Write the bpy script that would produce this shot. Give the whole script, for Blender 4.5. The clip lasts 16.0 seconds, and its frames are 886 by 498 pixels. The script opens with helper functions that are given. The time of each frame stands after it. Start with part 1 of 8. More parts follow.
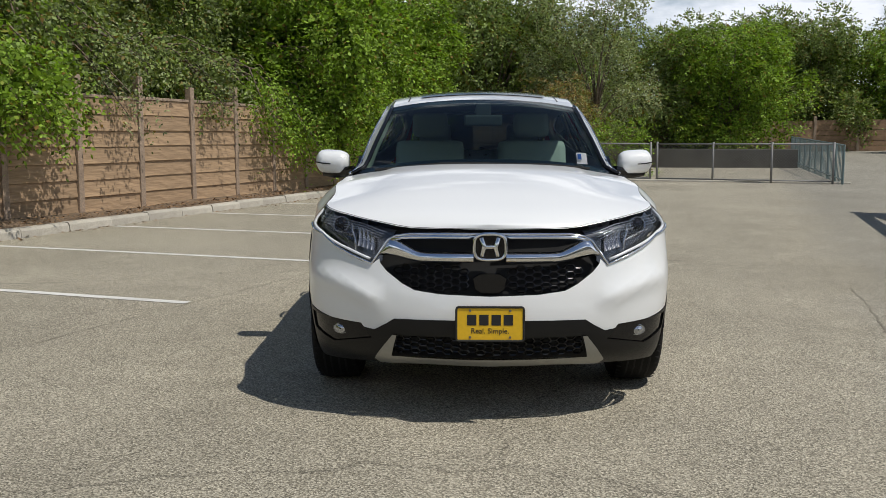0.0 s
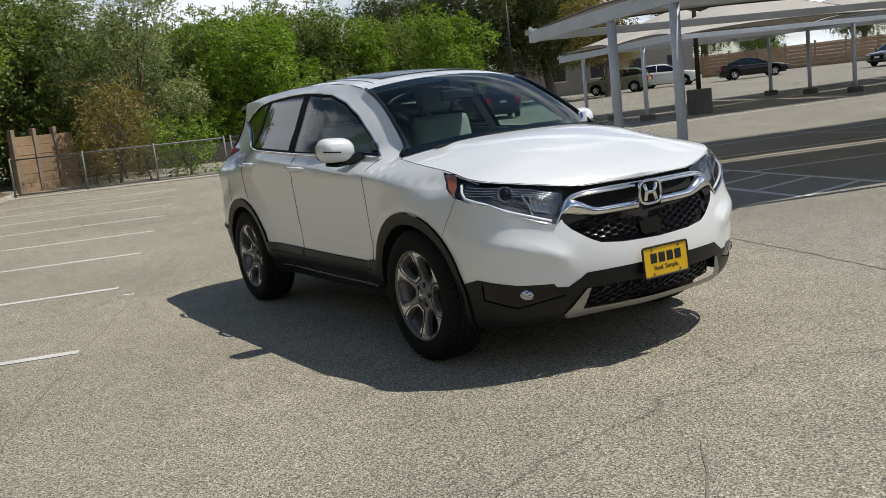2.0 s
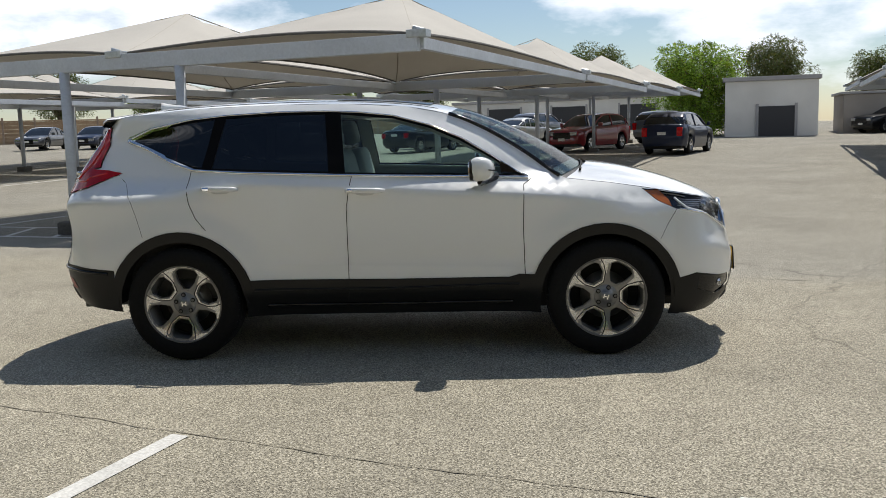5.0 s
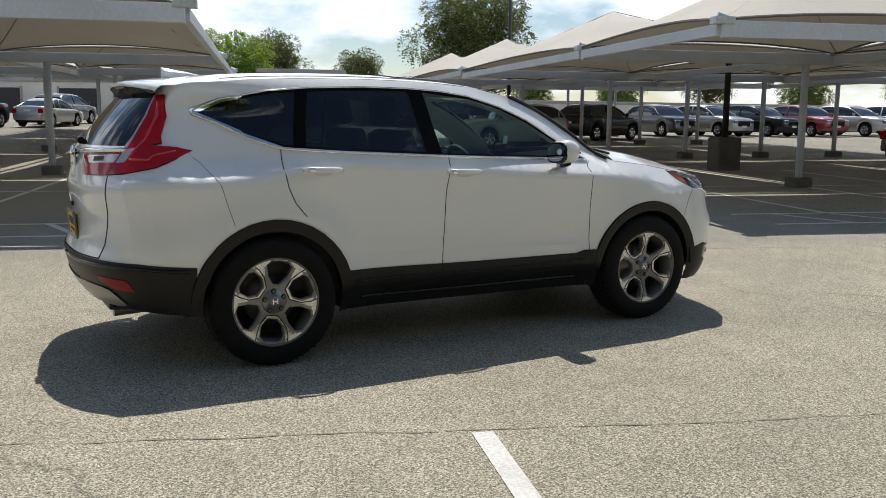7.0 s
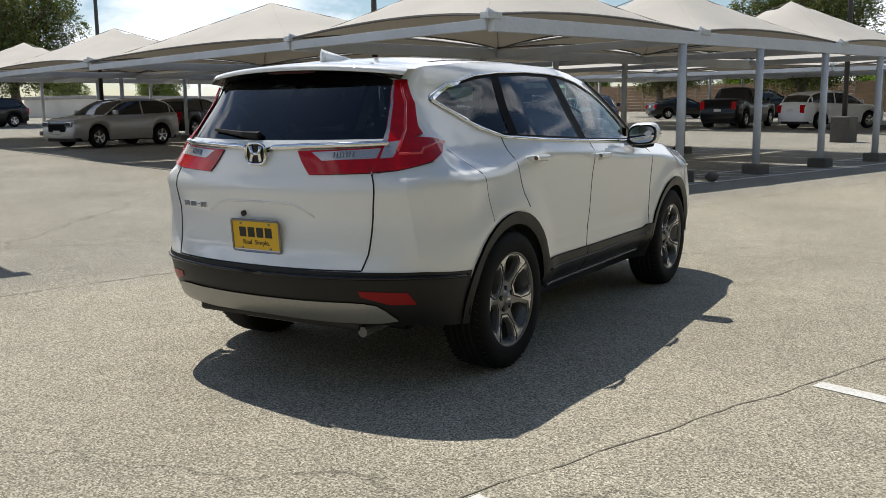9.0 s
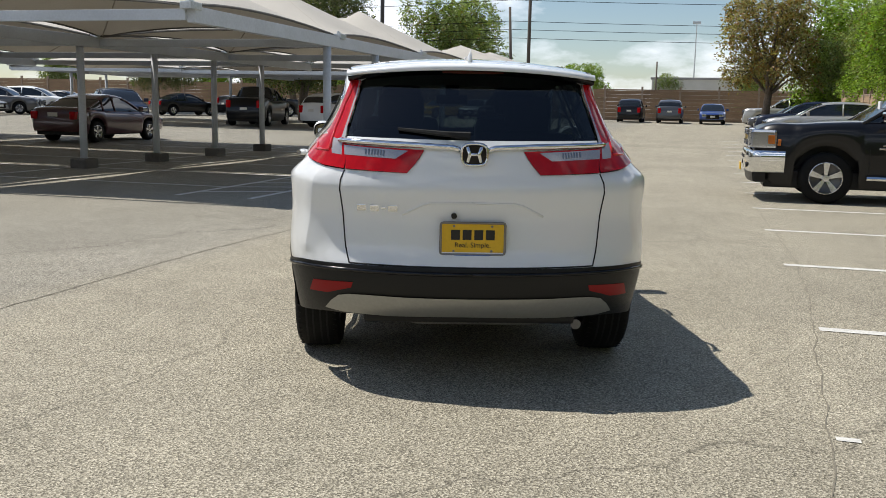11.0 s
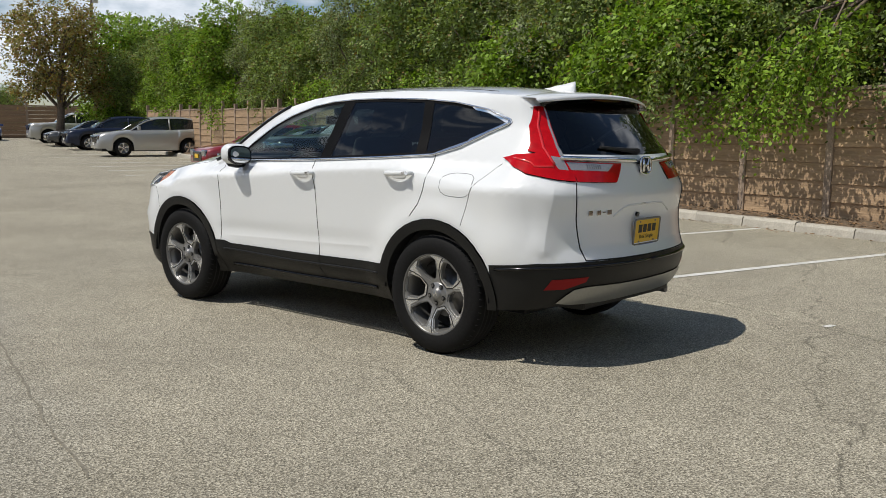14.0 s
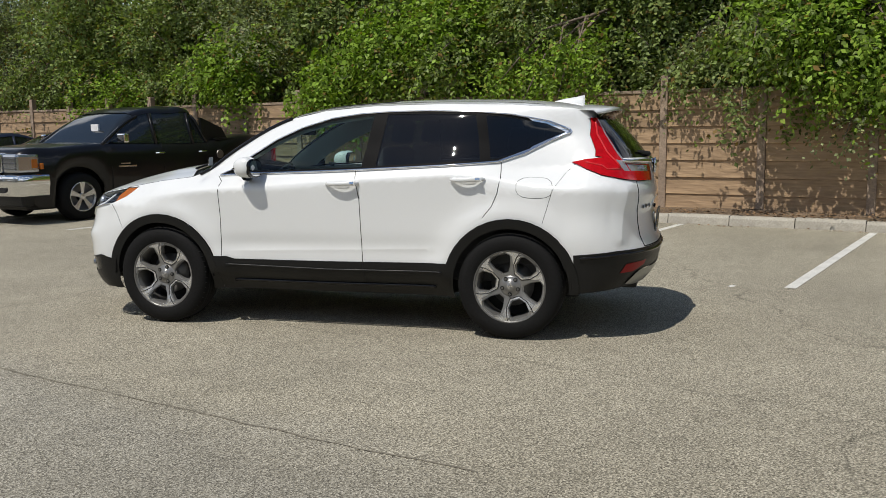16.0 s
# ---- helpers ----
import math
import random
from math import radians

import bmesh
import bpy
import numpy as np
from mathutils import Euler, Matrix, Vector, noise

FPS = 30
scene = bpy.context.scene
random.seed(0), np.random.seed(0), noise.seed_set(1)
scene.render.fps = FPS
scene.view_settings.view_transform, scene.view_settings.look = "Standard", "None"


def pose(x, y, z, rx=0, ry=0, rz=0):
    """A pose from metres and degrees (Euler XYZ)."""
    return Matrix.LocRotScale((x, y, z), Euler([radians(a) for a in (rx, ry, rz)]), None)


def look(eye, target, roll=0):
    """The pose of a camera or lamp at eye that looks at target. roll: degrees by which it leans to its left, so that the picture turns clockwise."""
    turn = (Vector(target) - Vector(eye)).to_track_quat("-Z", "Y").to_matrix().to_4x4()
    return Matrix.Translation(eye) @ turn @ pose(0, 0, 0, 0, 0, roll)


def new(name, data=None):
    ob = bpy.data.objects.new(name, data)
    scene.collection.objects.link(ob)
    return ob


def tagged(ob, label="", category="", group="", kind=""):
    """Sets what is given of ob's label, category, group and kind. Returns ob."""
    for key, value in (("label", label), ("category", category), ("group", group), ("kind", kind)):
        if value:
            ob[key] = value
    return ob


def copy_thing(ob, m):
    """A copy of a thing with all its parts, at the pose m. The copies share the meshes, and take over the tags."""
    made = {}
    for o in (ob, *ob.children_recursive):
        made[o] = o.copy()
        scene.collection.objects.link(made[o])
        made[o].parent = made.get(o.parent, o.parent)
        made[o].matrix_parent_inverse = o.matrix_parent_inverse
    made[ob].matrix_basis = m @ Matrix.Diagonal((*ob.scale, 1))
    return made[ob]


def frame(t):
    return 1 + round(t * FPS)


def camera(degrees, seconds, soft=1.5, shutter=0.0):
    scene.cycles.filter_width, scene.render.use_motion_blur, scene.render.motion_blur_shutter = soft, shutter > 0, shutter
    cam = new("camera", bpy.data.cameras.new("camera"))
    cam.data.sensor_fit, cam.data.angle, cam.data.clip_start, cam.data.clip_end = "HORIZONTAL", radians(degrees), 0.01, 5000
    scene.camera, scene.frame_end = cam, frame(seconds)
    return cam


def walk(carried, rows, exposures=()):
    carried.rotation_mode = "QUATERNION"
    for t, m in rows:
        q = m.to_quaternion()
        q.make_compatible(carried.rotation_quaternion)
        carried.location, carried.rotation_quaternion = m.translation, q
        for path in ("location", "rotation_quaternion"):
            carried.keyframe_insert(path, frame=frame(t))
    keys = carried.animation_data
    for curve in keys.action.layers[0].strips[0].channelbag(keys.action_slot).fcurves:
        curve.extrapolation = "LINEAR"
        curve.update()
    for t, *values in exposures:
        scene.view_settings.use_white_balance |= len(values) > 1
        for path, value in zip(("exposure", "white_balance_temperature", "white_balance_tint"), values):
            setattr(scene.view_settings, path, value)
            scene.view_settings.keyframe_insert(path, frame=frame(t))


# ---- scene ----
cam = camera(52.1, 16.0, 0.75)
PATH = [
    (0, (1.783, -6.042, 1.315), (1.141, -4.163, 1.074), -0.0),
    (0.5, (1.227, -6.124, 1.278), (0.793, -4.189, 1.021), 0.1),
    (1, (0.474, -6.221, 1.315), (0.325, -4.244, 1.047), -0.1),
    (1.5, (-0.412, -6.312, 1.331), (-0.267, -4.338, 1.042), -3.2),
    (2, (-1.4, -6.278, 1.357), (-0.953, -4.354, 1.05), -6.3),
    (2.5, (-2.351, -6.011, 1.344), (-1.6, -4.184, 1.032), -7.7),
    (3, (-3.332, -5.602, 1.39), (-2.263, -3.938, 1.089), -7.3),
    (3.5, (-4.243, -4.985, 1.451), (-2.871, -3.56, 1.152), -5.4),
    (4, (-5.023, -4.241, 1.455), (-3.41, -3.095, 1.164), -3.0),
    (4.2, (-5.283, -3.9, 1.449), (-3.608, -2.845, 1.162), -2.4),
    (6.3, (-6.325, -0.305, 1.364), (-4.344, -0.275, 1.096), -0.5),
    (6.5, (-6.352, 0.095, 1.401), (-4.375, -0.007, 1.121), 0.2),
    (7, (-6.267, 1.064, 1.403), (-4.328, 0.674, 1.109), 0.5),
    (7.5, (-5.989, 1.974, 1.397), (-4.122, 1.327, 1.088), 0.5),
    (8, (-5.61, 2.828, 1.394), (-3.842, 1.944, 1.085), 0.1),
    (8.5, (-5.143, 3.621, 1.391), (-3.5, 2.521, 1.094), -0.4),
    (9, (-4.548, 4.307, 1.358), (-3.053, 3.014, 1.051), -0.6),
    (9.2, (-4.304, 4.579, 1.366), (-2.874, 3.216, 1.054), -0.6),
    (11.3, (-1.184, 6.477, 1.368), (-0.828, 4.533, 1.06), 1.0),
    (11.5, (-0.848, 6.601, 1.354), (-0.605, 4.64, 1.047), 0.8),
    (12, (-0.009, 6.745, 1.366), (-0.046, 4.764, 1.087), 0.6),
    (12.5, (0.827, 6.745, 1.359), (0.557, 4.779, 1.103), -0.0),
    (13, (1.66, 6.643, 1.347), (1.191, 4.715, 1.096), -0.1),
    (13.5, (2.496, 6.484, 1.328), (1.752, 4.646, 1.073), 0.1),
    (14, (3.233, 6.189, 1.346), (2.2, 4.496, 1.089), 0.4),
    (14.5, (3.96, 5.878, 1.368), (2.68, 4.358, 1.146), 0.7),
    (15, (4.621, 5.425, 1.377), (3.199, 4.036, 1.161), 0.2),
    (15.5, (5.225, 4.956, 1.4), (3.676, 3.714, 1.164), -0.3),
    (16, (5.762, 4.48, 1.422), (4.103, 3.393, 1.162), -0.7),
]
EXPOSURES = [(0.0, -0.05), (2.0, 0.05), (4.0, 0.18), (6.5, 0.3), (9.0, 0.34), (11.5, 0.34), (12.5, 0.14), (13.5, 0.0), (14.5, 0.0), (16.0, -0.04)]
walk(cam, [(t, look(eye, target, roll)) for t, eye, target, roll in PATH], EXPOSURES)
# ---- light ----
world = bpy.data.worlds.new("sky")
scene.world = world
world.use_nodes = True
wn, wl = world.node_tree.nodes, world.node_tree.links
wn.clear()
sky = wn.new("ShaderNodeTexSky")
sky.sky_type, sky.sun_disc = "NISHITA", False
sky.sun_elevation, sky.sun_rotation = radians(60.4), radians(99)
sky.air_density, sky.dust_density, sky.ozone_density = 1.0, 0.3, 2.0
coord, mapping = wn.new("ShaderNodeTexCoord"), wn.new("ShaderNodeMapping")
mapping.inputs["Scale"].default_value = (1.0, 1.0, 2.6)
mapping.inputs["Location"].default_value = (0.35, 0.1, 0.0)
cloud_noise = wn.new("ShaderNodeTexNoise")
cloud_noise.inputs["Scale"].default_value, cloud_noise.inputs["Detail"].default_value = 3.6, 9.0
cloud_noise.inputs["Roughness"].default_value = 0.56
cloud_ramp = wn.new("ShaderNodeValToRGB")
cloud_ramp.color_ramp.elements[0].position, cloud_ramp.color_ramp.elements[1].position = 0.485, 0.61
cloud_mix = wn.new("ShaderNodeMix")
cloud_mix.data_type = "RGBA"
cloud_mix.inputs["B"].default_value = (12.3, 12.8, 13.8, 1)
sky_out, sky_bg = wn.new("ShaderNodeOutputWorld"), wn.new("ShaderNodeBackground")
sky_bg.inputs["Strength"].default_value = 0.078
wl.new(coord.outputs["Generated"], mapping.inputs["Vector"])
wl.new(mapping.outputs["Vector"], cloud_noise.inputs["Vector"])
# cloud is broken near the horizon, thickest a third of the way up and thin overhead
height, lift, hump, low_cloud, cloud_sum = wn.new("ShaderNodeSeparateXYZ"), wn.new("ShaderNodeMath"), wn.new("ShaderNodeMath"), wn.new("ShaderNodeMath"), wn.new("ShaderNodeMath")
lift.operation, hump.operation, low_cloud.operation = "SUBTRACT", "MULTIPLY", "MULTIPLY_ADD"
# unseen upper cloud is shaped to brighten upright shaded sides, not ground shadows
lift.inputs[1].default_value = 0.24
low_cloud.inputs[1].default_value, low_cloud.inputs[2].default_value = -0.85, 0.055
wl.new(coord.outputs["Generated"], height.inputs["Vector"])
wl.new(height.outputs["Z"], lift.inputs[0])
wl.new(lift.outputs["Value"], hump.inputs[0]), wl.new(lift.outputs["Value"], hump.inputs[1])
wl.new(hump.outputs["Value"], low_cloud.inputs[0])
wl.new(cloud_noise.outputs["Fac"], cloud_sum.inputs[0]), wl.new(low_cloud.outputs["Value"], cloud_sum.inputs[1])
wl.new(cloud_sum.outputs["Value"], cloud_ramp.inputs["Fac"])
wl.new(cloud_ramp.outputs["Color"], cloud_mix.inputs["Factor"])
wl.new(sky.outputs["Color"], cloud_mix.inputs["A"])
wl.new(cloud_mix.outputs["Result"], sky_bg.inputs["Color"])
wl.new(sky_bg.outputs["Background"], sky_out.inputs["Surface"])

sun = new("sun", bpy.data.lights.new("sun", "SUN"))
sun.data.energy, sun.data.angle, sun.data.color = 3.75, radians(0.53), (1.0, 0.95, 0.87)
sun.matrix_world = look((5.6, -0.90, 10), (0, 0, 0))

# ---- materials ----
def material(name, color, rough=0.5, metal=0.0, spread=0.0, grain=0.0, grain_scale=60.0, patch=0.0, patch_scale=0.6,
             bump=0.0, bump_scale=80.0, coat=0.0, per_piece=0.0, stretch=(1, 1, 1), specular=0.5):
    """A principled surface with fine grain, broad patches and relief, laid out in object metres."""
    m = bpy.data.materials.new(name)
    m.use_nodes = True
    n, l = m.node_tree.nodes, m.node_tree.links
    b = n["Principled BSDF"]
    b.inputs["Base Color"].default_value = (*color, 1)
    b.inputs["Roughness"].default_value, b.inputs["Metallic"].default_value = rough, metal
    b.inputs["Coat Weight"].default_value, b.inputs["Coat Roughness"].default_value = coat, 0.03
    b.inputs["Specular IOR Level"].default_value = specular
    if not (grain or patch or bump or per_piece):
        return m
    tc, mp = n.new("ShaderNodeTexCoord"), n.new("ShaderNodeMapping")
    mp.inputs["Scale"].default_value = stretch
    l.new(tc.outputs["Object"], mp.inputs["Vector"])
    value = None

    def layer(scale, amount, detail):
        nonlocal value
        t = n.new("ShaderNodeTexNoise")
        t.inputs["Scale"].default_value, t.inputs["Detail"].default_value = scale, detail
        l.new(mp.outputs["Vector"], t.inputs["Vector"])
        r = n.new("ShaderNodeMapRange")
        r.inputs["From Min"].default_value, r.inputs["From Max"].default_value = 0.3, 0.7
        r.inputs["To Min"].default_value, r.inputs["To Max"].default_value = 1 - amount, 1 + amount
        l.new(t.outputs["Fac"], r.inputs["Value"])
        if value is None:
            value = r.outputs["Result"]
        else:
            k = n.new("ShaderNodeMath")
            k.operation = "MULTIPLY"
            l.new(value, k.inputs[0]), l.new(r.outputs["Result"], k.inputs[1])
            value = k.outputs["Value"]

    if grain:
        layer(grain_scale, grain, 2.0)
    if patch:
        layer(patch_scale, patch, 5.0)
    if per_piece:
        info = n.new("ShaderNodeObjectInfo")
        r = n.new("ShaderNodeMapRange")
        r.inputs["To Min"].default_value, r.inputs["To Max"].default_value = 1 - per_piece, 1 + per_piece
        l.new(info.outputs["Random"], r.inputs["Value"])
        if value is None:
            value = r.outputs["Result"]
        else:
            k = n.new("ShaderNodeMath")
            k.operation = "MULTIPLY"
            l.new(value, k.inputs[0]), l.new(r.outputs["Result"], k.inputs[1])
            value = k.outputs["Value"]
    if value is not None:
        s = n.new("ShaderNodeVectorMath")
        s.operation = "SCALE"
        s.inputs[0].default_value = color
        l.new(value, s.inputs["Scale"])
        l.new(s.outputs["Vector"], b.inputs["Base Color"])
    if bump:
        t, k = n.new("ShaderNodeTexNoise"), n.new("ShaderNodeBump")
        t.inputs["Scale"].default_value, t.inputs["Detail"].default_value = bump_scale, 4.0
        k.inputs["Strength"].default_value, k.inputs["Distance"].default_value = bump, 0.01
        l.new(mp.outputs["Vector"], t.inputs["Vector"])
        l.new(t.outputs["Fac"], k.inputs["Height"])
        l.new(k.outputs["Normal"], b.inputs["Normal"])
    return m


def glass_sheet(name, tint, gloss=0.02, through_light=1.0, mirror=1.0):
    """Thin window glass: tinted see-through with a clear reflection that grows at grazing angles."""
    m = bpy.data.materials.new(name)
    m.use_nodes = True
    n, l = m.node_tree.nodes, m.node_tree.links
    n.clear()
    o, mix = n.new("ShaderNodeOutputMaterial"), n.new("ShaderNodeMixShader")
    t, g, f = n.new("ShaderNodeBsdfTransparent"), n.new("ShaderNodeBsdfGlossy"), n.new("ShaderNodeLayerWeight")
    f.inputs["Blend"].default_value = 0.5
    p, k = n.new("ShaderNodeMath"), n.new("ShaderNodeMath")
    p.operation, k.operation = "POWER", "MULTIPLY_ADD"
    p.inputs[1].default_value, k.inputs[1].default_value, k.inputs[2].default_value = 4.5, 0.9, 0.05
    t.inputs["Color"].default_value = (*[c * through_light for c in tint], 1)
    g.inputs["Roughness"].default_value = gloss
    g.inputs["Color"].default_value = (mirror, mirror, mirror, 1)
    l.new(f.outputs["Facing"], p.inputs[0]), l.new(p.outputs["Value"], k.inputs[0])
    l.new(k.outputs["Value"], mix.inputs["Fac"])
    l.new(t.outputs["BSDF"], mix.inputs[1]), l.new(g.outputs["BSDF"], mix.inputs[2])
    l.new(mix.outputs["Shader"], o.inputs["Surface"])
    return m


def leaf_material(name, color, dry=(0.20, 0.13, 0.04), dry_share=0.06):
    m = bpy.data.materials.new(name)
    m.use_nodes = True
    n, l = m.node_tree.nodes, m.node_tree.links
    b, o = n["Principled BSDF"], n["Material Output"]
    geo = n.new("ShaderNodeNewGeometry")
    ramp = n.new("ShaderNodeValToRGB")
    e = ramp.color_ramp.elements
    # random leaf tones; the dark end is deepened to imitate shaded crown gaps
    e[0].position, e[0].color = 0.0, (*[c * 0.28 for c in color], 1)
    e[1].position, e[1].color = 0.92 - dry_share, (*[c * 1.62 for c in color], 1)
    x = ramp.color_ramp.elements.new(1.0 - dry_share * 0.5)
    x.color = (*dry, 1)
    l.new(geo.outputs["Random Per Island"], ramp.inputs["Fac"])
    l.new(ramp.outputs["Color"], b.inputs["Base Color"])
    b.inputs["Roughness"].default_value = 0.45
    b.inputs["Specular IOR Level"].default_value = 0.15
    tr, mix = n.new("ShaderNodeBsdfTranslucent"), n.new("ShaderNodeMixShader")
    g = n.new("ShaderNodeMix")
    g.data_type, g.blend_type = "RGBA", "MULTIPLY"
    g.inputs["Factor"].default_value = 1.0
    g.inputs["B"].default_value = (1.5, 1.7, 0.5, 1)
    l.new(ramp.outputs["Color"], g.inputs["A"])
    l.new(g.outputs["Result"], tr.inputs["Color"])
    mix.inputs["Fac"].default_value = 0.26
    l.new(b.outputs["BSDF"], mix.inputs[1]), l.new(tr.outputs["BSDF"], mix.inputs[2])
    l.new(mix.outputs["Shader"], o.inputs["Surface"])
    return m


def asphalt_material():
    """Worn, pale, tan-grey chip-seal with visible stones, broad stains and fine cracks."""
    m = bpy.data.materials.new("worn_asphalt")
    m.use_nodes = True
    n, l = m.node_tree.nodes, m.node_tree.links
    b = n["Principled BSDF"]
    tc = n.new("ShaderNodeTexCoord")
    stones = n.new("ShaderNodeTexVoronoi")
    stones.inputs["Scale"].default_value = 150.0
    ramp = n.new("ShaderNodeValToRGB")
    e = ramp.color_ramp.elements
    e[0].position, e[0].color = 0.0, (0.127, 0.114, 0.087, 1)
    e[1].position, e[1].color = 1.0, (0.525, 0.482, 0.380, 1)
    x = ramp.color_ramp.elements.new(0.45)
    x.color = (0.287, 0.262, 0.198, 1)
    fine = n.new("ShaderNodeTexNoise")
    fine.inputs["Scale"].default_value, fine.inputs["Detail"].default_value = 85.0, 3.0
    broad = n.new("ShaderNodeTexNoise")
    broad.inputs["Scale"].default_value, broad.inputs["Detail"].default_value = 0.45, 6.0
    mid = n.new("ShaderNodeTexNoise")
    mid.inputs["Scale"].default_value, mid.inputs["Detail"].default_value = 3.5, 5.0
    for t in (stones, fine, broad, mid):
        l.new(tc.outputs["Object"], t.inputs["Vector"])
    sep = n.new("ShaderNodeSeparateColor")
    l.new(stones.outputs["Color"], sep.inputs["Color"])
    l.new(sep.outputs["Red"], ramp.inputs["Fac"])

    def remap(source, lo, hi, a=0.3, c=0.7):
        r = n.new("ShaderNodeMapRange")
        r.inputs["From Min"].default_value, r.inputs["From Max"].default_value = a, c
        r.inputs["To Min"].default_value, r.inputs["To Max"].default_value = lo, hi
        l.new(source, r.inputs["Value"])
        return r.outputs["Result"]

    def times(p, q):
        k = n.new("ShaderNodeMath")
        k.operation = "MULTIPLY"
        l.new(p, k.inputs[0]), l.new(q, k.inputs[1])
        return k.outputs["Value"]

    tone = times(times(remap(fine.outputs["Fac"], 0.60, 1.40), remap(broad.outputs["Fac"], 0.86, 1.12)), remap(mid.outputs["Fac"], 0.93, 1.07))
    warp = n.new("ShaderNodeTexNoise")
    warp.inputs["Scale"].default_value, warp.inputs["Detail"].default_value = 1.3, 5.0
    l.new(tc.outputs["Object"], warp.inputs["Vector"])
    shift = n.new("ShaderNodeVectorMath")
    shift.operation = "MULTIPLY_ADD"
    shift.inputs[1].default_value = (0.9, 0.9, 0)
    l.new(warp.outputs["Color"], shift.inputs[0]), l.new(tc.outputs["Object"], shift.inputs[2])
    crack = n.new("ShaderNodeTexVoronoi")
    crack.feature = "DISTANCE_TO_EDGE"
    crack.inputs["Scale"].default_value = 0.16
    l.new(shift.outputs["Vector"], crack.inputs["Vector"])
    tone = times(tone, remap(crack.outputs["Distance"], 0.62, 1.0, 0.0, 0.0022))
    s = n.new("ShaderNodeVectorMath")
    s.operation = "SCALE"
    l.new(ramp.outputs["Color"], s.inputs[0]), l.new(tone, s.inputs["Scale"])
    # an older, greyer lane runs beside the canopies
    place_x, edge = n.new("ShaderNodeSeparateXYZ"), n.new("ShaderNodeMath")
    edge.operation = "MULTIPLY_ADD"
    edge.inputs[1].default_value = 1.6
    l.new(tc.outputs["Object"], place_x.inputs["Vector"])
    l.new(broad.outputs["Fac"], edge.inputs[0]), l.new(place_x.outputs["X"], edge.inputs[2])
    lane = n.new("ShaderNodeMix")
    lane.data_type, lane.blend_type = "RGBA", "MULTIPLY"
    lane.inputs["B"].default_value = (0.84, 0.86, 0.91, 1)
    l.new(remap(edge.outputs["Value"], 0.0, 1.0, 3.2, 3.9), lane.inputs["Factor"])
    l.new(s.outputs["Vector"], lane.inputs["A"])
    l.new(lane.outputs["Result"], b.inputs["Base Color"])
    b.inputs["Roughness"].default_value = 0.88
    b.inputs["Specular IOR Level"].default_value = 0.3
    k = n.new("ShaderNodeBump")
    k.inputs["Strength"].default_value, k.inputs["Distance"].default_value = 0.6, 0.006
    l.new(stones.outputs["Distance"], k.inputs["Height"])
    l.new(k.outputs["Normal"], b.inputs["Normal"])
    return m


ASPHALT = asphalt_material()
LINE_PAINT = material("line_paint", (0.62, 0.61, 0.57), 0.8, grain=0.16, grain_scale=70, patch=0.14, patch_scale=4, bump=0.2)
CONCRETE = material("kerb_concrete", (0.42, 0.39, 0.33), 0.9, grain=0.14, grain_scale=45, patch=0.2, patch_scale=1.6, bump=0.3, per_piece=0.1)
DARK_CONCRETE = material("stained_concrete", (0.11, 0.103, 0.09), 0.92, grain=0.2, grain_scale=30, patch=0.3, patch_scale=1.4, bump=0.4)
FENCE_PANEL = material("tan_cast_panel", (0.335, 0.228, 0.136), 0.9, grain=0.16, grain_scale=9, patch=0.2, patch_scale=1.1, bump=0.7, bump_scale=10, per_piece=0.12, stretch=(1, 0.35, 3.5))
FENCE_POST = material("cast_post", (0.30, 0.225, 0.165), 0.92, grain=0.18, grain_scale=40, patch=0.25, patch_scale=2, bump=0.4)
FENCE_BROWN = material("brown_cast_panel", (0.27, 0.175, 0.105), 0.9, grain=0.15, grain_scale=12, patch=0.22, patch_scale=0.8, bump=0.4, per_piece=0.1, stretch=(0.5, 0.5, 3))
SOIL = material("leaf_litter_soil", (0.14, 0.098, 0.062), 0.95, grain=0.5, grain_scale=26, patch=0.35, patch_scale=2.5, bump=1.0, bump_scale=30)
STEEL_PAINT = material("pale_grey_painted_steel", (0.52, 0.55, 0.58), 0.5, grain=0.06, grain_scale=30, patch=0.1, patch_scale=1.2)
WEATHERED_WIRE = material("weathered_wire", (0.20, 0.20, 0.195), 0.6, metal=0.3, grain=0.1)
GALVANISED = material("galvanised_steel", (0.50, 0.52, 0.52), 0.42, metal=0.7, grain=0.12, grain_scale=25, patch=0.12)
GREEN_STEEL = material("green_grey_rail_paint", (0.16, 0.22, 0.22), 0.5, grain=0.1, patch=0.15)
BLACK_STEEL = material("dark_pole_paint", (0.03, 0.028, 0.027), 0.5, grain=0.1, patch=0.2)
BARK = material("grey_brown_bark", (0.15, 0.115, 0.085), 0.95, grain=0.35, grain_scale=18, patch=0.3, patch_scale=2, bump=0.8, bump_scale=25)
TIMBER_POLE = material("weathered_pole", (0.10, 0.08, 0.065), 0.9, grain=0.2, patch=0.2)


def fabric_material():
    m = material("tan_shade_fabric", (0.46, 0.435, 0.385), 0.85, grain=0.05, grain_scale=40, patch=0.07, patch_scale=0.7)
    n, l = m.node_tree.nodes, m.node_tree.links
    b, o = n["Principled BSDF"], n["Material Output"]
    tr, mix = n.new("ShaderNodeBsdfTranslucent"), n.new("ShaderNodeMixShader")
    tr.inputs["Color"].default_value = (0.62, 0.52, 0.38, 1)
    mix.inputs["Fac"].default_value = 0.05
    l.new(b.outputs["BSDF"], mix.inputs[1]), l.new(tr.outputs["BSDF"], mix.inputs[2])
    l.new(mix.outputs["Shader"], o.inputs["Surface"])
    return m


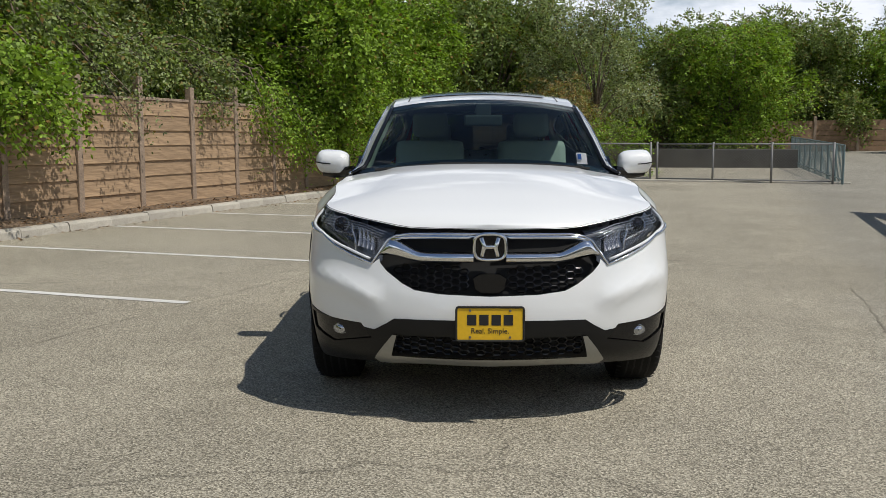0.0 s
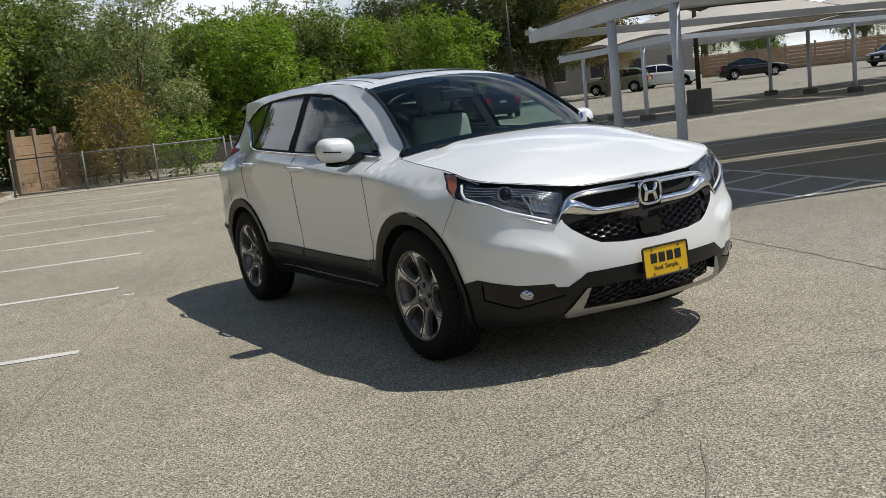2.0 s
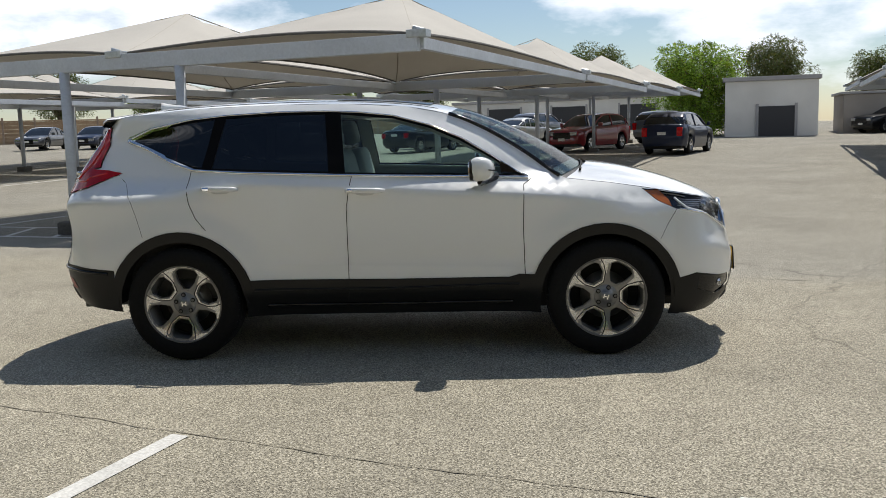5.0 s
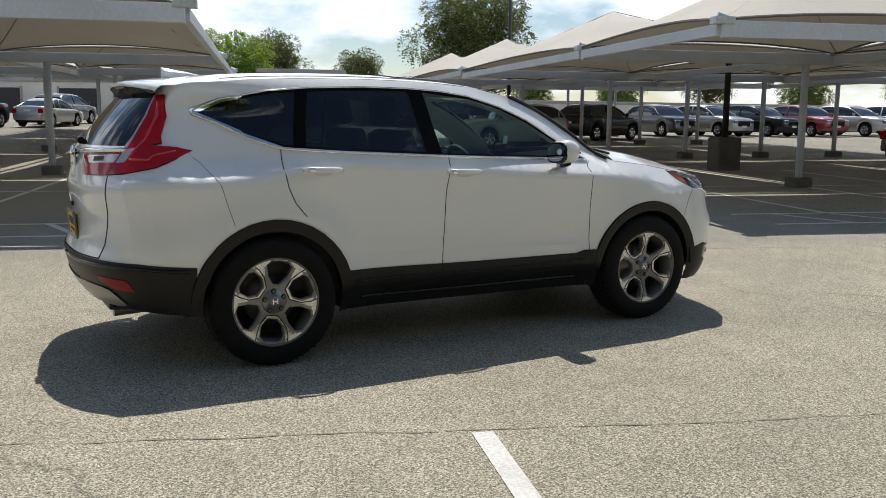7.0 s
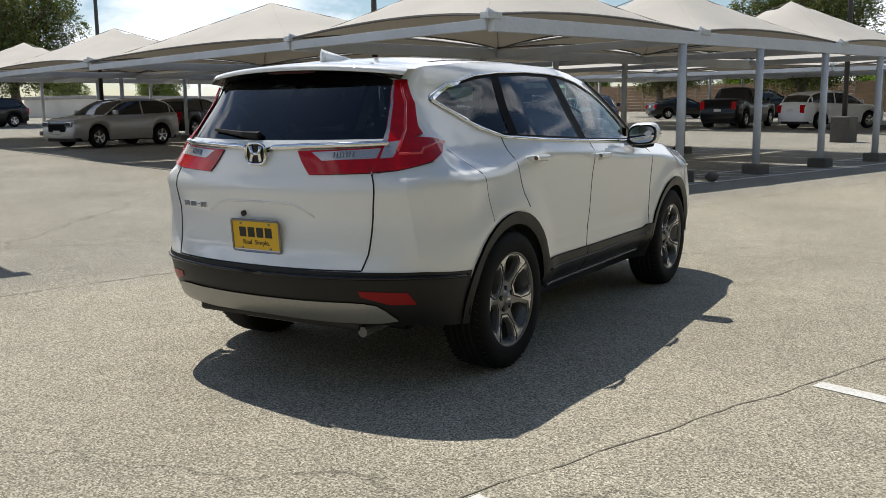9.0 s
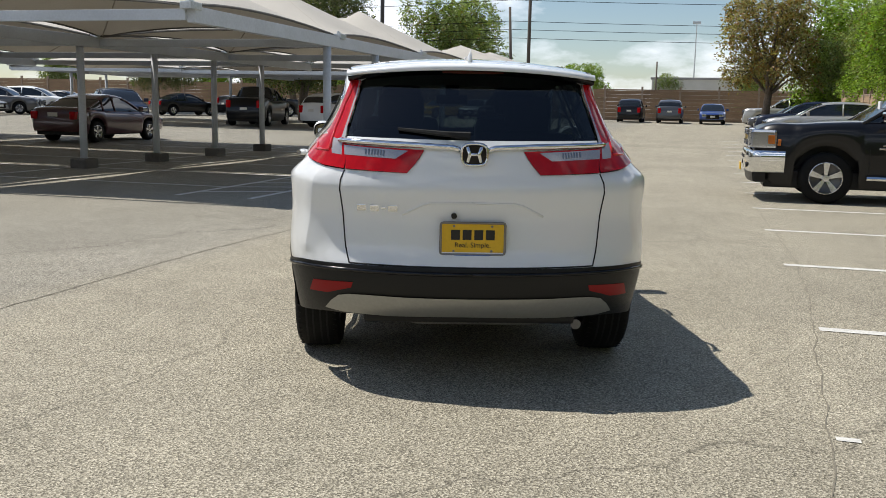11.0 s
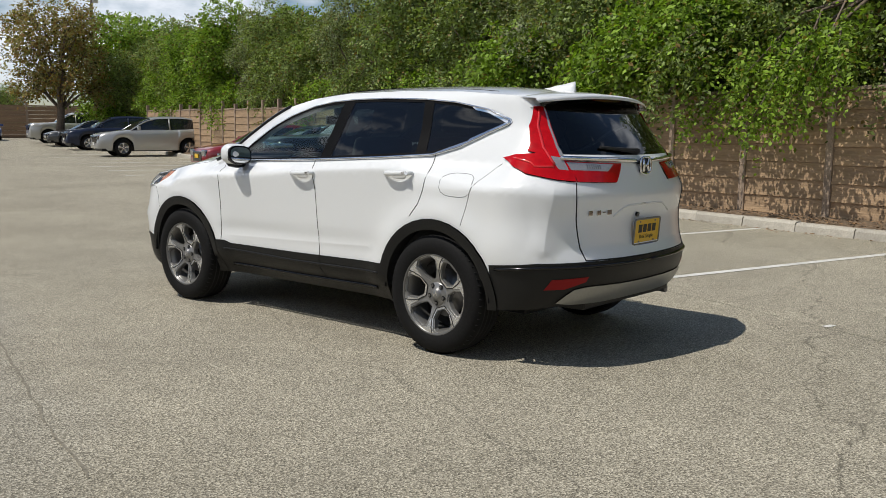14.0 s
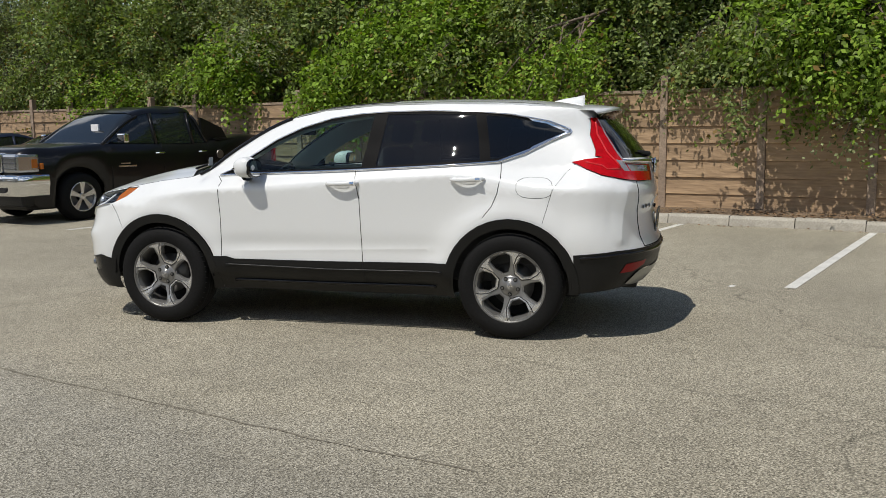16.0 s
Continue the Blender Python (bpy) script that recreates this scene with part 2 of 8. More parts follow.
FABRIC = fabric_material()
LEAF_MID = leaf_material("mid_green_leaves", (0.172, 0.222, 0.072))
LEAF_BRIGHT = leaf_material("bright_green_leaves", (0.175, 0.265, 0.036), dry_share=0.03)
LEAF_GREY = leaf_material("grey_green_leaves", (0.215, 0.250, 0.125), dry_share=0.05)
LEAF_DARK = leaf_material("dark_green_leaves", (0.130, 0.186, 0.050), dry_share=0.04)
LEAF_OAK = leaf_material("live_oak_leaves", (0.088, 0.108, 0.042), dry_share=0.05)
LEAF_RUST = leaf_material("turning_leaves", (0.215, 0.195, 0.08), dry=(0.25, 0.14, 0.05), dry_share=0.4)
PAINT_WHITE = material("pearl_white_paint", (0.80, 0.815, 0.812), 0.28, coat=1.0, grain=0.01, grain_scale=400)
CLADDING = material("black_grained_plastic", (0.0085, 0.0088, 0.009), 0.4, bump=0.12, bump_scale=500, specular=0.32)
GLOSS_BLACK = material("gloss_black_plastic", (0.006, 0.006, 0.007), 0.14, coat=0.1, specular=0.35)
SATIN_SILVER = material("satin_silver_plastic", (0.33, 0.33, 0.31), 0.35, metal=0.6, grain=0.04)
CHROME = material("chrome", (0.78, 0.79, 0.80), 0.06, metal=1.0)
MACHINED = material("machined_alloy", (0.66, 0.66, 0.65), 0.24, metal=0.75, grain=0.04, grain_scale=120)
SPOKE_GREY = material("grey_painted_spoke", (0.25, 0.248, 0.242), 0.3, metal=0.5)
ALLOY_DARK = material("dark_painted_alloy", (0.145, 0.142, 0.136), 0.32, metal=0.4)
RUBBER = material("tyre_rubber", (0.007, 0.007, 0.007), 0.75, specular=0.2, grain=0.2, grain_scale=60, bump=0.15, bump_scale=200)
BRAKE = material("brake_steel", (0.22, 0.215, 0.21), 0.4, metal=0.9)
SEAM = material("panel_gap", (0.012, 0.012, 0.012), 0.9)
TINT_GLASS = glass_sheet("privacy_glass", (0.065, 0.075, 0.08))
CLEAR_GLASS = glass_sheet("window_glass", (0.68, 0.82, 0.79), mirror=0.85)
SHIELD_GLASS = glass_sheet("windscreen_glass", (0.63, 0.80, 0.76), mirror=0.5)
LAMP_GLASS = glass_sheet("lamp_cover", (0.90, 0.91, 0.93), mirror=0.45)
RED_LENS = material("red_lamp_lens", (0.44, 0.003, 0.006), 0.10, coat=0.2, specular=0.25, grain=0.12, grain_scale=28)
RED_DEEP = material("deep_red_reflector", (0.26, 0.004, 0.006), 0.3, specular=0.25)
CLEAR_LENS = material("clear_lamp_lens", (0.50, 0.465, 0.445), 0.22, metal=0.6, coat=0.5, grain=0.12, grain_scale=140)
AMBER = material("amber_lens", (0.48, 0.13, 0.012), 0.15, coat=0.8)
LAMP_INNER = material("lamp_reflector", (0.45, 0.47, 0.50), 0.12, metal=0.9)
BOWL = material("smoked_reflector", (0.30, 0.31, 0.33), 0.2, metal=0.8)
LAMP_BLACK = material("lamp_housing", (0.010, 0.010, 0.011), 0.4, specular=0.2)
SEAT_GREY = material("pale_grey_upholstery", (0.38, 0.37, 0.34), 0.7, grain=0.06)
INTERIOR_DARK = material("dark_cabin_trim", (0.03, 0.03, 0.031), 0.7)
INTERIOR_PALE = material("pale_cabin_lining", (0.46, 0.45, 0.41), 0.8)
PLATE_YELLOW = material("yellow_plate", (0.72, 0.44, 0.015), 0.4, grain=0.04)
INK = material("black_ink", (0.012, 0.012, 0.012), 0.5)
WHITE_PLAIN = material("white_print", (0.8, 0.8, 0.8), 0.5)
BLUE_PRINT = material("blue_print", (0.03, 0.12, 0.42), 0.5)
MIRROR_FACE = material("mirror_glass", (0.75, 0.77, 0.79), 0.02, metal=1.0)
# tan boards, darkened so the far house's shade is in the colour
HOUSE_BOARD = material("house_boards", (0.30, 0.27, 0.235), 0.85, grain=0.06, patch=0.12, patch_scale=0.4)
PLASTER = material("pale_wall", (0.62, 0.60, 0.55), 0.9, grain=0.05, patch=0.12, patch_scale=0.4)
ROOF_GREY = material("grey_roof", (0.33, 0.32, 0.31), 0.85, grain=0.1, patch=0.15)
DOOR_DARK = material("dark_opening", (0.03, 0.03, 0.032), 0.6)

# ---- building helpers ----
def mesh_from(name, verts, faces, smooth=False):
    me = bpy.data.meshes.new(name)
    me.from_pydata([tuple(v) for v in verts], [], [tuple(f) for f in faces])
    if smooth:
        me.polygons.foreach_set("use_smooth", [True] * len(me.polygons))
    me.update()
    return me


def part(name, bm, mat, parent=None, label="", smooth=False):
    """Links a bmesh as one mesh object, under a thing or a part."""
    me = bpy.data.meshes.new(name)
    bm.normal_update()
    bm.to_mesh(me)
    bm.free()
    if smooth:
        me.polygons.foreach_set("use_smooth", [True] * len(me.polygons))
    me.materials.append(mat)
    ob = new(name, me)
    if parent:
        ob.parent = parent
    if label:
        tagged(ob, label)
    return ob


def mesh_part(name, me, mat, parent=None, label=""):
    if not me.materials:
        me.materials.append(mat)
    ob = new(name, me)
    if parent:
        ob.parent = parent
    if label:
        tagged(ob, label)
    return ob


def thing(name, label, category, group="", kind="", at=None):
    ob = new(name)
    if at is not None:
        ob.matrix_basis = at
    return tagged(ob, label, category, group, kind)


def add_box(bm, lo, hi, bevel=0.0, m=None):
    c, s = [(a + b) / 2 for a, b in zip(lo, hi)], [b - a for a, b in zip(lo, hi)]
    t = bmesh.new()
    bmesh.ops.create_cube(t, size=1.0, matrix=Matrix.LocRotScale(c, None, s))
    if bevel:
        bmesh.ops.bevel(t, geom=t.edges[:], offset=bevel, segments=2, affect="EDGES", profile=0.6)
    if m is not None:
        bmesh.ops.transform(t, matrix=m, verts=t.verts[:])
    merge(bm, t)
    return bm


def merge(bm, other):
    keep = {}
    for v in other.verts:
        keep[v] = bm.verts.new(v.co)
    for f in other.faces:
        try:
            bm.faces.new([keep[v] for v in f.verts])
        except ValueError:
            pass
    other.free()


def add_rod(bm, p, q, r0, r1=None, seg=10, caps=True):
    p, q = Vector(p), Vector(q)
    r1 = r0 if r1 is None else r1
    z = (q - p).normalized()
    x = z.orthogonal().normalized()
    y = z.cross(x)
    rings = []
    for c, r in ((p, r0), (q, r1)):
        rings.append([bm.verts.new(c + r * (math.cos(a) * x + math.sin(a) * y)) for a in [2 * math.pi * i / seg for i in range(seg)]])
    for i in range(seg):
        bm.faces.new((rings[0][i], rings[0][(i + 1) % seg], rings[1][(i + 1) % seg], rings[1][i]))
    if caps:
        bm.faces.new(rings[0][::-1])
        bm.faces.new(rings[1])
    return bm


def add_tube(bm, points, radius, seg=6, closed=False, flat=1.0, side=None):
    """A tube along points; radius may be a list. flat squeezes it along its second axis."""
    pts = [Vector(p) for p in points]
    n = len(pts)
    rings = []
    x = None
    for i, p in enumerate(pts):
        a, b = pts[(i - 1) % n if closed else max(i - 1, 0)], pts[(i + 1) % n if closed else min(i + 1, n - 1)]
        z = (b - a).normalized()
        if side is not None:
            x = (Vector(side) - z * z.dot(Vector(side))).normalized()
        elif x is None:
            x = z.orthogonal().normalized()
        else:
            x = (x - z * z.dot(x)).normalized()
        y = z.cross(x)
        r = radius[i] if isinstance(radius, (list, tuple)) else radius
        rings.append([bm.verts.new(p + r * (math.cos(t) * x + flat * math.sin(t) * y)) for t in [2 * math.pi * k / seg for k in range(seg)]])
    for i in range(n if closed else n - 1):
        q, w = rings[i], rings[(i + 1) % n]
        for k in range(seg):
            bm.faces.new((q[k], q[(k + 1) % seg], w[(k + 1) % seg], w[k]))
    if not closed:
        bm.faces.new(rings[0][::-1])
        bm.faces.new(rings[-1])
    return bm


def add_grid(bm, rows, close_u=False, flip=False):
    """Skins a table of points."""
    vs = [[bm.verts.new(p) for p in row] for row in rows]
    for i in range(len(vs) - 1):
        m = len(vs[i])
        for k in range(m if close_u else m - 1):
            f = (vs[i][k], vs[i][(k + 1) % m], vs[i + 1][(k + 1) % m], vs[i + 1][k])
            try:
                bm.faces.new(f[::-1] if flip else f)
            except ValueError:
                pass
    return vs


def add_lathe(bm, profile, seg=32, axis="x"):
    """Turns (radius, offset) pairs round the x axis."""
    rows = []
    for r, o in profile:
        rows.append([(o, r * math.cos(a), r * math.sin(a)) for a in [2 * math.pi * i / seg for i in range(seg)]])
    add_grid(bm, rows, close_u=True)
    return bm


def prism(bm, outline, lo, hi, plane="yz", bevel=0.0):
    """Extrudes a 2D outline. plane yz: outline in (y, z), from x=lo to x=hi; xz likewise along y; xy along z."""
    def at(a, b, c):
        return {"yz": (c, a, b), "xz": (a, c, b), "xy": (a, b, c)}[plane]
    t = bmesh.new()
    p = [t.verts.new(at(a, b, lo)) for a, b in outline]
    q = [t.verts.new(at(a, b, hi)) for a, b in outline]
    n = len(p)
    t.faces.new(p), t.faces.new(q)
    for i in range(n):
        t.faces.new((p[i], p[(i + 1) % n], q[(i + 1) % n], q[i]))
    bmesh.ops.recalc_face_normals(t, faces=t.faces[:])
    if bevel:
        bmesh.ops.bevel(t, geom=t.edges[:], offset=bevel, segments=2, affect="EDGES", profile=0.6)
    merge(bm, t)
    return bm


def ease(d, w=6.0):
    return 0.0 if d <= 0 else (d * d / (2 * w) if d < w else d - w / 2)


def ground_z(x, y):
    """The lot lies flat round the car and rises gently in the distance."""
    return 0.012 * ease(math.hypot(x, y) - 15) + 0.012 * ease((x + y) / 1.414 - 18)


def lerp_table(table, v):
    """Smooth look-up in (key, value) pairs."""
    if v <= table[0][0]:
        return table[0][1]
    for (a, p), (b, q) in zip(table, table[1:]):
        if v <= b:
            t = (v - a) / (b - a)
            return p + (q - p) * t
    return table[-1][1]


def curve_table(table, v):
    """The same, through the points with rounded corners."""
    n = len(table)
    if v <= table[0][0]:
        return table[0][1]
    if v >= table[-1][0]:
        return table[-1][1]
    for i in range(n - 1):
        (a, p), (b, q) = table[i], table[i + 1]
        if v <= b:
            t = (v - a) / (b - a)
            s0 = (q - table[i - 1][1]) / (b - table[i - 1][0]) if i else (q - p) / (b - a)
            s1 = (table[i + 2][1] - p) / (table[i + 2][0] - a) if i + 2 < n else (q - p) / (b - a)
            h = b - a
            return ((2 * t ** 3 - 3 * t * t + 1) * p + (t ** 3 - 2 * t * t + t) * h * s0
                    + (-2 * t ** 3 + 3 * t * t) * q + (t ** 3 - t * t) * h * s1)
    return table[-1][1]


def smooth01(a, b, v):
    t = min(max((v - a) / (b - a), 0), 1)
    return t * t * (3 - 2 * t)

# ---- ground, kerb, lines ----
def build_ground():
    xs = [-400, -200, -100, -60, -40, -30, -22, -16, -12] + list(range(-10, 62, 2)) + [70, 85, 110, 160, 260, 400]
    ys = [-400, -250, -160, -120] + list(range(-100, 100, 3)) + [110, 130, 170, 260, 400]
    bm = bmesh.new()
    add_grid(bm, [[(x, y, ground_z(max(min(x, 90), -40), max(min(y, 100), -110))) for x in xs] for y in ys])
    tagged(part("ground", bm, ASPHALT, smooth=True), "worn tan-grey chip-seal asphalt car park with fine cracks", "ground", kind="structure")


build_ground()


def strip(x0, y0, x1, y1, width, lift=0.004):
    """A painted stripe that follows the ground."""
    a, b = Vector((x0, y0)), Vector((x1, y1))
    n = max(2, int((b - a).length / 1.5) + 1)
    d = (b - a).normalized()
    s = Vector((-d.y, d.x)) * width / 2
    bm = bmesh.new()
    rows = []
    for i in range(n + 1):
        c = a.lerp(b, i / n)
        rows.append([(p.x, p.y, ground_z(p.x, p.y) + lift) for p in (c - s, c + s)])
    add_grid(bm, rows, flip=False)
    return bm


def stall_line(x0, y0, x1, y1, width=0.10, group="stall lines along the fence"):
    tagged(part("parking_line", strip(x0, y0, x1, y1, width), LINE_PAINT), "worn white painted parking stall line on asphalt",
           "parking line", group, kind="structure")


for k in range(-14, 8):
    stall_line(-2.5, 0.12 + 2.6 * k, -7.35, 0.12 + 2.6 * k)
stall_line(-2.42, 2.25, -2.32, 2.25, 0.05, "paint dashes")

# two long joints run the length of the aisle, with a few short cracks off them
CRACKS = [([(-1.9, 12), (-2.05, 5), (-2.35, 1.2), (-2.55, -1), (-2.6, -3), (-2.45, -14)], 0.012), ([(2.65, 2.6), (2.75, -0.6), (2.5, -6), (2.4, -24)], 0.018),
          ([(-1.2, -4.6), (-0.2, -4.1), (0.3, -3.2)], 0.012), ([(3.0, -3.4), (4.4, -4.2)], 0.012)]
CRACK_FILL = material("dark_crack", (0.195, 0.176, 0.135), 0.95, grain=0.3, grain_scale=40)


def crack(points, width, seed):
    """A thin wandering crack that follows the ground."""
    rng = random.Random(seed)
    rows = []
    wander = 0.0
    for (x0, y0), (x1, y1) in zip(points, points[1:]):
        n = max(2, int(math.hypot(x1 - x0, y1 - y0) / 0.10))
        sx, sy = -(y1 - y0), x1 - x0
        ln = math.hypot(sx, sy)
        for i in range(n):
            wander = wander * 0.93 + rng.uniform(-0.014, 0.014)
            w = width * rng.uniform(0.25, 1.0)
            x, y = x0 + (x1 - x0) * i / n, y0 + (y1 - y0) * i / n
            rows.append([(x + sx / ln * q, y + sy / ln * q, ground_z(x, y) + 0.003) for q in (wander - w / 2, wander + w / 2)])
    bm = bmesh.new()
    add_grid(bm, rows)
    tagged(part("asphalt_crack", bm, CRACK_FILL), "thin dark wandering crack in the worn asphalt", "crack", "cracks in the asphalt", "structure")


for n_crack, (pts, wide) in enumerate(CRACKS):
    crack(pts, wide, 40 + n_crack)

KERB_X = -7.42


def build_kerb():
    root = thing("kerb", "worn pale concrete kerb in short cast lengths along the fence", "kerb", kind="structure")
    y = -62.0
    prof = [(0, -0.05), (0.02, 0.10), (0.045, 0.135), (0.155, 0.14), (0.17, 0.12), (0.17, -0.05)]
    pieces = {}
    k = 0
    while y < 23.0:
        bm = bmesh.new()
        ln = 0.91
        prism(bm, [(-a, z) for a, z in prof], 0.006, ln - 0.006, "xz")
        key = k % 3
        if key not in pieces:
            pieces[key] = part("kerb_stone", bm, CONCRETE, root)
            ob = pieces[key]
        else:
            bm.free()
            ob = new("kerb_stone", pieces[key].data)
            ob.parent = root
        ob.matrix_basis = pose(KERB_X + random.uniform(-0.008, 0.008), y, random.uniform(-0.01, 0.012) + ground_z(KERB_X, y), 0, random.uniform(-1.2, 1.2), 0)
        y += ln
        k += 1
    bm = bmesh.new()
    ys = [-62 + 1.5 * i for i in range(58)]
    add_grid(bm, [[(x, yy, 0.11 + 0.06 * noise.noise((x * 2, yy * 2, 3)) + d + ground_z(x, yy)) for x, d in ((KERB_X - 0.16, 0.0), (-7.85, 0.05), (-8.2, 0.06), (-9.5, 0.1), (-13, 0.0), (-20, -0.1))] for yy in ys], flip=True)
    tagged(part("verge", bm, SOIL, smooth=True), "strip of brown soil and leaf litter between kerb and fence", "soil", kind="structure")


build_kerb()


def build_litter():
    """Dry leaves and crumbs of soil on the verge and the kerb."""
    rng = random.Random(5)
    v, f = [], []
    for i in range(5200):
        y = rng.uniform(-16, 22)
        x = KERB_X - 0.1 - abs(rng.gauss(0, 0.33)) if rng.random() < 0.9 else KERB_X + abs(rng.gauss(0, 0.12))
        if x < -8.2:
            continue
        z = ground_z(x, y) + (0.15 + 0.05 * rng.random() if x < KERB_X else 0.012)
        s, a, t = rng.uniform(0.012, 0.035), rng.uniform(0, 6.28), rng.uniform(-0.6, 0.6)
        c, d = math.cos(a), math.sin(a)
        b = len(v)
        v += [(x + s * c, y + s * d, z), (x - s * d * .6, y + s * c * .6, z + s * t), (x - s * c, y - s * d, z + .004), (x + s * d * .6, y - s * c * .6, z - s * t * .4)]
        f.append((b, b + 1, b + 2, b + 3))
    ob = mesh_part("leaf_litter", mesh_from("leaf_litter", v, f), material("dry_leaves", (0.20, 0.12, 0.06), 0.9, grain=0.5, grain_scale=20))
    tagged(ob, "scattered dry brown leaves and crumbs along the kerb", "leaf litter", kind="stuff")


build_litter()

# ---- cast fence along the stalls ----
FENCE_X = -8.25


def build_fence():
    """Posts every 1.52 m with eight cast courses between them."""
    courses, base, step = 7, 0.10, 0.262
    shapes = []
    rng = random.Random(3)
    for j in range(3):
        bm = bmesh.new()
        rows = []
        nz, ny = 5, 10
        for i in range(nz + 1):
            z = (step - 0.012) * i / nz
            lip = 0.022 * (1 - i / nz) ** 1.5
            rows.append([(0.022 + lip + rng.uniform(-0.004, 0.004), -0.70 + 1.40 * k / ny, z) for k in range(ny + 1)])
        add_grid(bm, rows, flip=True)
        add_grid(bm, [[(0.044, -0.70, 0), (0.044, 0.70, 0)], [(-0.03, -0.70, -.02), (-0.03, 0.70, -.02)], [(-0.03, -0.70, step + .012), (-0.03, 0.70, step + .012)], [(0.0, -0.70, step + .012), (0.0, 0.70, step + .012)], [(0.022, -0.70, step - .012), (0.022, 0.70, step - .012)]])
        shapes.append(bm)
    meshes = []
    for bm in shapes:
        me = bpy.data.meshes.new("fence_board")
        bm.to_mesh(me)
        bm.free()
        me.materials.append(FENCE_PANEL)
        meshes.append(me)
    bm = bmesh.new()
    add_box(bm, (-0.065, -0.06, -0.2), (0.065, 0.06, 2.28), 0.012)
    post = bpy.data.meshes.new("post")
    bm.to_mesh(post)
    bm.free()
    post.materials.append(FENCE_POST)
    bm = bmesh.new()
    add_box(bm, (-0.035, -0.70, 0), (0.04, 0.70, 0.05), 0.008)
    cap = bpy.data.meshes.new("cap_rail")
    bm.to_mesh(cap)
    bm.free()
    cap.materials.append(FENCE_POST)
    for k in range(-27, 13):
        y = -0.5 + 1.525 * k
        root = thing("fence_panel", "tan cast concrete fence bay with wood-grain courses and a grey post", "fence panel", "fence along the stalls", "structure",
                     pose(FENCE_X, y, ground_z(FENCE_X, y) + 0.04 + rng.uniform(-0.02, 0.02), 0, 0, rng.uniform(-0.4, 0.4)))
        p = new("post", post)
        p.parent = root
        p.matrix_basis = pose(0, 0, rng.uniform(-0.12, 0.04), rng.uniform(-0.6, 0.6), 0, 0)
        for c in range(courses):
            o = new("fence_board", meshes[rng.randrange(3)])
            o.parent = root
            o.matrix_basis = pose(rng.uniform(-0.004, 0.004), 0.7625, base + step * c, 0, 0, 180 * 0)
        o = new("cap_rail", cap)
        o.parent = root
        o.matrix_basis = pose(0, 0.7625, base + step * courses, 0, 0, 0)


build_fence()

# ---- shade canopies ----
BEAM_Z = 2.55


def membrane(x0, x1, y0, y1, rise=1.3, n=12):
    """A tensioned fabric roof: low at its four corners, hips up to a peak, edges cut in a curve."""
    me_v, me_f = [], []
    cx, cy = (x0 + x1) / 2, (y0 + y1) / 2
    hx, hy = (x1 - x0) / 2, (y1 - y0) / 2
    for j in range(n + 1):
        for i in range(n + 1):
            u, v = -1 + 2 * i / n, -1 + 2 * j / n
            m = max(abs(u), abs(v))
            lo = min(abs(u), abs(v))
            pull_u = 1 - 0.075 * (1 - v * v) * abs(u) ** 3
            pull_v = 1 - 0.11 * (1 - u * u) * abs(v) ** 3
            z = rise * (1 - m) ** 1.12 + 0.16 * m * (1 - (lo / m if m > 0 else 0) ** 2)
            x, y = cx + hx * u * pull_u, cy + hy * v * pull_v
            me_v.append((x, y, BEAM_Z + 0.12 + z + ground_z(x, y)))
    for j in range(n):
        for i in range(n):
            a = j * (n + 1) + i
            me_f.append((a, a + 1, a + n + 2, a + n + 1))
    return mesh_from("membrane", me_v, me_f, True)


def hem(me, n=12):
    """The rope-edged hem round a membrane."""
    c = [v.co for v in me.vertices]
    ring = [c[i] for i in range(n)] + [c[n + (n + 1) * j] for j in range(n)] + [c[(n + 1) * (n + 1) - 1 - i] for i in range(n)] + [c[(n + 1) * (n - j)] for j in range(n)]
    bm = bmesh.new()
    add_tube(bm, ring, 0.022, 5, closed=True)
    return bm


HEM = material("dark_hem", (0.10, 0.095, 0.085), 0.8)


def seams(me, n=12):
    """Stitched hip seams from corner to corner."""
    c = [v.co for v in me.vertices]
    bm = bmesh.new()
    add_tube(bm, [c[k * (n + 1) + k] + Vector((0, 0, -0.01)) for k in range(n + 1)], 0.012, 4)
    add_tube(bm, [c[k * (n + 1) + n - k] + Vector((0, 0, -0.01)) for k in range(n + 1)], 0.012, 4)
    return bm


SEAM_TAN = material("fabric_seam", (0.34, 0.30, 0.24), 0.85)


def beam_mesh(x, y0, y1):
    bm = bmesh.new()
    add_box(bm, (x - 0.065, y0, BEAM_Z - 0.11), (x + 0.065, y1, BEAM_Z + 0.11), 0.008)
    return bm


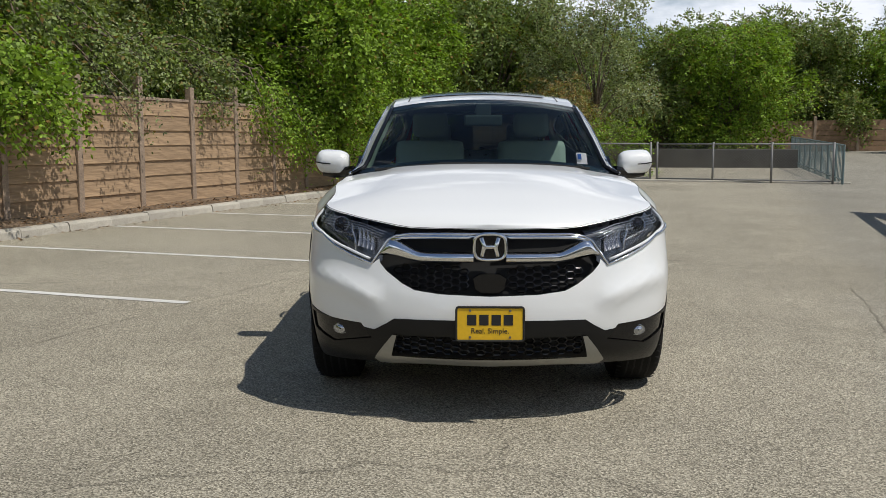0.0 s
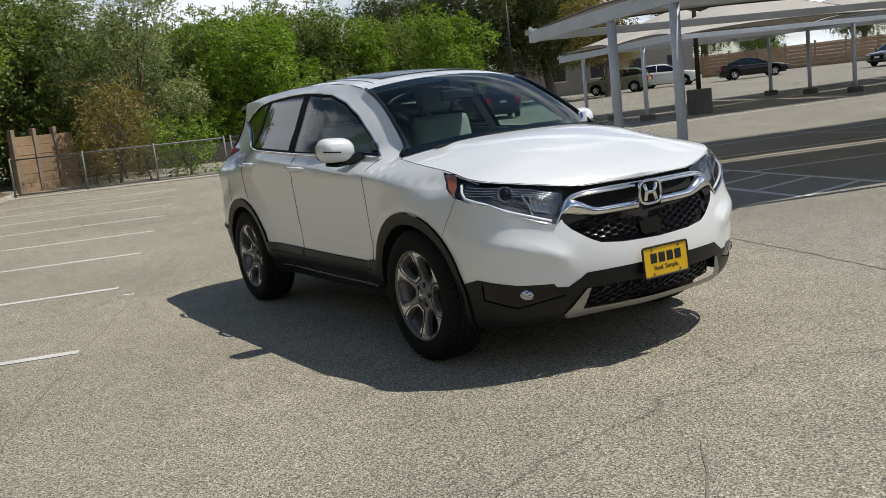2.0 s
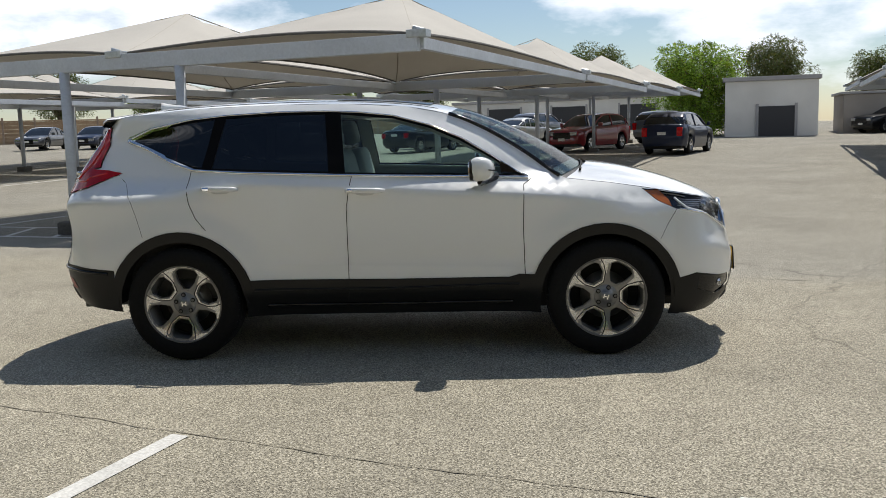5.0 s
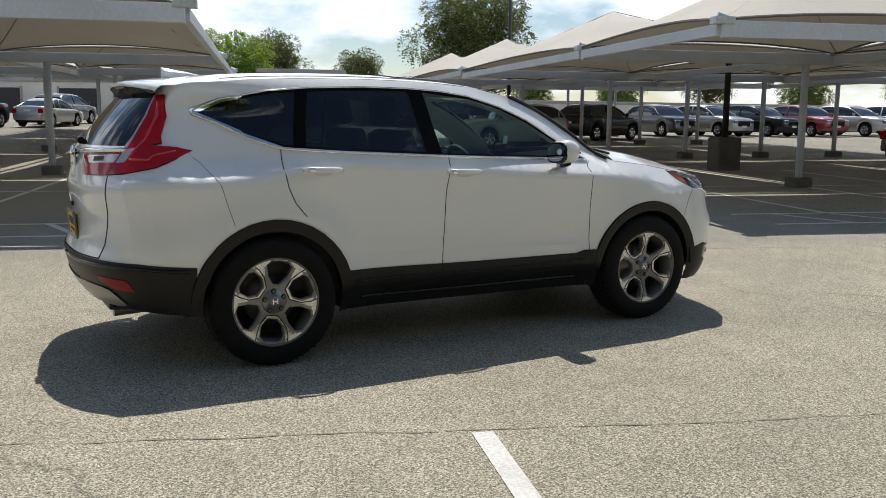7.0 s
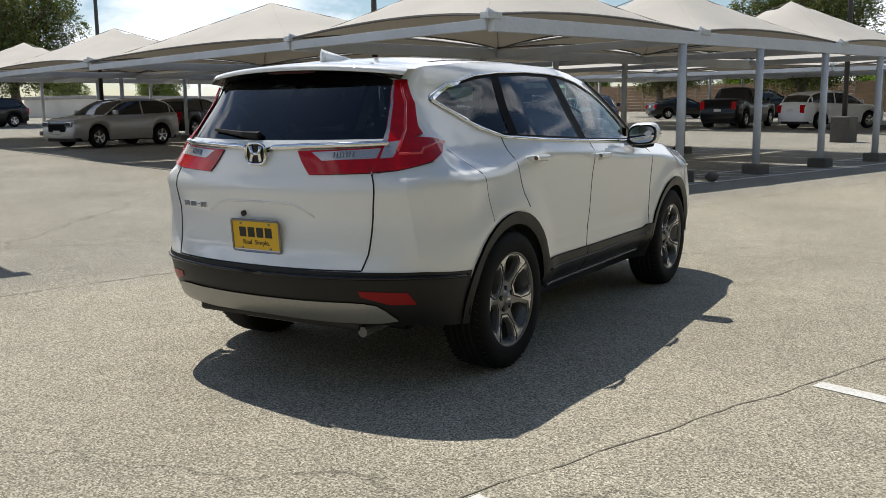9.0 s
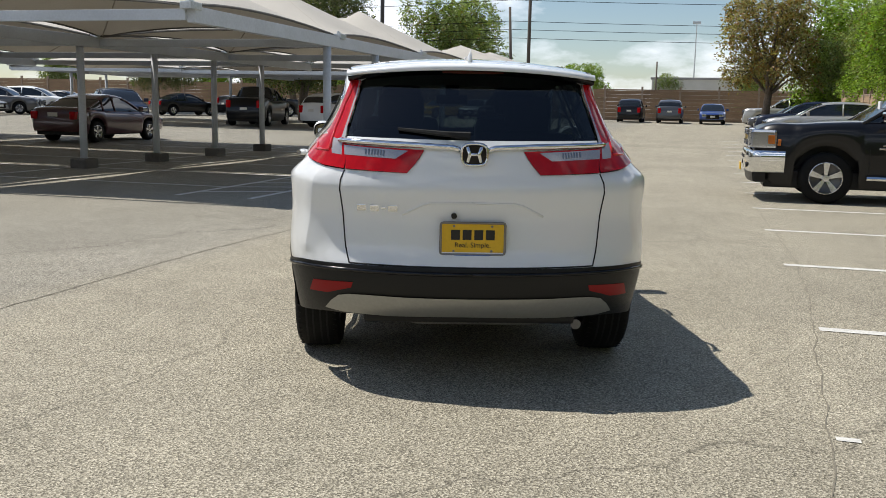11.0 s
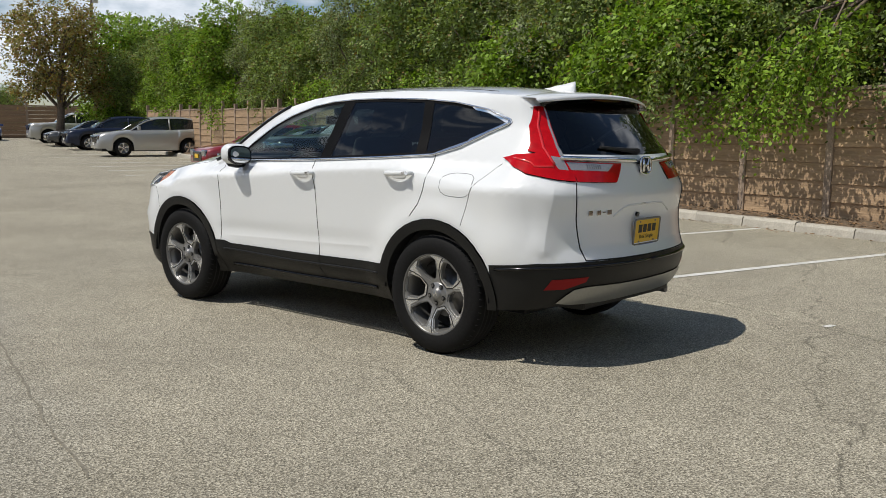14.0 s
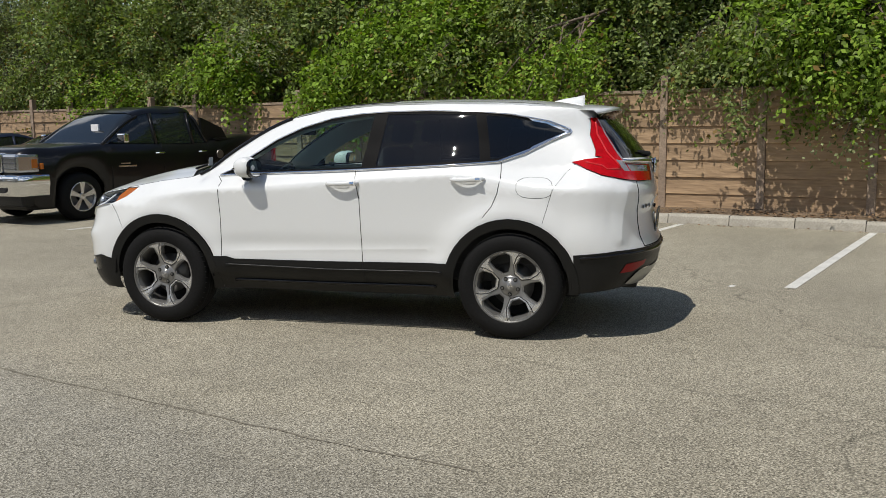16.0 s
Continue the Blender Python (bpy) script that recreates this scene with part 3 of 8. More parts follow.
def canopy_block(xs, ycells, posts, group, footing=True):
    """Rows of beams on posts with one fabric roof per cell."""
    y0, y1 = ycells[0], ycells[-1]
    for r, x in enumerate(xs):
        gz = ground_z(x, (y0 + y1) / 2)
        frame_thing = thing("canopy_frame", "pale grey steel shade canopy frame on round posts with concrete footings", "canopy frame", group)
        bm = beam_mesh(x, y0, y1)
        bmesh.ops.translate(bm, verts=bm.verts[:], vec=(0, 0, gz))
        part("beam", bm, STEEL_PAINT, frame_thing)
        for y in posts:
            g = ground_z(x, y)
            bm = bmesh.new()
            add_rod(bm, (x, y, g - 0.1), (x, y, gz + BEAM_Z - 0.10), 0.075, seg=16)
            part("post", bm, STEEL_PAINT, frame_thing, smooth=True)
            bm = bmesh.new()
            add_box(bm, (x - 0.20, y - 0.20, g - 0.2), (x + 0.20, y + 0.20, g + 0.20), 0.04)
            part("footing", bm, DARK_CONCRETE, frame_thing, "dark stained concrete footing block")
        for y in ycells:
            bm = bmesh.new()
            d = 0.14
            add_box(bm, (x - 0.09, y - d, gz + BEAM_Z + 0.06), (x + 0.09, y + d, gz + BEAM_Z + 0.16), 0.01)
            add_rod(bm, (x, y - d * 0.5, gz + BEAM_Z + 0.15), (x, y + d * 0.5, gz + BEAM_Z + 0.19), 0.03, seg=8)
            part("bracket", bm, GALVANISED, frame_thing)
    for xa, xb in zip(xs, xs[1:]):
        for y in ycells:
            g = ground_z((xa + xb) / 2, y)
            bm = bmesh.new()
            add_box(bm, (xa + 0.06, y - 0.05, g + BEAM_Z - 0.08), (xb - 0.06, y + 0.05, g + BEAM_Z + 0.07), 0.006)
            tagged(part("canopy_tie", bm, STEEL_PAINT), "pale grey steel cross beam between canopy frames", "beam", group + " ties", "structure")
        for ya, yb in zip(ycells, ycells[1:]):
            roof = thing("shade_roof", "taut tan fabric shade roof with a hipped peak and curved edges", "shade canopy", group + " roofs")
            me = membrane(xa + 0.05, xb - 0.05, ya + 0.05, yb - 0.05)
            part("hem", hem(me), HEM, roof)
            part("seam", seams(me), SEAM_TAN, roof)
            mesh_part("membrane", me, FABRIC, roof)


canopy_block([5.05, 15.2, 24.8, 34.5, 44.0], [1.9, 6.7, 11.5], [5.6, 7.7], "canopies beside the rise")
canopy_block([5.05, 10.4, 20.8, 30.5, 40.0], [-4.95, -10.25, -15.6, -20.9], [-9.65, -12.25, -14.9, -17.55], "canopies over the middle lot")
canopy_block([5.05, 13.0, 21.5, 31.0], [-31.5, -37.5, -43.5], [-36.0, -39.0], "canopies towards the back wall")
canopy_block([13.0, 21.3, 29.5, 38.5], [20.2, 25.2, 30.2], [22.6, 25.2, 27.8], "canopies on the upper lot")

# ---- painted bays under the canopies ----
for y0, y1 in ((2.2, 11.4), (-20.6, -5.6)):
    stall_line(4.55, y0, 4.55, y1, 0.10, "bay lines")
    stall_line(5.75, y0, 5.75, y1, 0.10, "bay lines")
    k = y0
    while k < y1 - 0.4:
        stall_line(4.58, k, 5.72, k + 0.55, 0.09, "hatching in front of the canopies")
        k += 0.92
    y = y0 + 0.2
    while y < y1:
        stall_line(5.8, y, 10.6, y, 0.10, "stall lines under the canopies")
        stall_line(10.8, y, 15.6, y, 0.10, "stall lines under the canopies")
        y += 2.65
    stall_line(10.7, y0, 10.7, y1, 0.10, "bay lines")
for y0, y1 in ((20.4, 30.0), (-43, -31.8)):
    y = y0
    while y < y1:
        stall_line(12.0 if y0 > 0 else 5.8, y, 17.0 if y0 > 0 else 10.8, y, 0.10, "stall lines on the far lots")
        y += 2.65
stall_line(11.0, 19.9, 19.0, 19.9, 0.12, "bay lines")
stall_line(10.8, 20, 10.8, 31, 0.12, "bay lines")

# ---- the white crossover ----
from mathutils.geometry import delaunay_2d_cdt

YF, YR = -1.75, 1.70                      # where the sides turn into nose and tail
WIDTH = [(0.20, 0.795), (0.27, 0.84), (0.35, 0.862), (0.50, 0.882), (0.65, 0.892), (0.80, 0.902), (0.92, 0.911), (1.00, 0.917), (1.042, 0.920), (1.060, 0.914),
         (1.09, 0.890), (1.13, 0.866), (1.22, 0.828), (1.32, 0.782), (1.42, 0.734), (1.50, 0.692), (1.56, 0.652), (1.60, 0.61), (1.66, 0.54)]
NOSE = [(0.20, -2.05), (0.30, -2.20), (0.40, -2.25), (0.50, -2.262), (0.60, -2.25), (0.70, -2.225), (0.80, -2.195), (0.88, -2.165), (0.95, -2.11), (1.02, -2.02), (1.10, -1.92)]
TAIL = [(0.30, 2.12), (0.40, 2.22), (0.50, 2.268), (0.60, 2.285), (0.645, 2.270), (0.70, 2.248), (0.85, 2.234), (0.93, 2.247), (0.985, 2.254), (1.05, 2.236), (1.15, 2.212),
        (1.22, 2.18), (1.35, 2.08), (1.48, 1.96), (1.56, 1.87), (1.62, 1.82)]
FP, FQ, RP, RQ, SPAN = 2.4, 1.88, 2.8, 2.5, 1.15
SCREEN_EDGE = [(-1.10, 1.10), (-1.04, 1.125), (-.88, 1.245), (-.72, 1.35), (-.55, 1.445), (-.37, 1.518), (-.1, 1.572), (.3, 1.60)]


def shoulder(y):
    """Height of the folded shoulder line: it climbs from the front wheel to the rear door handle and falls off behind it."""
    if y < -.8:
        return 1.0244 + .115 * (max(y, -1.5) + .8)
    return 1.05 + .055 * (min(y, .9) + .335) - .075 * smooth01(.9, 1.75, y)


def half_width(y, z):
    w = curve_table(WIDTH, z - (shoulder(y) - 1.05) * smooth01(.55, .95, z) * smooth01(1.36, 1.14, z))
    up = smooth01(1.0, 1.18, z)
    w -= up * (0.10 * smooth01(-.2, .9, -y) + 0.095 * smooth01(.9, 1.7, y) * smooth01(1.66, 1.36, z))
    if -1.1 < y < .3 and z > 1.08:                  # the windscreen pillars turn in towards the glass
        d = (lerp_table(SCREEN_EDGE, y) - z) * .78
        w -= .045 * smooth01(.125, 0, d) * smooth01(.30, -.15, y) * smooth01(-1.10, -1.0, y)
    w -= (0.020 + 0.020 * smooth01(.70, .95, z)) * smooth01(1.30, 1.75, -y) + .035 * smooth01(.88, .97, z) * smooth01(1.30, 1.62, -y)
    w += 0.006 * max(0.0, 1 - abs(z - .585 - .03 * y) / 0.08) ** 2 * smooth01(-.85, -.6, y) * smooth01(.95, .7, y)
    w -= 0.010 * math.exp(-((z - 0.60) / 0.07) ** 2) * smooth01(1.0, 0.8, abs(y))
    w -= .075 * smooth01(.45, .27, z) * smooth01(1.0, .85, abs(y))           # the sills tuck under
    for ax in (-1.33, 1.33):
        d = math.hypot(y - ax, z - 0.365)
        w += 0.028 * math.exp(-((d - 0.47) / 0.11) ** 2)
    return w


def corner_fold(z):
    """Where the upright crease of the rear corner runs below the tail lamp."""
    return 2.117 + .185 * (z - .645)


def skin(u, z):
    """The body's outer skin on its +x side: u runs from the middle of the nose along the side to the middle of the tail."""
    if u < YF:
        t = max(0.0, (1 - (YF - u) / SPAN)) * math.pi / 2
        w, ln = half_width(YF, z), YF - curve_table(NOSE, z)
        x = w * max(math.sin(t), 0) ** (2 / FQ)
        shelf = .024 * math.exp(-((z - .575 - .085 * smooth01(.45, .82, x)) / .05) ** 2) * smooth01(.46, .60, x) * smooth01(.02, .30, YF - u)
        return Vector((x, YF - ln * max(math.cos(t), 0) ** (2 / FP) - shelf, z))
    if u > YR:
        t = max(0.0, (1 - (u - YR) / SPAN)) * math.pi / 2
        w, ln = half_width(YR, z), curve_table(TAIL, z) - YR
        w += .042 * math.exp(-((z - 1.15) / .075) ** 2) * smooth01(YR, YR + .14, u) * smooth01(YR + .75, YR + .35, u)      # the tail lamps stand proud
        fold = .015 * max(0.0, 1 - abs(u - corner_fold(z)) / .13) * smooth01(.635, .70, z) * smooth01(1.08, 1.0, z)
        return Vector((w * max(math.sin(t), 0) ** (2 / RQ) + .75 * fold, YR + ln * max(math.cos(t), 0) ** (2 / RP) + .66 * fold, z))
    return Vector((half_width(u, z), u, z))


def side(y, z):
    if y < YF:
        ln = YF - curve_table(NOSE, z)
        return (YF - SPAN * (1 - math.acos(min(1, (YF - y) / ln) ** (FP / 2)) / (math.pi / 2)), z)
    if y > YR:
        ln = curve_table(TAIL, z) - YR
        return (YR + SPAN * (1 - math.acos(min(1, (y - YR) / ln) ** (RP / 2)) / (math.pi / 2)), z)
    return (y, z)


def nose(x, z):
    return (YF - SPAN * (1 - math.asin(min(1, x / half_width(YF, z)) ** (FQ / 2)) / (math.pi / 2)), z)


def tail(x, z):
    return (YR + SPAN * (1 - math.asin(min(1, x / half_width(YR, z)) ** (RQ / 2)) / (math.pi / 2)), z)


def skin_normal(u, z):
    e = 0.006
    a = skin(min(u + e, YR + SPAN), z) - skin(max(u - e, YF - SPAN), z)
    b = skin(u, z + e) - skin(u, z - e)
    n = a.cross(b)
    if n.length < 1e-9:
        return Vector((0, -1 if u < 0 else 1, 0))
    n.normalize()
    if u < YF - SPAN + 0.01 or u > YR + SPAN - 0.01:
        n.x = 0
        n.normalize()
    return n


def dense(pts, step=0.03, closed=True):
    out = []
    n = len(pts)
    for i in range(n if closed else n - 1):
        a, b = pts[i], pts[(i + 1) % n]
        k = max(1, int(math.hypot(b[0] - a[0], b[1] - a[1]) / step))
        out += [(a[0] + (b[0] - a[0]) * j / k, a[1] + (b[1] - a[1]) * j / k) for j in range(k)]
    if not closed:
        out.append(pts[-1])
    return out


def rounded(pts, n=2):
    """Cuts the corners of a closed outline."""
    for _ in range(n):
        out = []
        for i, a in enumerate(pts):
            b = pts[(i + 1) % len(pts)]
            out += [(a[0] * .78 + b[0] * .22, a[1] * .78 + b[1] * .22), (a[0] * .22 + b[0] * .78, a[1] * .22 + b[1] * .78)]
        pts = out
    return pts


def inside(p, poly):
    x, y = p
    hit = False
    j = len(poly) - 1
    for i in range(len(poly)):
        (xi, yi), (xj, yj) = poly[i], poly[j]
        if (yi > y) != (yj > y) and x < (xj - xi) * (y - yi) / (yj - yi) + xi:
            hit = not hit
        j = i
    return hit


U0, U1 = YF - SPAN, YR + SPAN
TOP = [nose(0, .905), nose(.20, .906), nose(.38, .910), nose(.52, .932), nose(.66, .957), nose(.76, .976), side(-1.75, 1.002), side(-1.57, 1.034), side(-1.35, 1.07), side(-1.10, 1.10),
       side(-1.04, 1.125), side(-.88, 1.245), side(-.72, 1.35), side(-.55, 1.445), side(-.37, 1.518), side(-.1, 1.572), side(.3, 1.60), side(.8, 1.606), side(1.3, 1.592),
       side(1.6, 1.568), tail(.60, 1.545), tail(.45, 1.54), tail(.2, 1.545), tail(0, 1.547)]
BOTTOM = [tail(0, .36), tail(.45, .36), tail(.70, .36), side(1.80, .33), side(1.0, .27), side(-1.0, .27), side(-1.80, .25), nose(.80, .25), nose(.5, .268), nose(0, .262)]


def ring(cy, r, n=40):
    return [side(cy + r * math.cos(2 * math.pi * i / n), 0.365 + r * math.sin(2 * math.pi * i / n)) for i in range(n)]


DLO = [side(*p) for p in [(-.865, 1.114), (-.42, 1.132), (.28, 1.160), (.9, 1.188), (1.24, 1.212), (1.40, 1.262), (1.56, 1.335), (1.695, 1.392), (1.70, 1.412),
       (1.55, 1.475), (1.30, 1.522), (1.05, 1.543), (.70, 1.555), (.42, 1.552), (.20, 1.54), (-.02, 1.512), (-.25, 1.448), (-.45, 1.362), (-.65, 1.242), (-.80, 1.142)]]
GLASS_F = [side(*p) for p in [(-.80, 1.130), (-.42, 1.145), (.268, 1.171), (.290, 1.35), (.310, 1.530), (-.02, 1.495), (-.25, 1.430), (-.45, 1.343), (-.65, 1.225), (-.77, 1.145)]]
GLASS_R = [side(*p) for p in [(.372, 1.178), (1.115, 1.215), (1.085, 1.38), (1.05, 1.526), (.70, 1.538), (.412, 1.535), (.392, 1.36)]]
GLASS_Q = [side(*p) for p in [(1.185, 1.222), (1.235, 1.226), (1.40, 1.280), (1.56, 1.352), (1.672, 1.400), (1.54, 1.458), (1.29, 1.504), (1.125, 1.522), (1.155, 1.37)]]
DLO_TIP = [side(*p) for p in [(1.22, 1.208), (1.36, 1.240), (1.46, 1.280), (1.58, 1.337), (1.704, 1.386), (1.718, 1.404), (1.704, 1.424), (1.56, 1.479), (1.41, 1.508), (1.20, 1.536), (1.42, 1.494), (1.50, 1.44), (1.50, 1.35), (1.44, 1.29)]]
HEADLAMP = [nose(.438, .914), nose(.55, .933), nose(.68, .956), nose(.77, .973), side(-1.75, .995), side(-1.66, 1.011), side(-1.56, 1.026), side(-1.65, .950), side(-1.76, .900), nose(.805, .868), nose(.72, .806),
            nose(.60, .750), nose(.540, .742), nose(.505, .770), nose(.458, .85)]
AMBER_TIP = [side(-1.575, 1.018), side(-1.66, 1.018), side(-1.72, .960), side(-1.735, .915), side(-1.66, .953)]
GRILLE = [nose(0, .902), nose(.36, .905), nose(.447, .914), nose(.468, .85), nose(.515, .776), nose(.507, .744), nose(.475, .708), nose(.40, .655), nose(.344, .628), nose(.224, .613), nose(0, .606)]
LOWER_GRILLE = [nose(0, .418), nose(.42, .418), nose(.455, .318), nose(0, .312)]
SKID = [nose(0, .314), nose(.452, .318), nose(.425, .420), nose(.445, .420), nose(.535, .298), nose(.51, .274), nose(.3, .284), nose(0, .276)]
FOG = [nose(.545, .395), nose(.60, .462), nose(.86, .482), nose(.85, .40), nose(.74, .352)]
FRONT_LOWER = [nose(0, .498), nose(.44, .494), nose(.475, .470), nose(.535, .436), nose(.70, .462), nose(.87, .505), side(-1.79, .480), side(-1.66, .44), side(-1.66, 0.1), nose(0, 0.1)]
REAR_LOWER = [side(1.76, .592), side(1.86, .600), tail(.83, .618), tail(.58, .620), tail(0, .617), tail(0, 0.1), side(1.76, 0.1)]
REAR_SKID = [tail(.705, .388), tail(.67, .435), tail(.635, .464), tail(.58, .474), tail(.50, .476), tail(.28, .472), tail(0, .470), tail(0, .372), tail(.40, .368), tail(.62, .374)]
REFLECTOR = [tail(.785, .466), tail(.765, .526), tail(.565, .534), tail(.575, .505), tail(.69, .468)]
TAIL_OUT = [tail(.612, 1.068), tail(.70, 1.078), side(1.93, 1.112), side(1.83, 1.152), side(1.725, 1.197), side(1.81, 1.214), side(1.93, 1.224), tail(.705, 1.236), tail(.685, 1.275), tail(.643, 1.38),
            tail(.600, 1.492), tail(.55, 1.488), tail(.573, 1.38), tail(.600, 1.27), tail(.612, 1.24)]
TAIL_STRIP = [tail(.600, 1.20), tail(.618, 1.20), tail(.614, 1.26), tail(.584, 1.38), tail(.558, 1.489), tail(.552, 1.488), tail(.575, 1.38), tail(.602, 1.27)]
TAIL_IN = [tail(.606, 1.068), tail(.315, 1.058), tail(.235, 1.165), tail(.606, 1.182)]
TAIL_CLEAR = [tail(.600, 1.132), tail(.37, 1.122), tail(.31, 1.160), tail(.600, 1.176)]
TAIL_WHITE = [tail(.612, 1.13), tail(.65, 1.135), tail(.66, 1.21), tail(.612, 1.20)]
REAR_GLASS = [tail(0, 1.215), tail(.618, 1.222), tail(.606, 1.27), tail(.590, 1.34), tail(.562, 1.485), tail(.47, 1.530), tail(.2, 1.542), tail(0, 1.544)]
TAILGATE = [tail(0, .620), tail(.586, .628), tail(.615, .80), tail(.636, .975), tail(.622, 1.06), tail(.612, 1.24), tail(.55, 1.50), tail(.50, 1.56), tail(0, 1.57)]
BUMPER = [nose(0, 1.05), nose(.5, 1.05), nose(.8, .98), side(-1.76, .90), side(-1.70, .80), side(-1.66, .72), side(-1.70, .46), side(-1.70, .1), nose(0, .1)]
DOOR_F = [side(*p) for p in [(-.835, .48), (-.828, .80), (-.835, 1.07), (-.885, 1.105), (-.66, 1.258), (-.46, 1.378), (-.26, 1.464), (-.03, 1.527), (.26, 1.562), (.245, 1.36), (.225, 1.16), (.262, .95), (.268, .48)]]
DOOR_R = [side(*p) for p in [(.268, .48), (.262, .95), (.225, 1.16), (.245, 1.36), (.26, 1.562), (.70, 1.570), (1.10, 1.556), (1.155, 1.37), (1.255, 1.214), (1.268, 1.10), (1.250, 1.0), (1.212, .91), (1.15, .835), (.88, .48)]]
SILL = [side(-1.1, .1), side(-1.1, .515), side(-.80, .522), side(-.73, .500), side(0, .502), side(.9, .512), side(1.1, .50), side(1.1, .1)]
REGIONS = [("body", None), ("bumper", BUMPER), ("door_f", DOOR_F), ("door_r", DOOR_R), ("tailgate", TAILGATE), ("sill", SILL), ("front_lower", FRONT_LOWER),
           ("rear_lower", REAR_LOWER), ("arch_f", ring(-1.33, .464)), ("arch_r", ring(1.33, .464)), ("hole", ring(-1.33, .402)), ("hole", ring(1.33, .402)),
           ("dlo", DLO), ("dlo_tip", DLO_TIP), ("glass_f", GLASS_F), ("glass_r", GLASS_R), ("glass_q", GLASS_Q), ("headlamp", HEADLAMP), ("amber", AMBER_TIP), ("hole", GRILLE), ("hole", LOWER_GRILLE),
           ("skid", SKID), ("fog", FOG), ("rear_skid", REAR_SKID), ("reflector", REFLECTOR), ("rear_glass", REAR_GLASS), ("tail_out", TAIL_OUT), ("tail_in", TAIL_IN),
           ("tail_clear", TAIL_CLEAR), ("tail_white", TAIL_WHITE), ("tail_strip", TAIL_STRIP)]


FOLDS = [[side(-1.6 + .1 * i, shoulder(-1.6 + .1 * i)) for i in range(33)], [side(-.78, .585 - .03 * .78), side(.74, .585 + .03 * .74)]]


def cut_skin():
    """Cuts the unrolled skin along all outlines; returns the points and, for each region, its triangles."""
    outline = dense(TOP, .03, False) + dense([TOP[-1], BOTTOM[0]], .03)[1:-1] + dense(BOTTOM, .03, False) + dense([BOTTOM[-1], TOP[0]], .03)[1:-1]
    outline = [p for i, p in enumerate(outline) if math.hypot(p[0] - outline[i - 1][0], p[1] - outline[i - 1][1]) > 1e-4]
    pts, edges = [], []

    def loop(poly):
        b = len(pts)
        pts.extend(poly)
        edges.extend((b + i, b + (i + 1) % len(poly)) for i in range(len(poly)))
    loop(outline)
    polys = []
    for name, poly in REGIONS:
        if poly is None:
            polys.append((name, None))
            continue
        d = dense(poly, .03)
        polys.append((name, d))
        loop(d)
    for line in FOLDS:                              # rows of points on each side of a fold keep it crisp
        for d in (-.005, .005):
            b = len(pts)
            row = [(u, z + d) for u, z in dense(line, .03, False)]
            pts.extend(row)
            edges.extend((b + i, b + i + 1) for i in range(len(row) - 1))
    for d in (-.006, 0, .006):
        b = len(pts)
        row = [(corner_fold(.66 + .02 * i) + d, .66 + .02 * i) for i in range(20)]
        pts.extend(row)
        edges.extend((b + i, b + i + 1) for i in range(len(row) - 1))
    nu, nz = int((U1 - U0) / .042), 34
    for i in range(nu + 1):
        for k in range(nz + 1):
            q = (U0 + (U1 - U0) * i / nu, .25 + 1.37 * (k + (.5 if i % 2 else 0)) / nz)
            if inside(q, outline):
                pts.append(q)
    vs, _, fs, *_ = delaunay_2d_cdt([Vector(p) for p in pts], edges, [], 0, 1e-5)
    found = {}
    for f in fs:
        c = (sum(vs[i][0] for i in f) / 3, sum(vs[i][1] for i in f) / 3)
        if not inside(c, outline):
            continue
        name = "body"
        for n, poly in polys:
            if poly is not None and inside(c, poly):
                name = n
        found.setdefault(name, []).append(tuple(f))
    return [(v[0], v[1]) for v in vs], found


SKIN_POINTS, SKIN_FACES = cut_skin()
SKIN_PLACE = [skin(*p) for p in SKIN_POINTS]
SKIN_NORMAL = [skin_normal(*p) for p in SKIN_POINTS]


def skin_mesh(name, regions, sides=(1, -1), offset=0.0):
    verts, faces, normals = [], [], []
    for s in sides:
        index = {}
        for r in regions:
            for f in SKIN_FACES.get(r, ()):
                tri = []
                for i in f:
                    if i not in index:
                        index[i] = len(verts)
                        p, n = SKIN_PLACE[i] + SKIN_NORMAL[i] * offset, SKIN_NORMAL[i]
                        verts.append((p.x * s, p.y, p.z))
                        normals.append((n.x * s, n.y, n.z))
                    tri.append(index[i])
                a, b, c = [Vector(verts[i]) for i in tri]
                if (b - a).cross(c - a).dot(Vector(normals[tri[0]])) < 0:
                    tri.reverse()
                faces.append(tri)
    me = mesh_from(name, verts, faces, True)
    me.normals_split_custom_set_from_vertices(normals)
    return me


def on_skin(pts, s=1, offset=0.0, step=0.03, closed=False):
    out = []
    for p in dense(pts, step, closed):
        q = skin(*p) + skin_normal(*p) * offset
        out.append((q.x * s, q.y, q.z))
    return out


CAR_TURN = pose(0, 0, 0, 0, 0, 17.5)
car = thing("crossover_car", "pearl white compact crossover car with black lower cladding, parked on asphalt", "car", at=CAR_TURN)


def both(name, regions, mat, label="", offset=0.0):
    return [mesh_part(name, skin_mesh(name, regions, (s,), offset), mat, car, label) for s in (1, -1)]


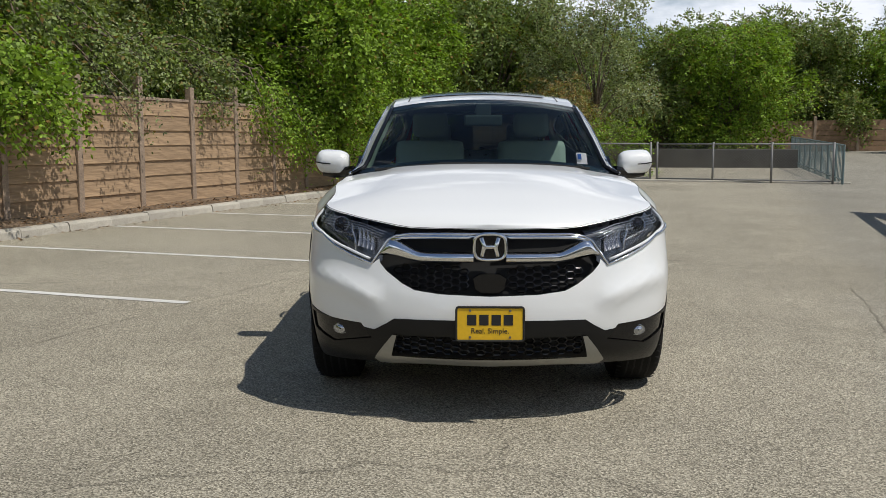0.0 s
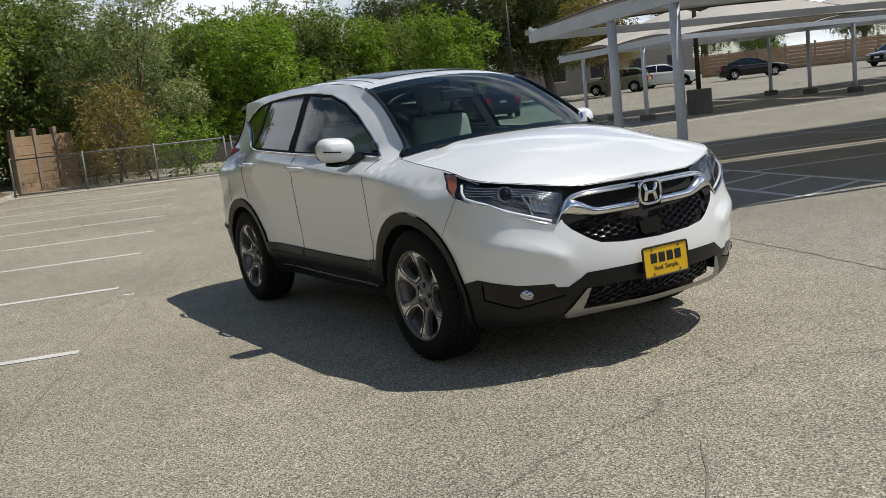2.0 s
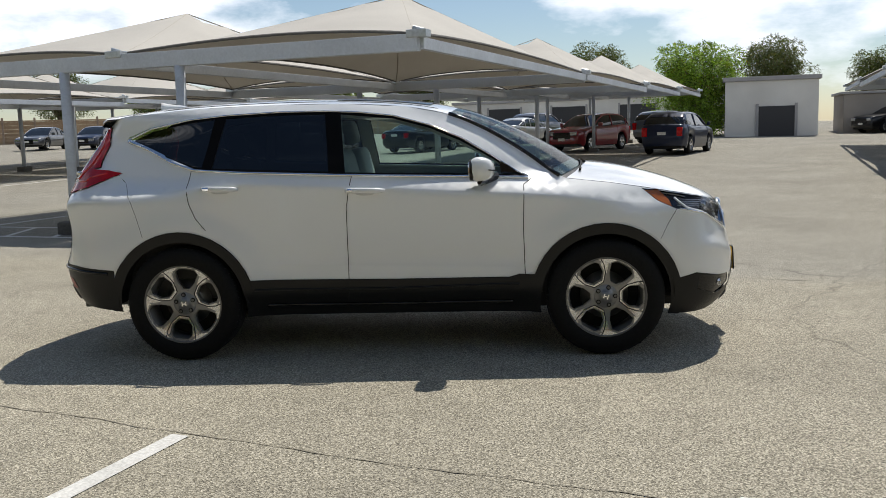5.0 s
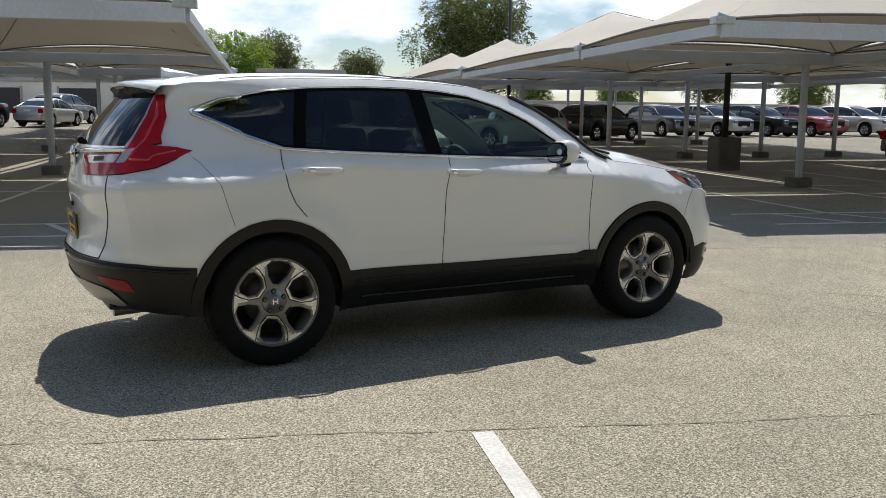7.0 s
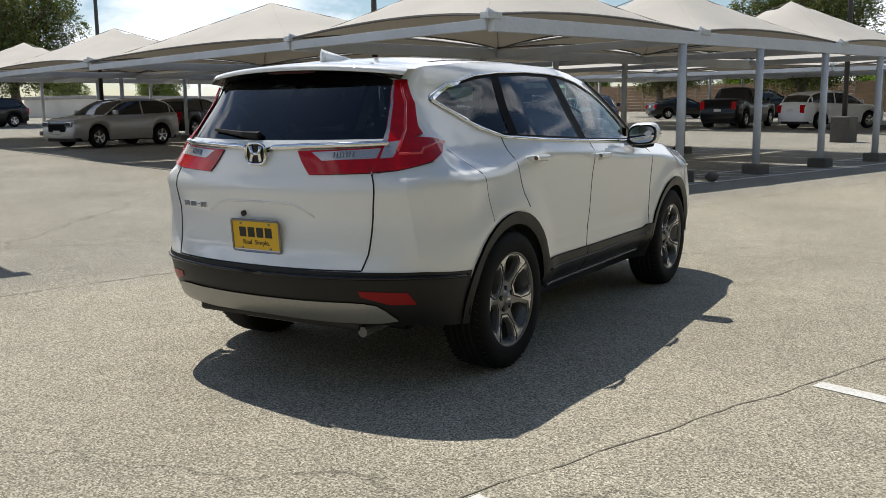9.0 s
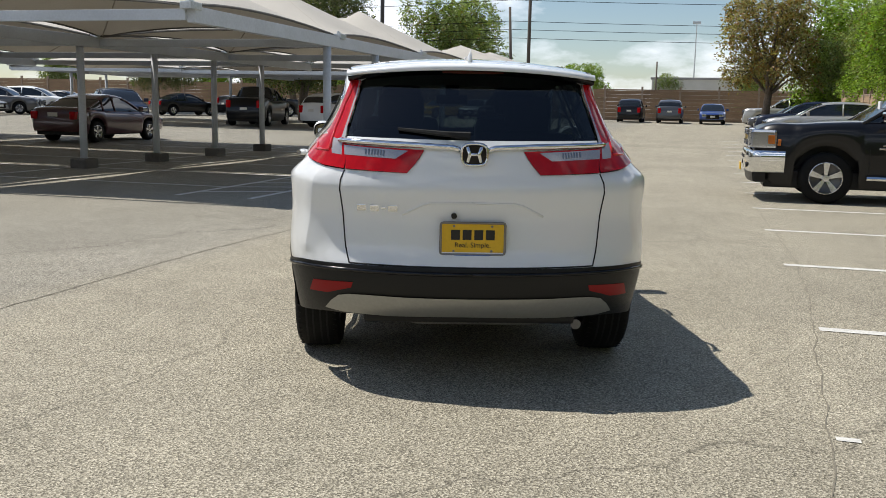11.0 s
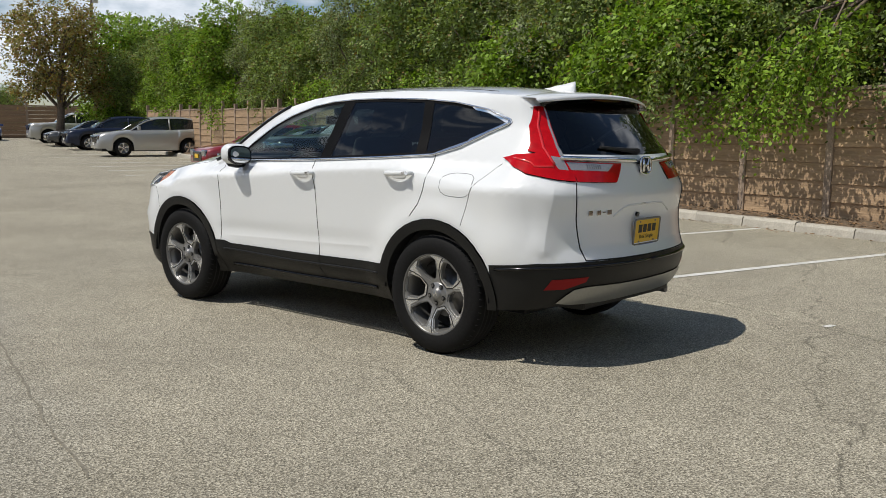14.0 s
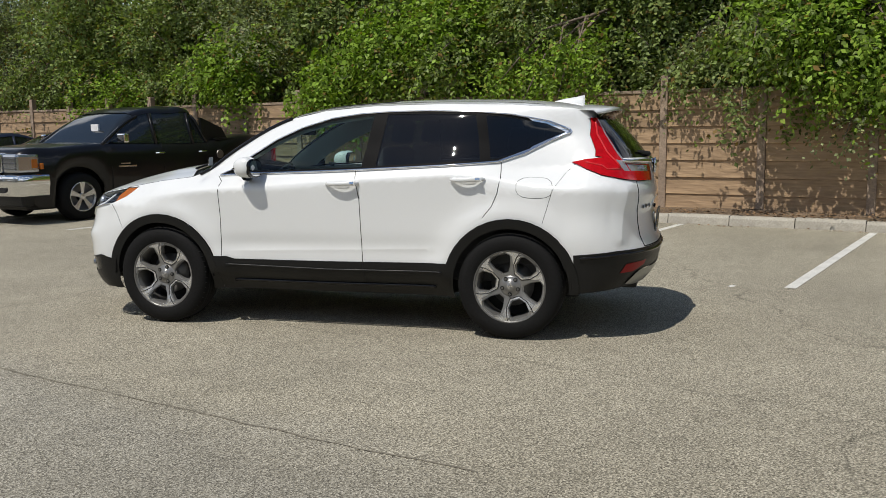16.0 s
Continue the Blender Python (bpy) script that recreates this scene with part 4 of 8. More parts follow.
mesh_part("body_shell", skin_mesh("body_shell", ["body"]), PAINT_WHITE, car)
mesh_part("front_bumper", skin_mesh("front_bumper", ["bumper"]), PAINT_WHITE, car)
tailgate = mesh_part("tailgate", skin_mesh("tailgate", ["tailgate"]), PAINT_WHITE, car)
doors_f = both("front_door", ["door_f"], PAINT_WHITE)
doors_r = both("rear_door", ["door_r"], PAINT_WHITE)
mesh_part("front_lower_bumper", skin_mesh("front_lower_bumper", ["front_lower"], offset=0.004), CLADDING, car, "black grained lower bumper")
mesh_part("rear_lower_bumper", skin_mesh("rear_lower_bumper", ["rear_lower"], offset=0.004), CLADDING, car, "black grained rear bumper")
both("sill_cladding", ["sill"], CLADDING, "black sill cladding", 0.012)
both("front_arch_cladding", ["arch_f"], CLADDING, "black wheel arch cladding", 0.014)
both("rear_arch_cladding", ["arch_r"], CLADDING, "black wheel arch cladding", 0.014)
PILLAR_BLACK = material("satin_black_pillar", (0.006, 0.006, 0.0065), 0.5, specular=0.04)
both("window_trim", ["dlo"], PILLAR_BLACK, "satin black window surround", 0.003)
both("window_tip_trim", ["dlo_tip"], CHROME, "broad chrome window trim", 0.005)
both("front_side_window", ["glass_f"], CLEAR_GLASS, "clear side window")
both("rear_side_window", ["glass_r"], TINT_GLASS, "dark tinted side window")
both("quarter_window", ["glass_q"], TINT_GLASS, "dark tinted quarter window")
mesh_part("rear_window", skin_mesh("rear_window", ["rear_glass"]), TINT_GLASS, tailgate, "dark tinted rear window")
mesh_part("front_skid_trim", skin_mesh("front_skid_trim", ["skid"], offset=0.014), SATIN_SILVER, car, "satin silver skid trim")
mesh_part("rear_skid_trim", skin_mesh("rear_skid_trim", ["rear_skid"], offset=0.012), SATIN_SILVER, car, "satin silver skid trim")
both("fog_bezel", ["fog"], GLOSS_BLACK, "black fog lamp recess", -0.004)
both("rear_reflector", ["reflector"], RED_DEEP, "red bumper reflector", 0.007)
tails = both("tail_lamp", ["tail_out"], RED_LENS, "red wraparound tail lamp", 0.010)
for t, s in zip(tails, (1, -1)):
    mesh_part("gate_lamp", skin_mesh("gate_lamp", ["tail_in"], (s,), 0.009), RED_LENS, t)
    mesh_part("reversing_lens", skin_mesh("reversing_lens", ["tail_clear", "tail_white", "tail_strip"], (s,), 0.010), CLEAR_LENS, t, "clear reversing lens")
    bm = bmesh.new()
    for k in range(7):
        add_tube(bm, on_skin([tail(.425 + .014 * k, 1.134 + .0008 * k), tail(.423 + .014 * k, 1.158 + .0008 * k)], s, 0.012), 0.0035, 5)
    part("lens_rib", bm, BOWL, t, "smoked ribs in the reversing lens")
    bm = bmesh.new()
    add_tube(bm, on_skin([tail(.652, 1.16), tail(.660, 1.255), tail(.621, 1.38), tail(.584, 1.475)], s, 0.010), 0.008, 6)
    add_tube(bm, on_skin([tail(.66, 1.150), tail(.72, 1.150), side(1.93, 1.172), side(1.82, 1.196)], s, 0.009), 0.007, 6)
    part("light_guide", bm, material("bright_red_light_guide", (0.62, 0.02, 0.02), 0.1, coat=1.0), t, smooth=True)

# roof, bonnet and windscreen hang between the two upper edges of the skin
def top_row(u, z, bow, crown, n=24, power=2.4, inset=1.0, lift=0.0):
    p = skin(u, z)
    row = []
    for i in range(n + 1):
        h = (-1 + 2 * i / n) * inset
        row.append((p.x * h, p.y - bow * (1 - h * h), p.z + crown * (1 - abs(h) ** power) + lift))
    return row


def top_z(u):
    return curve_table(sorted(TOP), u)


BONNET_MID = [(-2.25, .905), (-2.15, .925), (-2.05, .975), (-1.96, 1.012), (-1.80, 1.068), (-1.61, 1.115), (-1.45, 1.148), (-1.3, 1.168), (-1.1, 1.19)]
rows = []
us = [p[0] for p in dense([p for p in TOP if p[0] <= -1.095], .045, False)]
for u in us:
    z = top_z(u)
    p = skin(u, z)
    bow = 0.19 * smooth01(-1.75, -1.12, p.y)
    mid = curve_table(BONNET_MID, p.y - bow)
    rows.append(top_row(u, z, bow, max(mid - z, 0.0), 28, 2.6))
for r in rows:
    for i, (x, y, z) in enumerate(r):
        ridge = 0.010 * smooth01(.60, .50, abs(x)) * smooth01(-2.0, -1.5, y)
        r[i] = (x, y, z + ridge)
bm = bmesh.new()
add_grid(bm, rows)
bmesh.ops.recalc_face_normals(bm, faces=bm.faces[:])
bonnet = part("bonnet", bm, PAINT_WHITE, car, smooth=True)
SCREEN_U = [-1.06 + (-.37 + 1.06) * i / 12 for i in range(13)]
screen_rows = []
for i, u in enumerate(SCREEN_U):
    v = i / 12
    screen_rows.append(top_row(u, top_z(u), 0.20 * (1 - v) + 0.055 * v, 0.058 * (1 - v) + 0.048 * v, 24, 2.2))
bm = bmesh.new()
add_grid(bm, screen_rows)
part("windscreen", bm, SHIELD_GLASS, car, "clear windscreen", smooth=True)
bm = bmesh.new()
add_tube(bm, [Vector(r[0]) + Vector((-.002, 0, .002)) for r in screen_rows], 0.013, 6)
part("windscreen_trim", bm, GLOSS_BLACK, car, smooth=True)
bm = bmesh.new()
add_tube(bm, [Vector(r[-1]) + Vector((.002, 0, .002)) for r in screen_rows], 0.013, 6)
part("windscreen_trim", bm, GLOSS_BLACK, car, smooth=True)
bm = bmesh.new()
add_grid(bm, [[(x, y, z - .006) for x, y, z in top_row(SCREEN_U[j], top_z(SCREEN_U[j]), .20 * (1 - j / 12) + .055 * j / 12, .058 * (1 - j / 12) + .048 * j / 12)] for j in (0, 1)])
add_grid(bm, [[(x, y, z - .006) for x, y, z in top_row(u, top_z(u), .055, .048)] for u in (-.43, -.372)])
part("screen_frit", bm, GLOSS_BLACK, car, smooth=True)
roof_us = [-.37 + (1.6 + .37) * i / 22 for i in range(23)] + [p[0] for p in dense([p for p in TOP if p[0] > 1.61], .06, False)]
roof_rows = []
for u in roof_us:
    b = 0.055 * smooth01(.1, -.37, u)
    roof_rows.append(top_row(u, top_z(u), b, 0.048 if u < 1.6 else 0.048 * max(skin(u, top_z(u)).x / .62, 0) ** .6, 24, 2.2))
bm = bmesh.new()
add_grid(bm, roof_rows)
bmesh.ops.recalc_face_normals(bm, faces=bm.faces[:])
roof = part("roof", bm, PAINT_WHITE, car, smooth=True)
bm = bmesh.new()
add_grid(bm, [top_row(u, top_z(u), 0.055 * smooth01(.1, -.37, u), 0.048, 24, 2.2, 0.70, 0.005) for u in [-.22 + .075 * i for i in range(9)]])
part("sunroof", bm, GLOSS_BLACK, roof, "dark glass sunroof", smooth=True)
for s in (1, -1):
    bm = bmesh.new()
    add_tube(bm, [Vector(r[2 if s < 0 else -3]) + Vector((0, 0, -.003)) for r in roof_rows[1:22]], 0.006, 5)
    part("roof_channel", bm, SEAM, roof, "black roof channel strip")
bm = bmesh.new()
add_grid(bm, [[(x * .985, y, z - .035) for x, y, z in r] for r in roof_rows[:24]], flip=True)
part("headlining", bm, INTERIOR_PALE, car, smooth=True)
mesh_part("cabin_lining", skin_mesh("cabin_lining", ["body", "door_f", "door_r", "dlo"], offset=-0.03), INTERIOR_PALE, car)

# spoiler over the rear window
bm = bmesh.new()
rows, under = [], []
for i in range(25):
    h = -1 + 2 * i / 24
    x = .625 * h
    e = 1 - abs(h) ** 6
    y0, y1 = 1.60, 1.985 - .10 * abs(h) ** 3
    z0 = 1.604 - .05 * h * h
    zb = 1.548 - .035 * h * h
    rows.append([(x, y0, z0 + .002), (x, (y0 + y1) / 2, z0 - .006), (x, y1 - .03, zb + .030), (x, y1, zb + .016 * e), (x, y1 - .006, zb + .002)])
    under.append([(x * .99, y1 - .007, zb + .001), (x * .985, 1.90, zb - .016), (x * .98, 1.80, z0 - .068)])
add_grid(bm, rows)
bmesh.ops.recalc_face_normals(bm, faces=bm.faces[:])
spoiler = part("roof_spoiler", bm, PAINT_WHITE, tailgate, smooth=True)
bm = bmesh.new()
add_grid(bm, under)
part("spoiler_underside", bm, GLOSS_BLACK, spoiler, "black spoiler underside", smooth=True)
bm = bmesh.new()
prism(bm, rounded([(-.15, 1.534), (.15, 1.534), (.155, 1.545), (-.155, 1.545)], 1), 1.925, 1.962, "xz")
part("brake_light", bm, material("dark_red_lens", (0.05, 0.003, 0.004), 0.2), tailgate, "dark red high brake light")
# aerial fin
bm = bmesh.new()
rows = []
for i in range(9):
    t = i / 8
    y = 1.50 + .22 * t
    hgt = .075 * t ** 1.3
    w = .028 * (1 - .55 * t)
    base = 1.628 - .05 * max(0, t - .3)
    rows.append([(-w, y, base - .02), (-w * .75, y, base + hgt * .5), (0, y, base + hgt), (w * .75, y, base + hgt * .5), (w, y, base - .02)])
add_grid(bm, rows)
bm.faces.new([v for v in list(bm.verts)[-5:]])
bmesh.ops.recalc_face_normals(bm, faces=bm.faces[:])
part("aerial_fin", bm, PAINT_WHITE, roof, smooth=True)

# gaps between panels
for s in (1, -1):
    lines = {
        "door_gap": [DOOR_F[10:13] + [side(.268, .49)], DOOR_F[:4], DOOR_R[8:13], [side(-.835, .50), side(.90, .50)]],
        "bumper_gap": [[side(-1.76, .895), side(-1.70, .80), side(-1.66, .72)], [side(1.755, 1.195), side(1.62, 1.02), side(1.555, .80)]],
        "fuel_flap_gap": [rounded([side(1.375, 1.105), side(1.615, 1.10), side(1.62, .965), side(1.38, .97)], 2)] if s > 0 else [],
    }
    for name, sets in lines.items():
        for pts in sets:
            closed = name == "fuel_flap_gap"
            bm = bmesh.new()
            add_tube(bm, on_skin(pts, s, 0.0, .03, closed), 0.0026 if name == "door_gap" else 0.0015, 5, closed=closed)
            part(name, bm, SEAM, car)
    bm = bmesh.new()
    add_tube(bm, on_skin([tail(.586, .626), tail(.605, .70), tail(.615, .80), tail(.636, .975), tail(.632, 1.02), tail(.612, 1.065)], s, 0.0), 0.004, 5)
    add_tube(bm, on_skin([tail(.586, .626), tail(.3, .622), tail(0, .620)], s, 0.0), 0.004, 5)
    part("tailgate_gap", bm, SEAM, car)
    bm = bmesh.new()
    add_tube(bm, [(x, y, z - .001) for x, y, z in on_skin([p for p in TOP if p[0] <= -1.09], s, 0.0)], 0.0018, 5)
    part("bonnet_gap", bm, SEAM, car)
    # bright strips along and round the side windows
    bm = bmesh.new()
    low = DLO[:9]
    add_tube(bm, on_skin([side(y, z - .008) for y, z in low[:6]] + low[6:9], s, 0.007), 0.0095, 6)
    add_tube(bm, on_skin(DLO[8:] + DLO[:1], s, 0.006), 0.0055, 6)
    part("window_strip", bm, CHROME, car, "chrome window strip", smooth=True)
for s in (1, -1):
    bm = bmesh.new()
    add_tube(bm, on_skin([side(-.80, .462), side(0, .446), side(.86, .452)], s, 0.013), 0.007, 6)
    part("sill_ridge", bm, CLADDING, car, smooth=True)
    bm = bmesh.new()
    add_tube(bm, on_skin([side(.268, .50), side(.272, .42), side(.285, .36)], s, 0.012), 0.003, 5)
    part("sill_gap", bm, SEAM, car)
    bm = bmesh.new()
    add_tube(bm, on_skin([side(-.76, .350), side(0, .345), side(.80, .350)], s, 0.015), 0.012, 6)
    part("sill_ridge", bm, GLOSS_BLACK, car, smooth=True)
    bm = bmesh.new()
    add_tube(bm, on_skin([side(1.80, .572), side(1.90, .580), tail(.82, .594), tail(.58, .594), tail(.3, .590), tail(0, .588)], s, 0.006), 0.010, 6)
    part("bumper_ledge", bm, GLOSS_BLACK, car, smooth=True)
# crease pressed into the tailgate over the plate
bm = bmesh.new()
for s in (1, -1):
    add_tube(bm, on_skin([tail(0, .925), tail(.20, .922), tail(.24, .912), tail(.335, .862)], s, -0.001), 0.006, 6)
part("gate_crease", bm, PAINT_WHITE, tailgate, smooth=True)
bm = bmesh.new()
for s in (1, -1):
    add_tube(bm, on_skin([tail(.62, 1.196), tail(.3, 1.186), tail(.1, 1.178), tail(.06, 1.165)], s, 0.012), 0.015, 8, flat=.9)
part("chrome_bar", bm, CHROME, tailgate, "chrome bar across the tailgate", smooth=True)


def badge(y, z, w, h, facing, parent):
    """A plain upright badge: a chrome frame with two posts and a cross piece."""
    frame_pts = rounded([(-w * .46, h * .5), (w * .46, h * .5), (w * .5, -h * .2), (w * .36, -h * .5), (-w * .36, -h * .5), (-w * .5, -h * .2)], 2)
    bm = bmesh.new()
    add_tube(bm, [(a, y, z + b) for a, b in frame_pts], w * .06, 6, closed=True)
    for q in (-1, 1):
        add_tube(bm, [(q * w * .27, y + .0, z + h * .36), (q * w * .17, y, z), (q * w * .25, y, z - h * .36)], w * .085, 6)
    add_tube(bm, [(-w * .18, y, z), (w * .18, y, z)], w * .075, 6)
    b = part("badge", bm, CHROME, parent, "chrome badge", smooth=True)
    bm = bmesh.new()
    prism(bm, frame_pts, -facing * .012, -facing * .002, "xz")
    bmesh.ops.translate(bm, verts=bm.verts[:], vec=(0, y, z))
    part("badge_back", bm, GLOSS_BLACK, b)


badge(2.236, 1.152, .125, .10, 1, tailgate)

# grille
grille = new("grille")
grille.parent = car


def front_patch(poly, offset, n=26, m=8):
    """A sheet behind an opening in the nose, following its curve."""
    zs = [p[1] for p in poly]
    lo, hi = min(zs) - .02, max(zs) + .02
    xm = max(skin(*p).x for p in poly) + .02
    bm = bmesh.new()
    add_grid(bm, [[(math.copysign(p.x, h), p.y - offset, p.z) for h in [-1 + 2 * i / n for i in range(n + 1)] for p in [skin(*nose(abs(h) * xm, lo + (hi - lo) * k / m))]] for k in range(m + 1)])
    return bm


part("grille_back", front_patch(GRILLE, -0.07), SEAM, grille)
part("lower_grille_back", front_patch(LOWER_GRILLE, -0.06), SEAM, grille)
bm = bmesh.new()
add_box(bm, (-.34, -2.215, .50), (.34, -2.06, .59), .01)
for q in (1, -1):
    add_box(bm, (q * .45 - .12, -2.15, .50), (q * .45 + .12, -1.98, .59), .01)
part("bumper_beam", bm, SEAM, grille)


def honeycomb(x0, x1, z0, z1, depth, cell=0.042, keep=None):
    bm = bmesh.new()
    r = cell / 2
    k = 0
    z = z0
    while z < z1:
        x = x0 + (cell * .9 if k % 2 else 0)
        while x < x1:
            if keep is None or keep(x, z):
                pts = []
                for i in range(6):
                    a = math.pi / 3 * i
                    px, pz = x + r * 1.15 * math.cos(a), z + r * .72 * math.sin(a)
                    p = skin(*nose(abs(px), pz))
                    pts.append((px, p.y + depth, pz))
                add_tube(bm, pts, 0.0045, 4, closed=True)
            x += cell * 1.8
        z += cell * .36
        k += 1
    return bm


def grille_half(z):
    return lerp_table([(.60, .33), (.645, .40), (.74, .475)], z)


part("grille_mesh", honeycomb(-.46, .46, .634, .735, .035, keep=lambda x, z: .085 < x < grille_half(z) - .02), GLOSS_BLACK, grille)
part("grille_mesh", honeycomb(-.46, .46, .634, .735, .035, keep=lambda x, z: .085 < -x < grille_half(z) - .02), GLOSS_BLACK, grille)
part("lower_grille_mesh", honeycomb(-.42, .42, .335, .41, .03), GLOSS_BLACK, grille)
bm = bmesh.new()
prism(bm, rounded([(-.062, .612), (.062, .612), (.080, .70), (-.080, .70)], 1), -2.198, -2.15, "xz")
part("sensor_panel", bm, GLOSS_BLACK, grille, "gloss black sensor panel")
for s in (1, -1):
    bm = bmesh.new()
    rows = []
    for i in range(19):
        x = .075 + (.512 - .075) * i / 18
        low = .748 + .028 * smooth01(.30, .50, x)
        up = .796 + .056 * smooth01(.30, .462, x) - .068 * smooth01(.462, .513, x)
        c = skin(*nose(x, .77)).y
        rows.append([(s * x, c + .035, up + .004), (s * x, c + .006, up - .004), (s * x, c - .004, (up + low) / 2 + .006), (s * x, c + .004, low + .006), (s * x, c + .035, low)])
    add_grid(bm, rows)
    bmesh.ops.recalc_face_normals(bm, faces=bm.faces[:])
    part("chrome_wing", bm, CHROME, grille, "broad chrome grille bar", smooth=True)
    bm = bmesh.new()
    add_tube(bm, on_skin([nose(.0, .880), nose(.20, .880), nose(.37, .878), nose(.435, .868), nose(.472, .848), nose(.520, .778), nose(.548, .740), nose(.64, .772), nose(.73, .812), nose(.80, .862), side(-1.78, .90)], s, 0.004), 0.0055, 6)
    part("chrome_line", bm, CHROME, grille, smooth=True)
    bm = bmesh.new()
    add_tube(bm, on_skin([nose(.07, .868), nose(.25, .868), nose(.40, .864), nose(.455, .850)], s, 0.002), 0.010, 8, flat=.8)
    part("upper_chrome_bar", bm, CHROME, grille, "slim upper chrome bar", smooth=True)
badge(-2.208, .828, .148, .118, -1, grille)

# headlamps
LAMP_SHELL = material("dark_chrome_housing", (0.13, 0.135, 0.145), 0.25, metal=0.75)


def lamp_sheet(x0, x1, z0, z1, s, depth, flutes, wave, n=28, m=6):
    """A fluted reflector inside the lamp, following the nose; z0 and z1 are (inner, outer) heights."""
    rows = []
    for k in range(m + 1):
        row = []
        for i in range(n + 1):
            f = i / n
            x = x0 + (x1 - x0) * f
            z = (z0[0] + (z0[1] - z0[0]) * f) * (1 - k / m) + (z1[0] + (z1[1] - z1[0]) * f) * k / m
            p = skin(*nose(x, z)) - skin_normal(*nose(x, z)) * (depth + wave * abs(math.sin(math.pi * flutes * f)) + .012 * math.sin(math.pi * k / m))
            row.append((p.x * s, p.y, p.z))
        rows.append(row)
    t = bmesh.new()
    add_grid(t, rows)
    return t


for s in (1, -1):
    lamp = mesh_part("headlamp", skin_mesh("headlamp", ["headlamp", "amber"], (s,), 0.003), LAMP_GLASS, car, "clear headlamp with dark chrome housing")
    lamp.visible_shadow = False
    mesh_part("housing", skin_mesh("housing", ["headlamp", "amber"], (s,), -0.045), LAMP_SHELL, lamp)
    bm = bmesh.new()
    add_tube(bm, on_skin([nose(.56, .762), nose(.65, .795), nose(.746, .832), nose(.815, .872), side(-1.83, .905), side(-1.79, .935), side(-1.755, .968)], s, -0.006), 0.0075, 6)
    part("running_light", bm, material("running_light_bar", (0.82, 0.84, 0.86), 0.25), lamp, smooth=True)
    mesh_part("indicator", skin_mesh("indicator", ["amber"], (s,), -0.006), AMBER, lamp, "amber side indicator")
    part("reflector", lamp_sheet(.545, .63, (.800, .820), (.885, .915), s, .022, 4, .006), BOWL, lamp, smooth=True)
    part("reflector", lamp_sheet(.64, .78, (.832, .885), (.868, .915), s, .020, 7, .004), LAMP_SHELL, lamp, smooth=True)
    x, z, r = .715, .915, .034
    c, nrm = skin(*nose(x, z)), skin_normal(*nose(x, z))
    nrm = (nrm + Vector((0, -1.2, 0))).normalized()
    t = bmesh.new()
    add_lathe(t, [(r * .9, -.02), (r, -.004), (r * 1.12, .0), (r * 1.2, -.012), (r * 1.2, -.03)], 24)
    bmesh.ops.transform(t, matrix=Matrix.Translation(c - nrm * .020) @ nrm.to_track_quat("X", "Z").to_matrix().to_4x4(), verts=t.verts[:])
    for v in t.verts:
        v.co.x *= s
    part("projector_ring", t, LAMP_INNER, lamp, smooth=True)
    bm = bmesh.new()
    bmesh.ops.create_uvsphere(bm, u_segments=18, v_segments=12, radius=r * .98, matrix=Matrix.Translation(((c - nrm * .042).x * s, (c - nrm * .042).y, c.z - nrm.z * .042)))
    part("projector", bm, GLOSS_BLACK, lamp, smooth=True)
    bm = bmesh.new()
    for k in range(4):
        add_tube(bm, on_skin([nose(.485 + .012 * k, .890 - .010 * k), nose(.60, .928 - .010 * k), nose(.74, .955 - .012 * k), side(-1.77, .968 - .012 * k)], s, -0.020 - .003 * k), 0.0032, 5)
    add_tube(bm, on_skin([nose(.635, .795), nose(.64, .85), nose(.66, .925)], s, -0.018), 0.006, 5)
    part("lamp_fin", bm, LAMP_INNER, lamp, smooth=True)
    c = skin(*nose(.703, .420))
    bm = bmesh.new()
    t = bmesh.new()
    add_lathe(t, [(.004, .008), (.022, .005), (.030, -.002), (.035, .004), (.038, -.02)], 24)
    q = Vector((s * .35, -1, 0)).to_track_quat("X", "Z").to_matrix().to_4x4()
    bmesh.ops.transform(t, matrix=Matrix.Translation((c.x * s, c.y + .006, c.z)) @ Matrix.Diagonal((1.12, 1.12, .72, 1)) @ q, verts=t.verts[:])
    merge(bm, t)
    part("fog_lamp", bm, LAMP_INNER, car, "oval clear fog lamp", smooth=True)

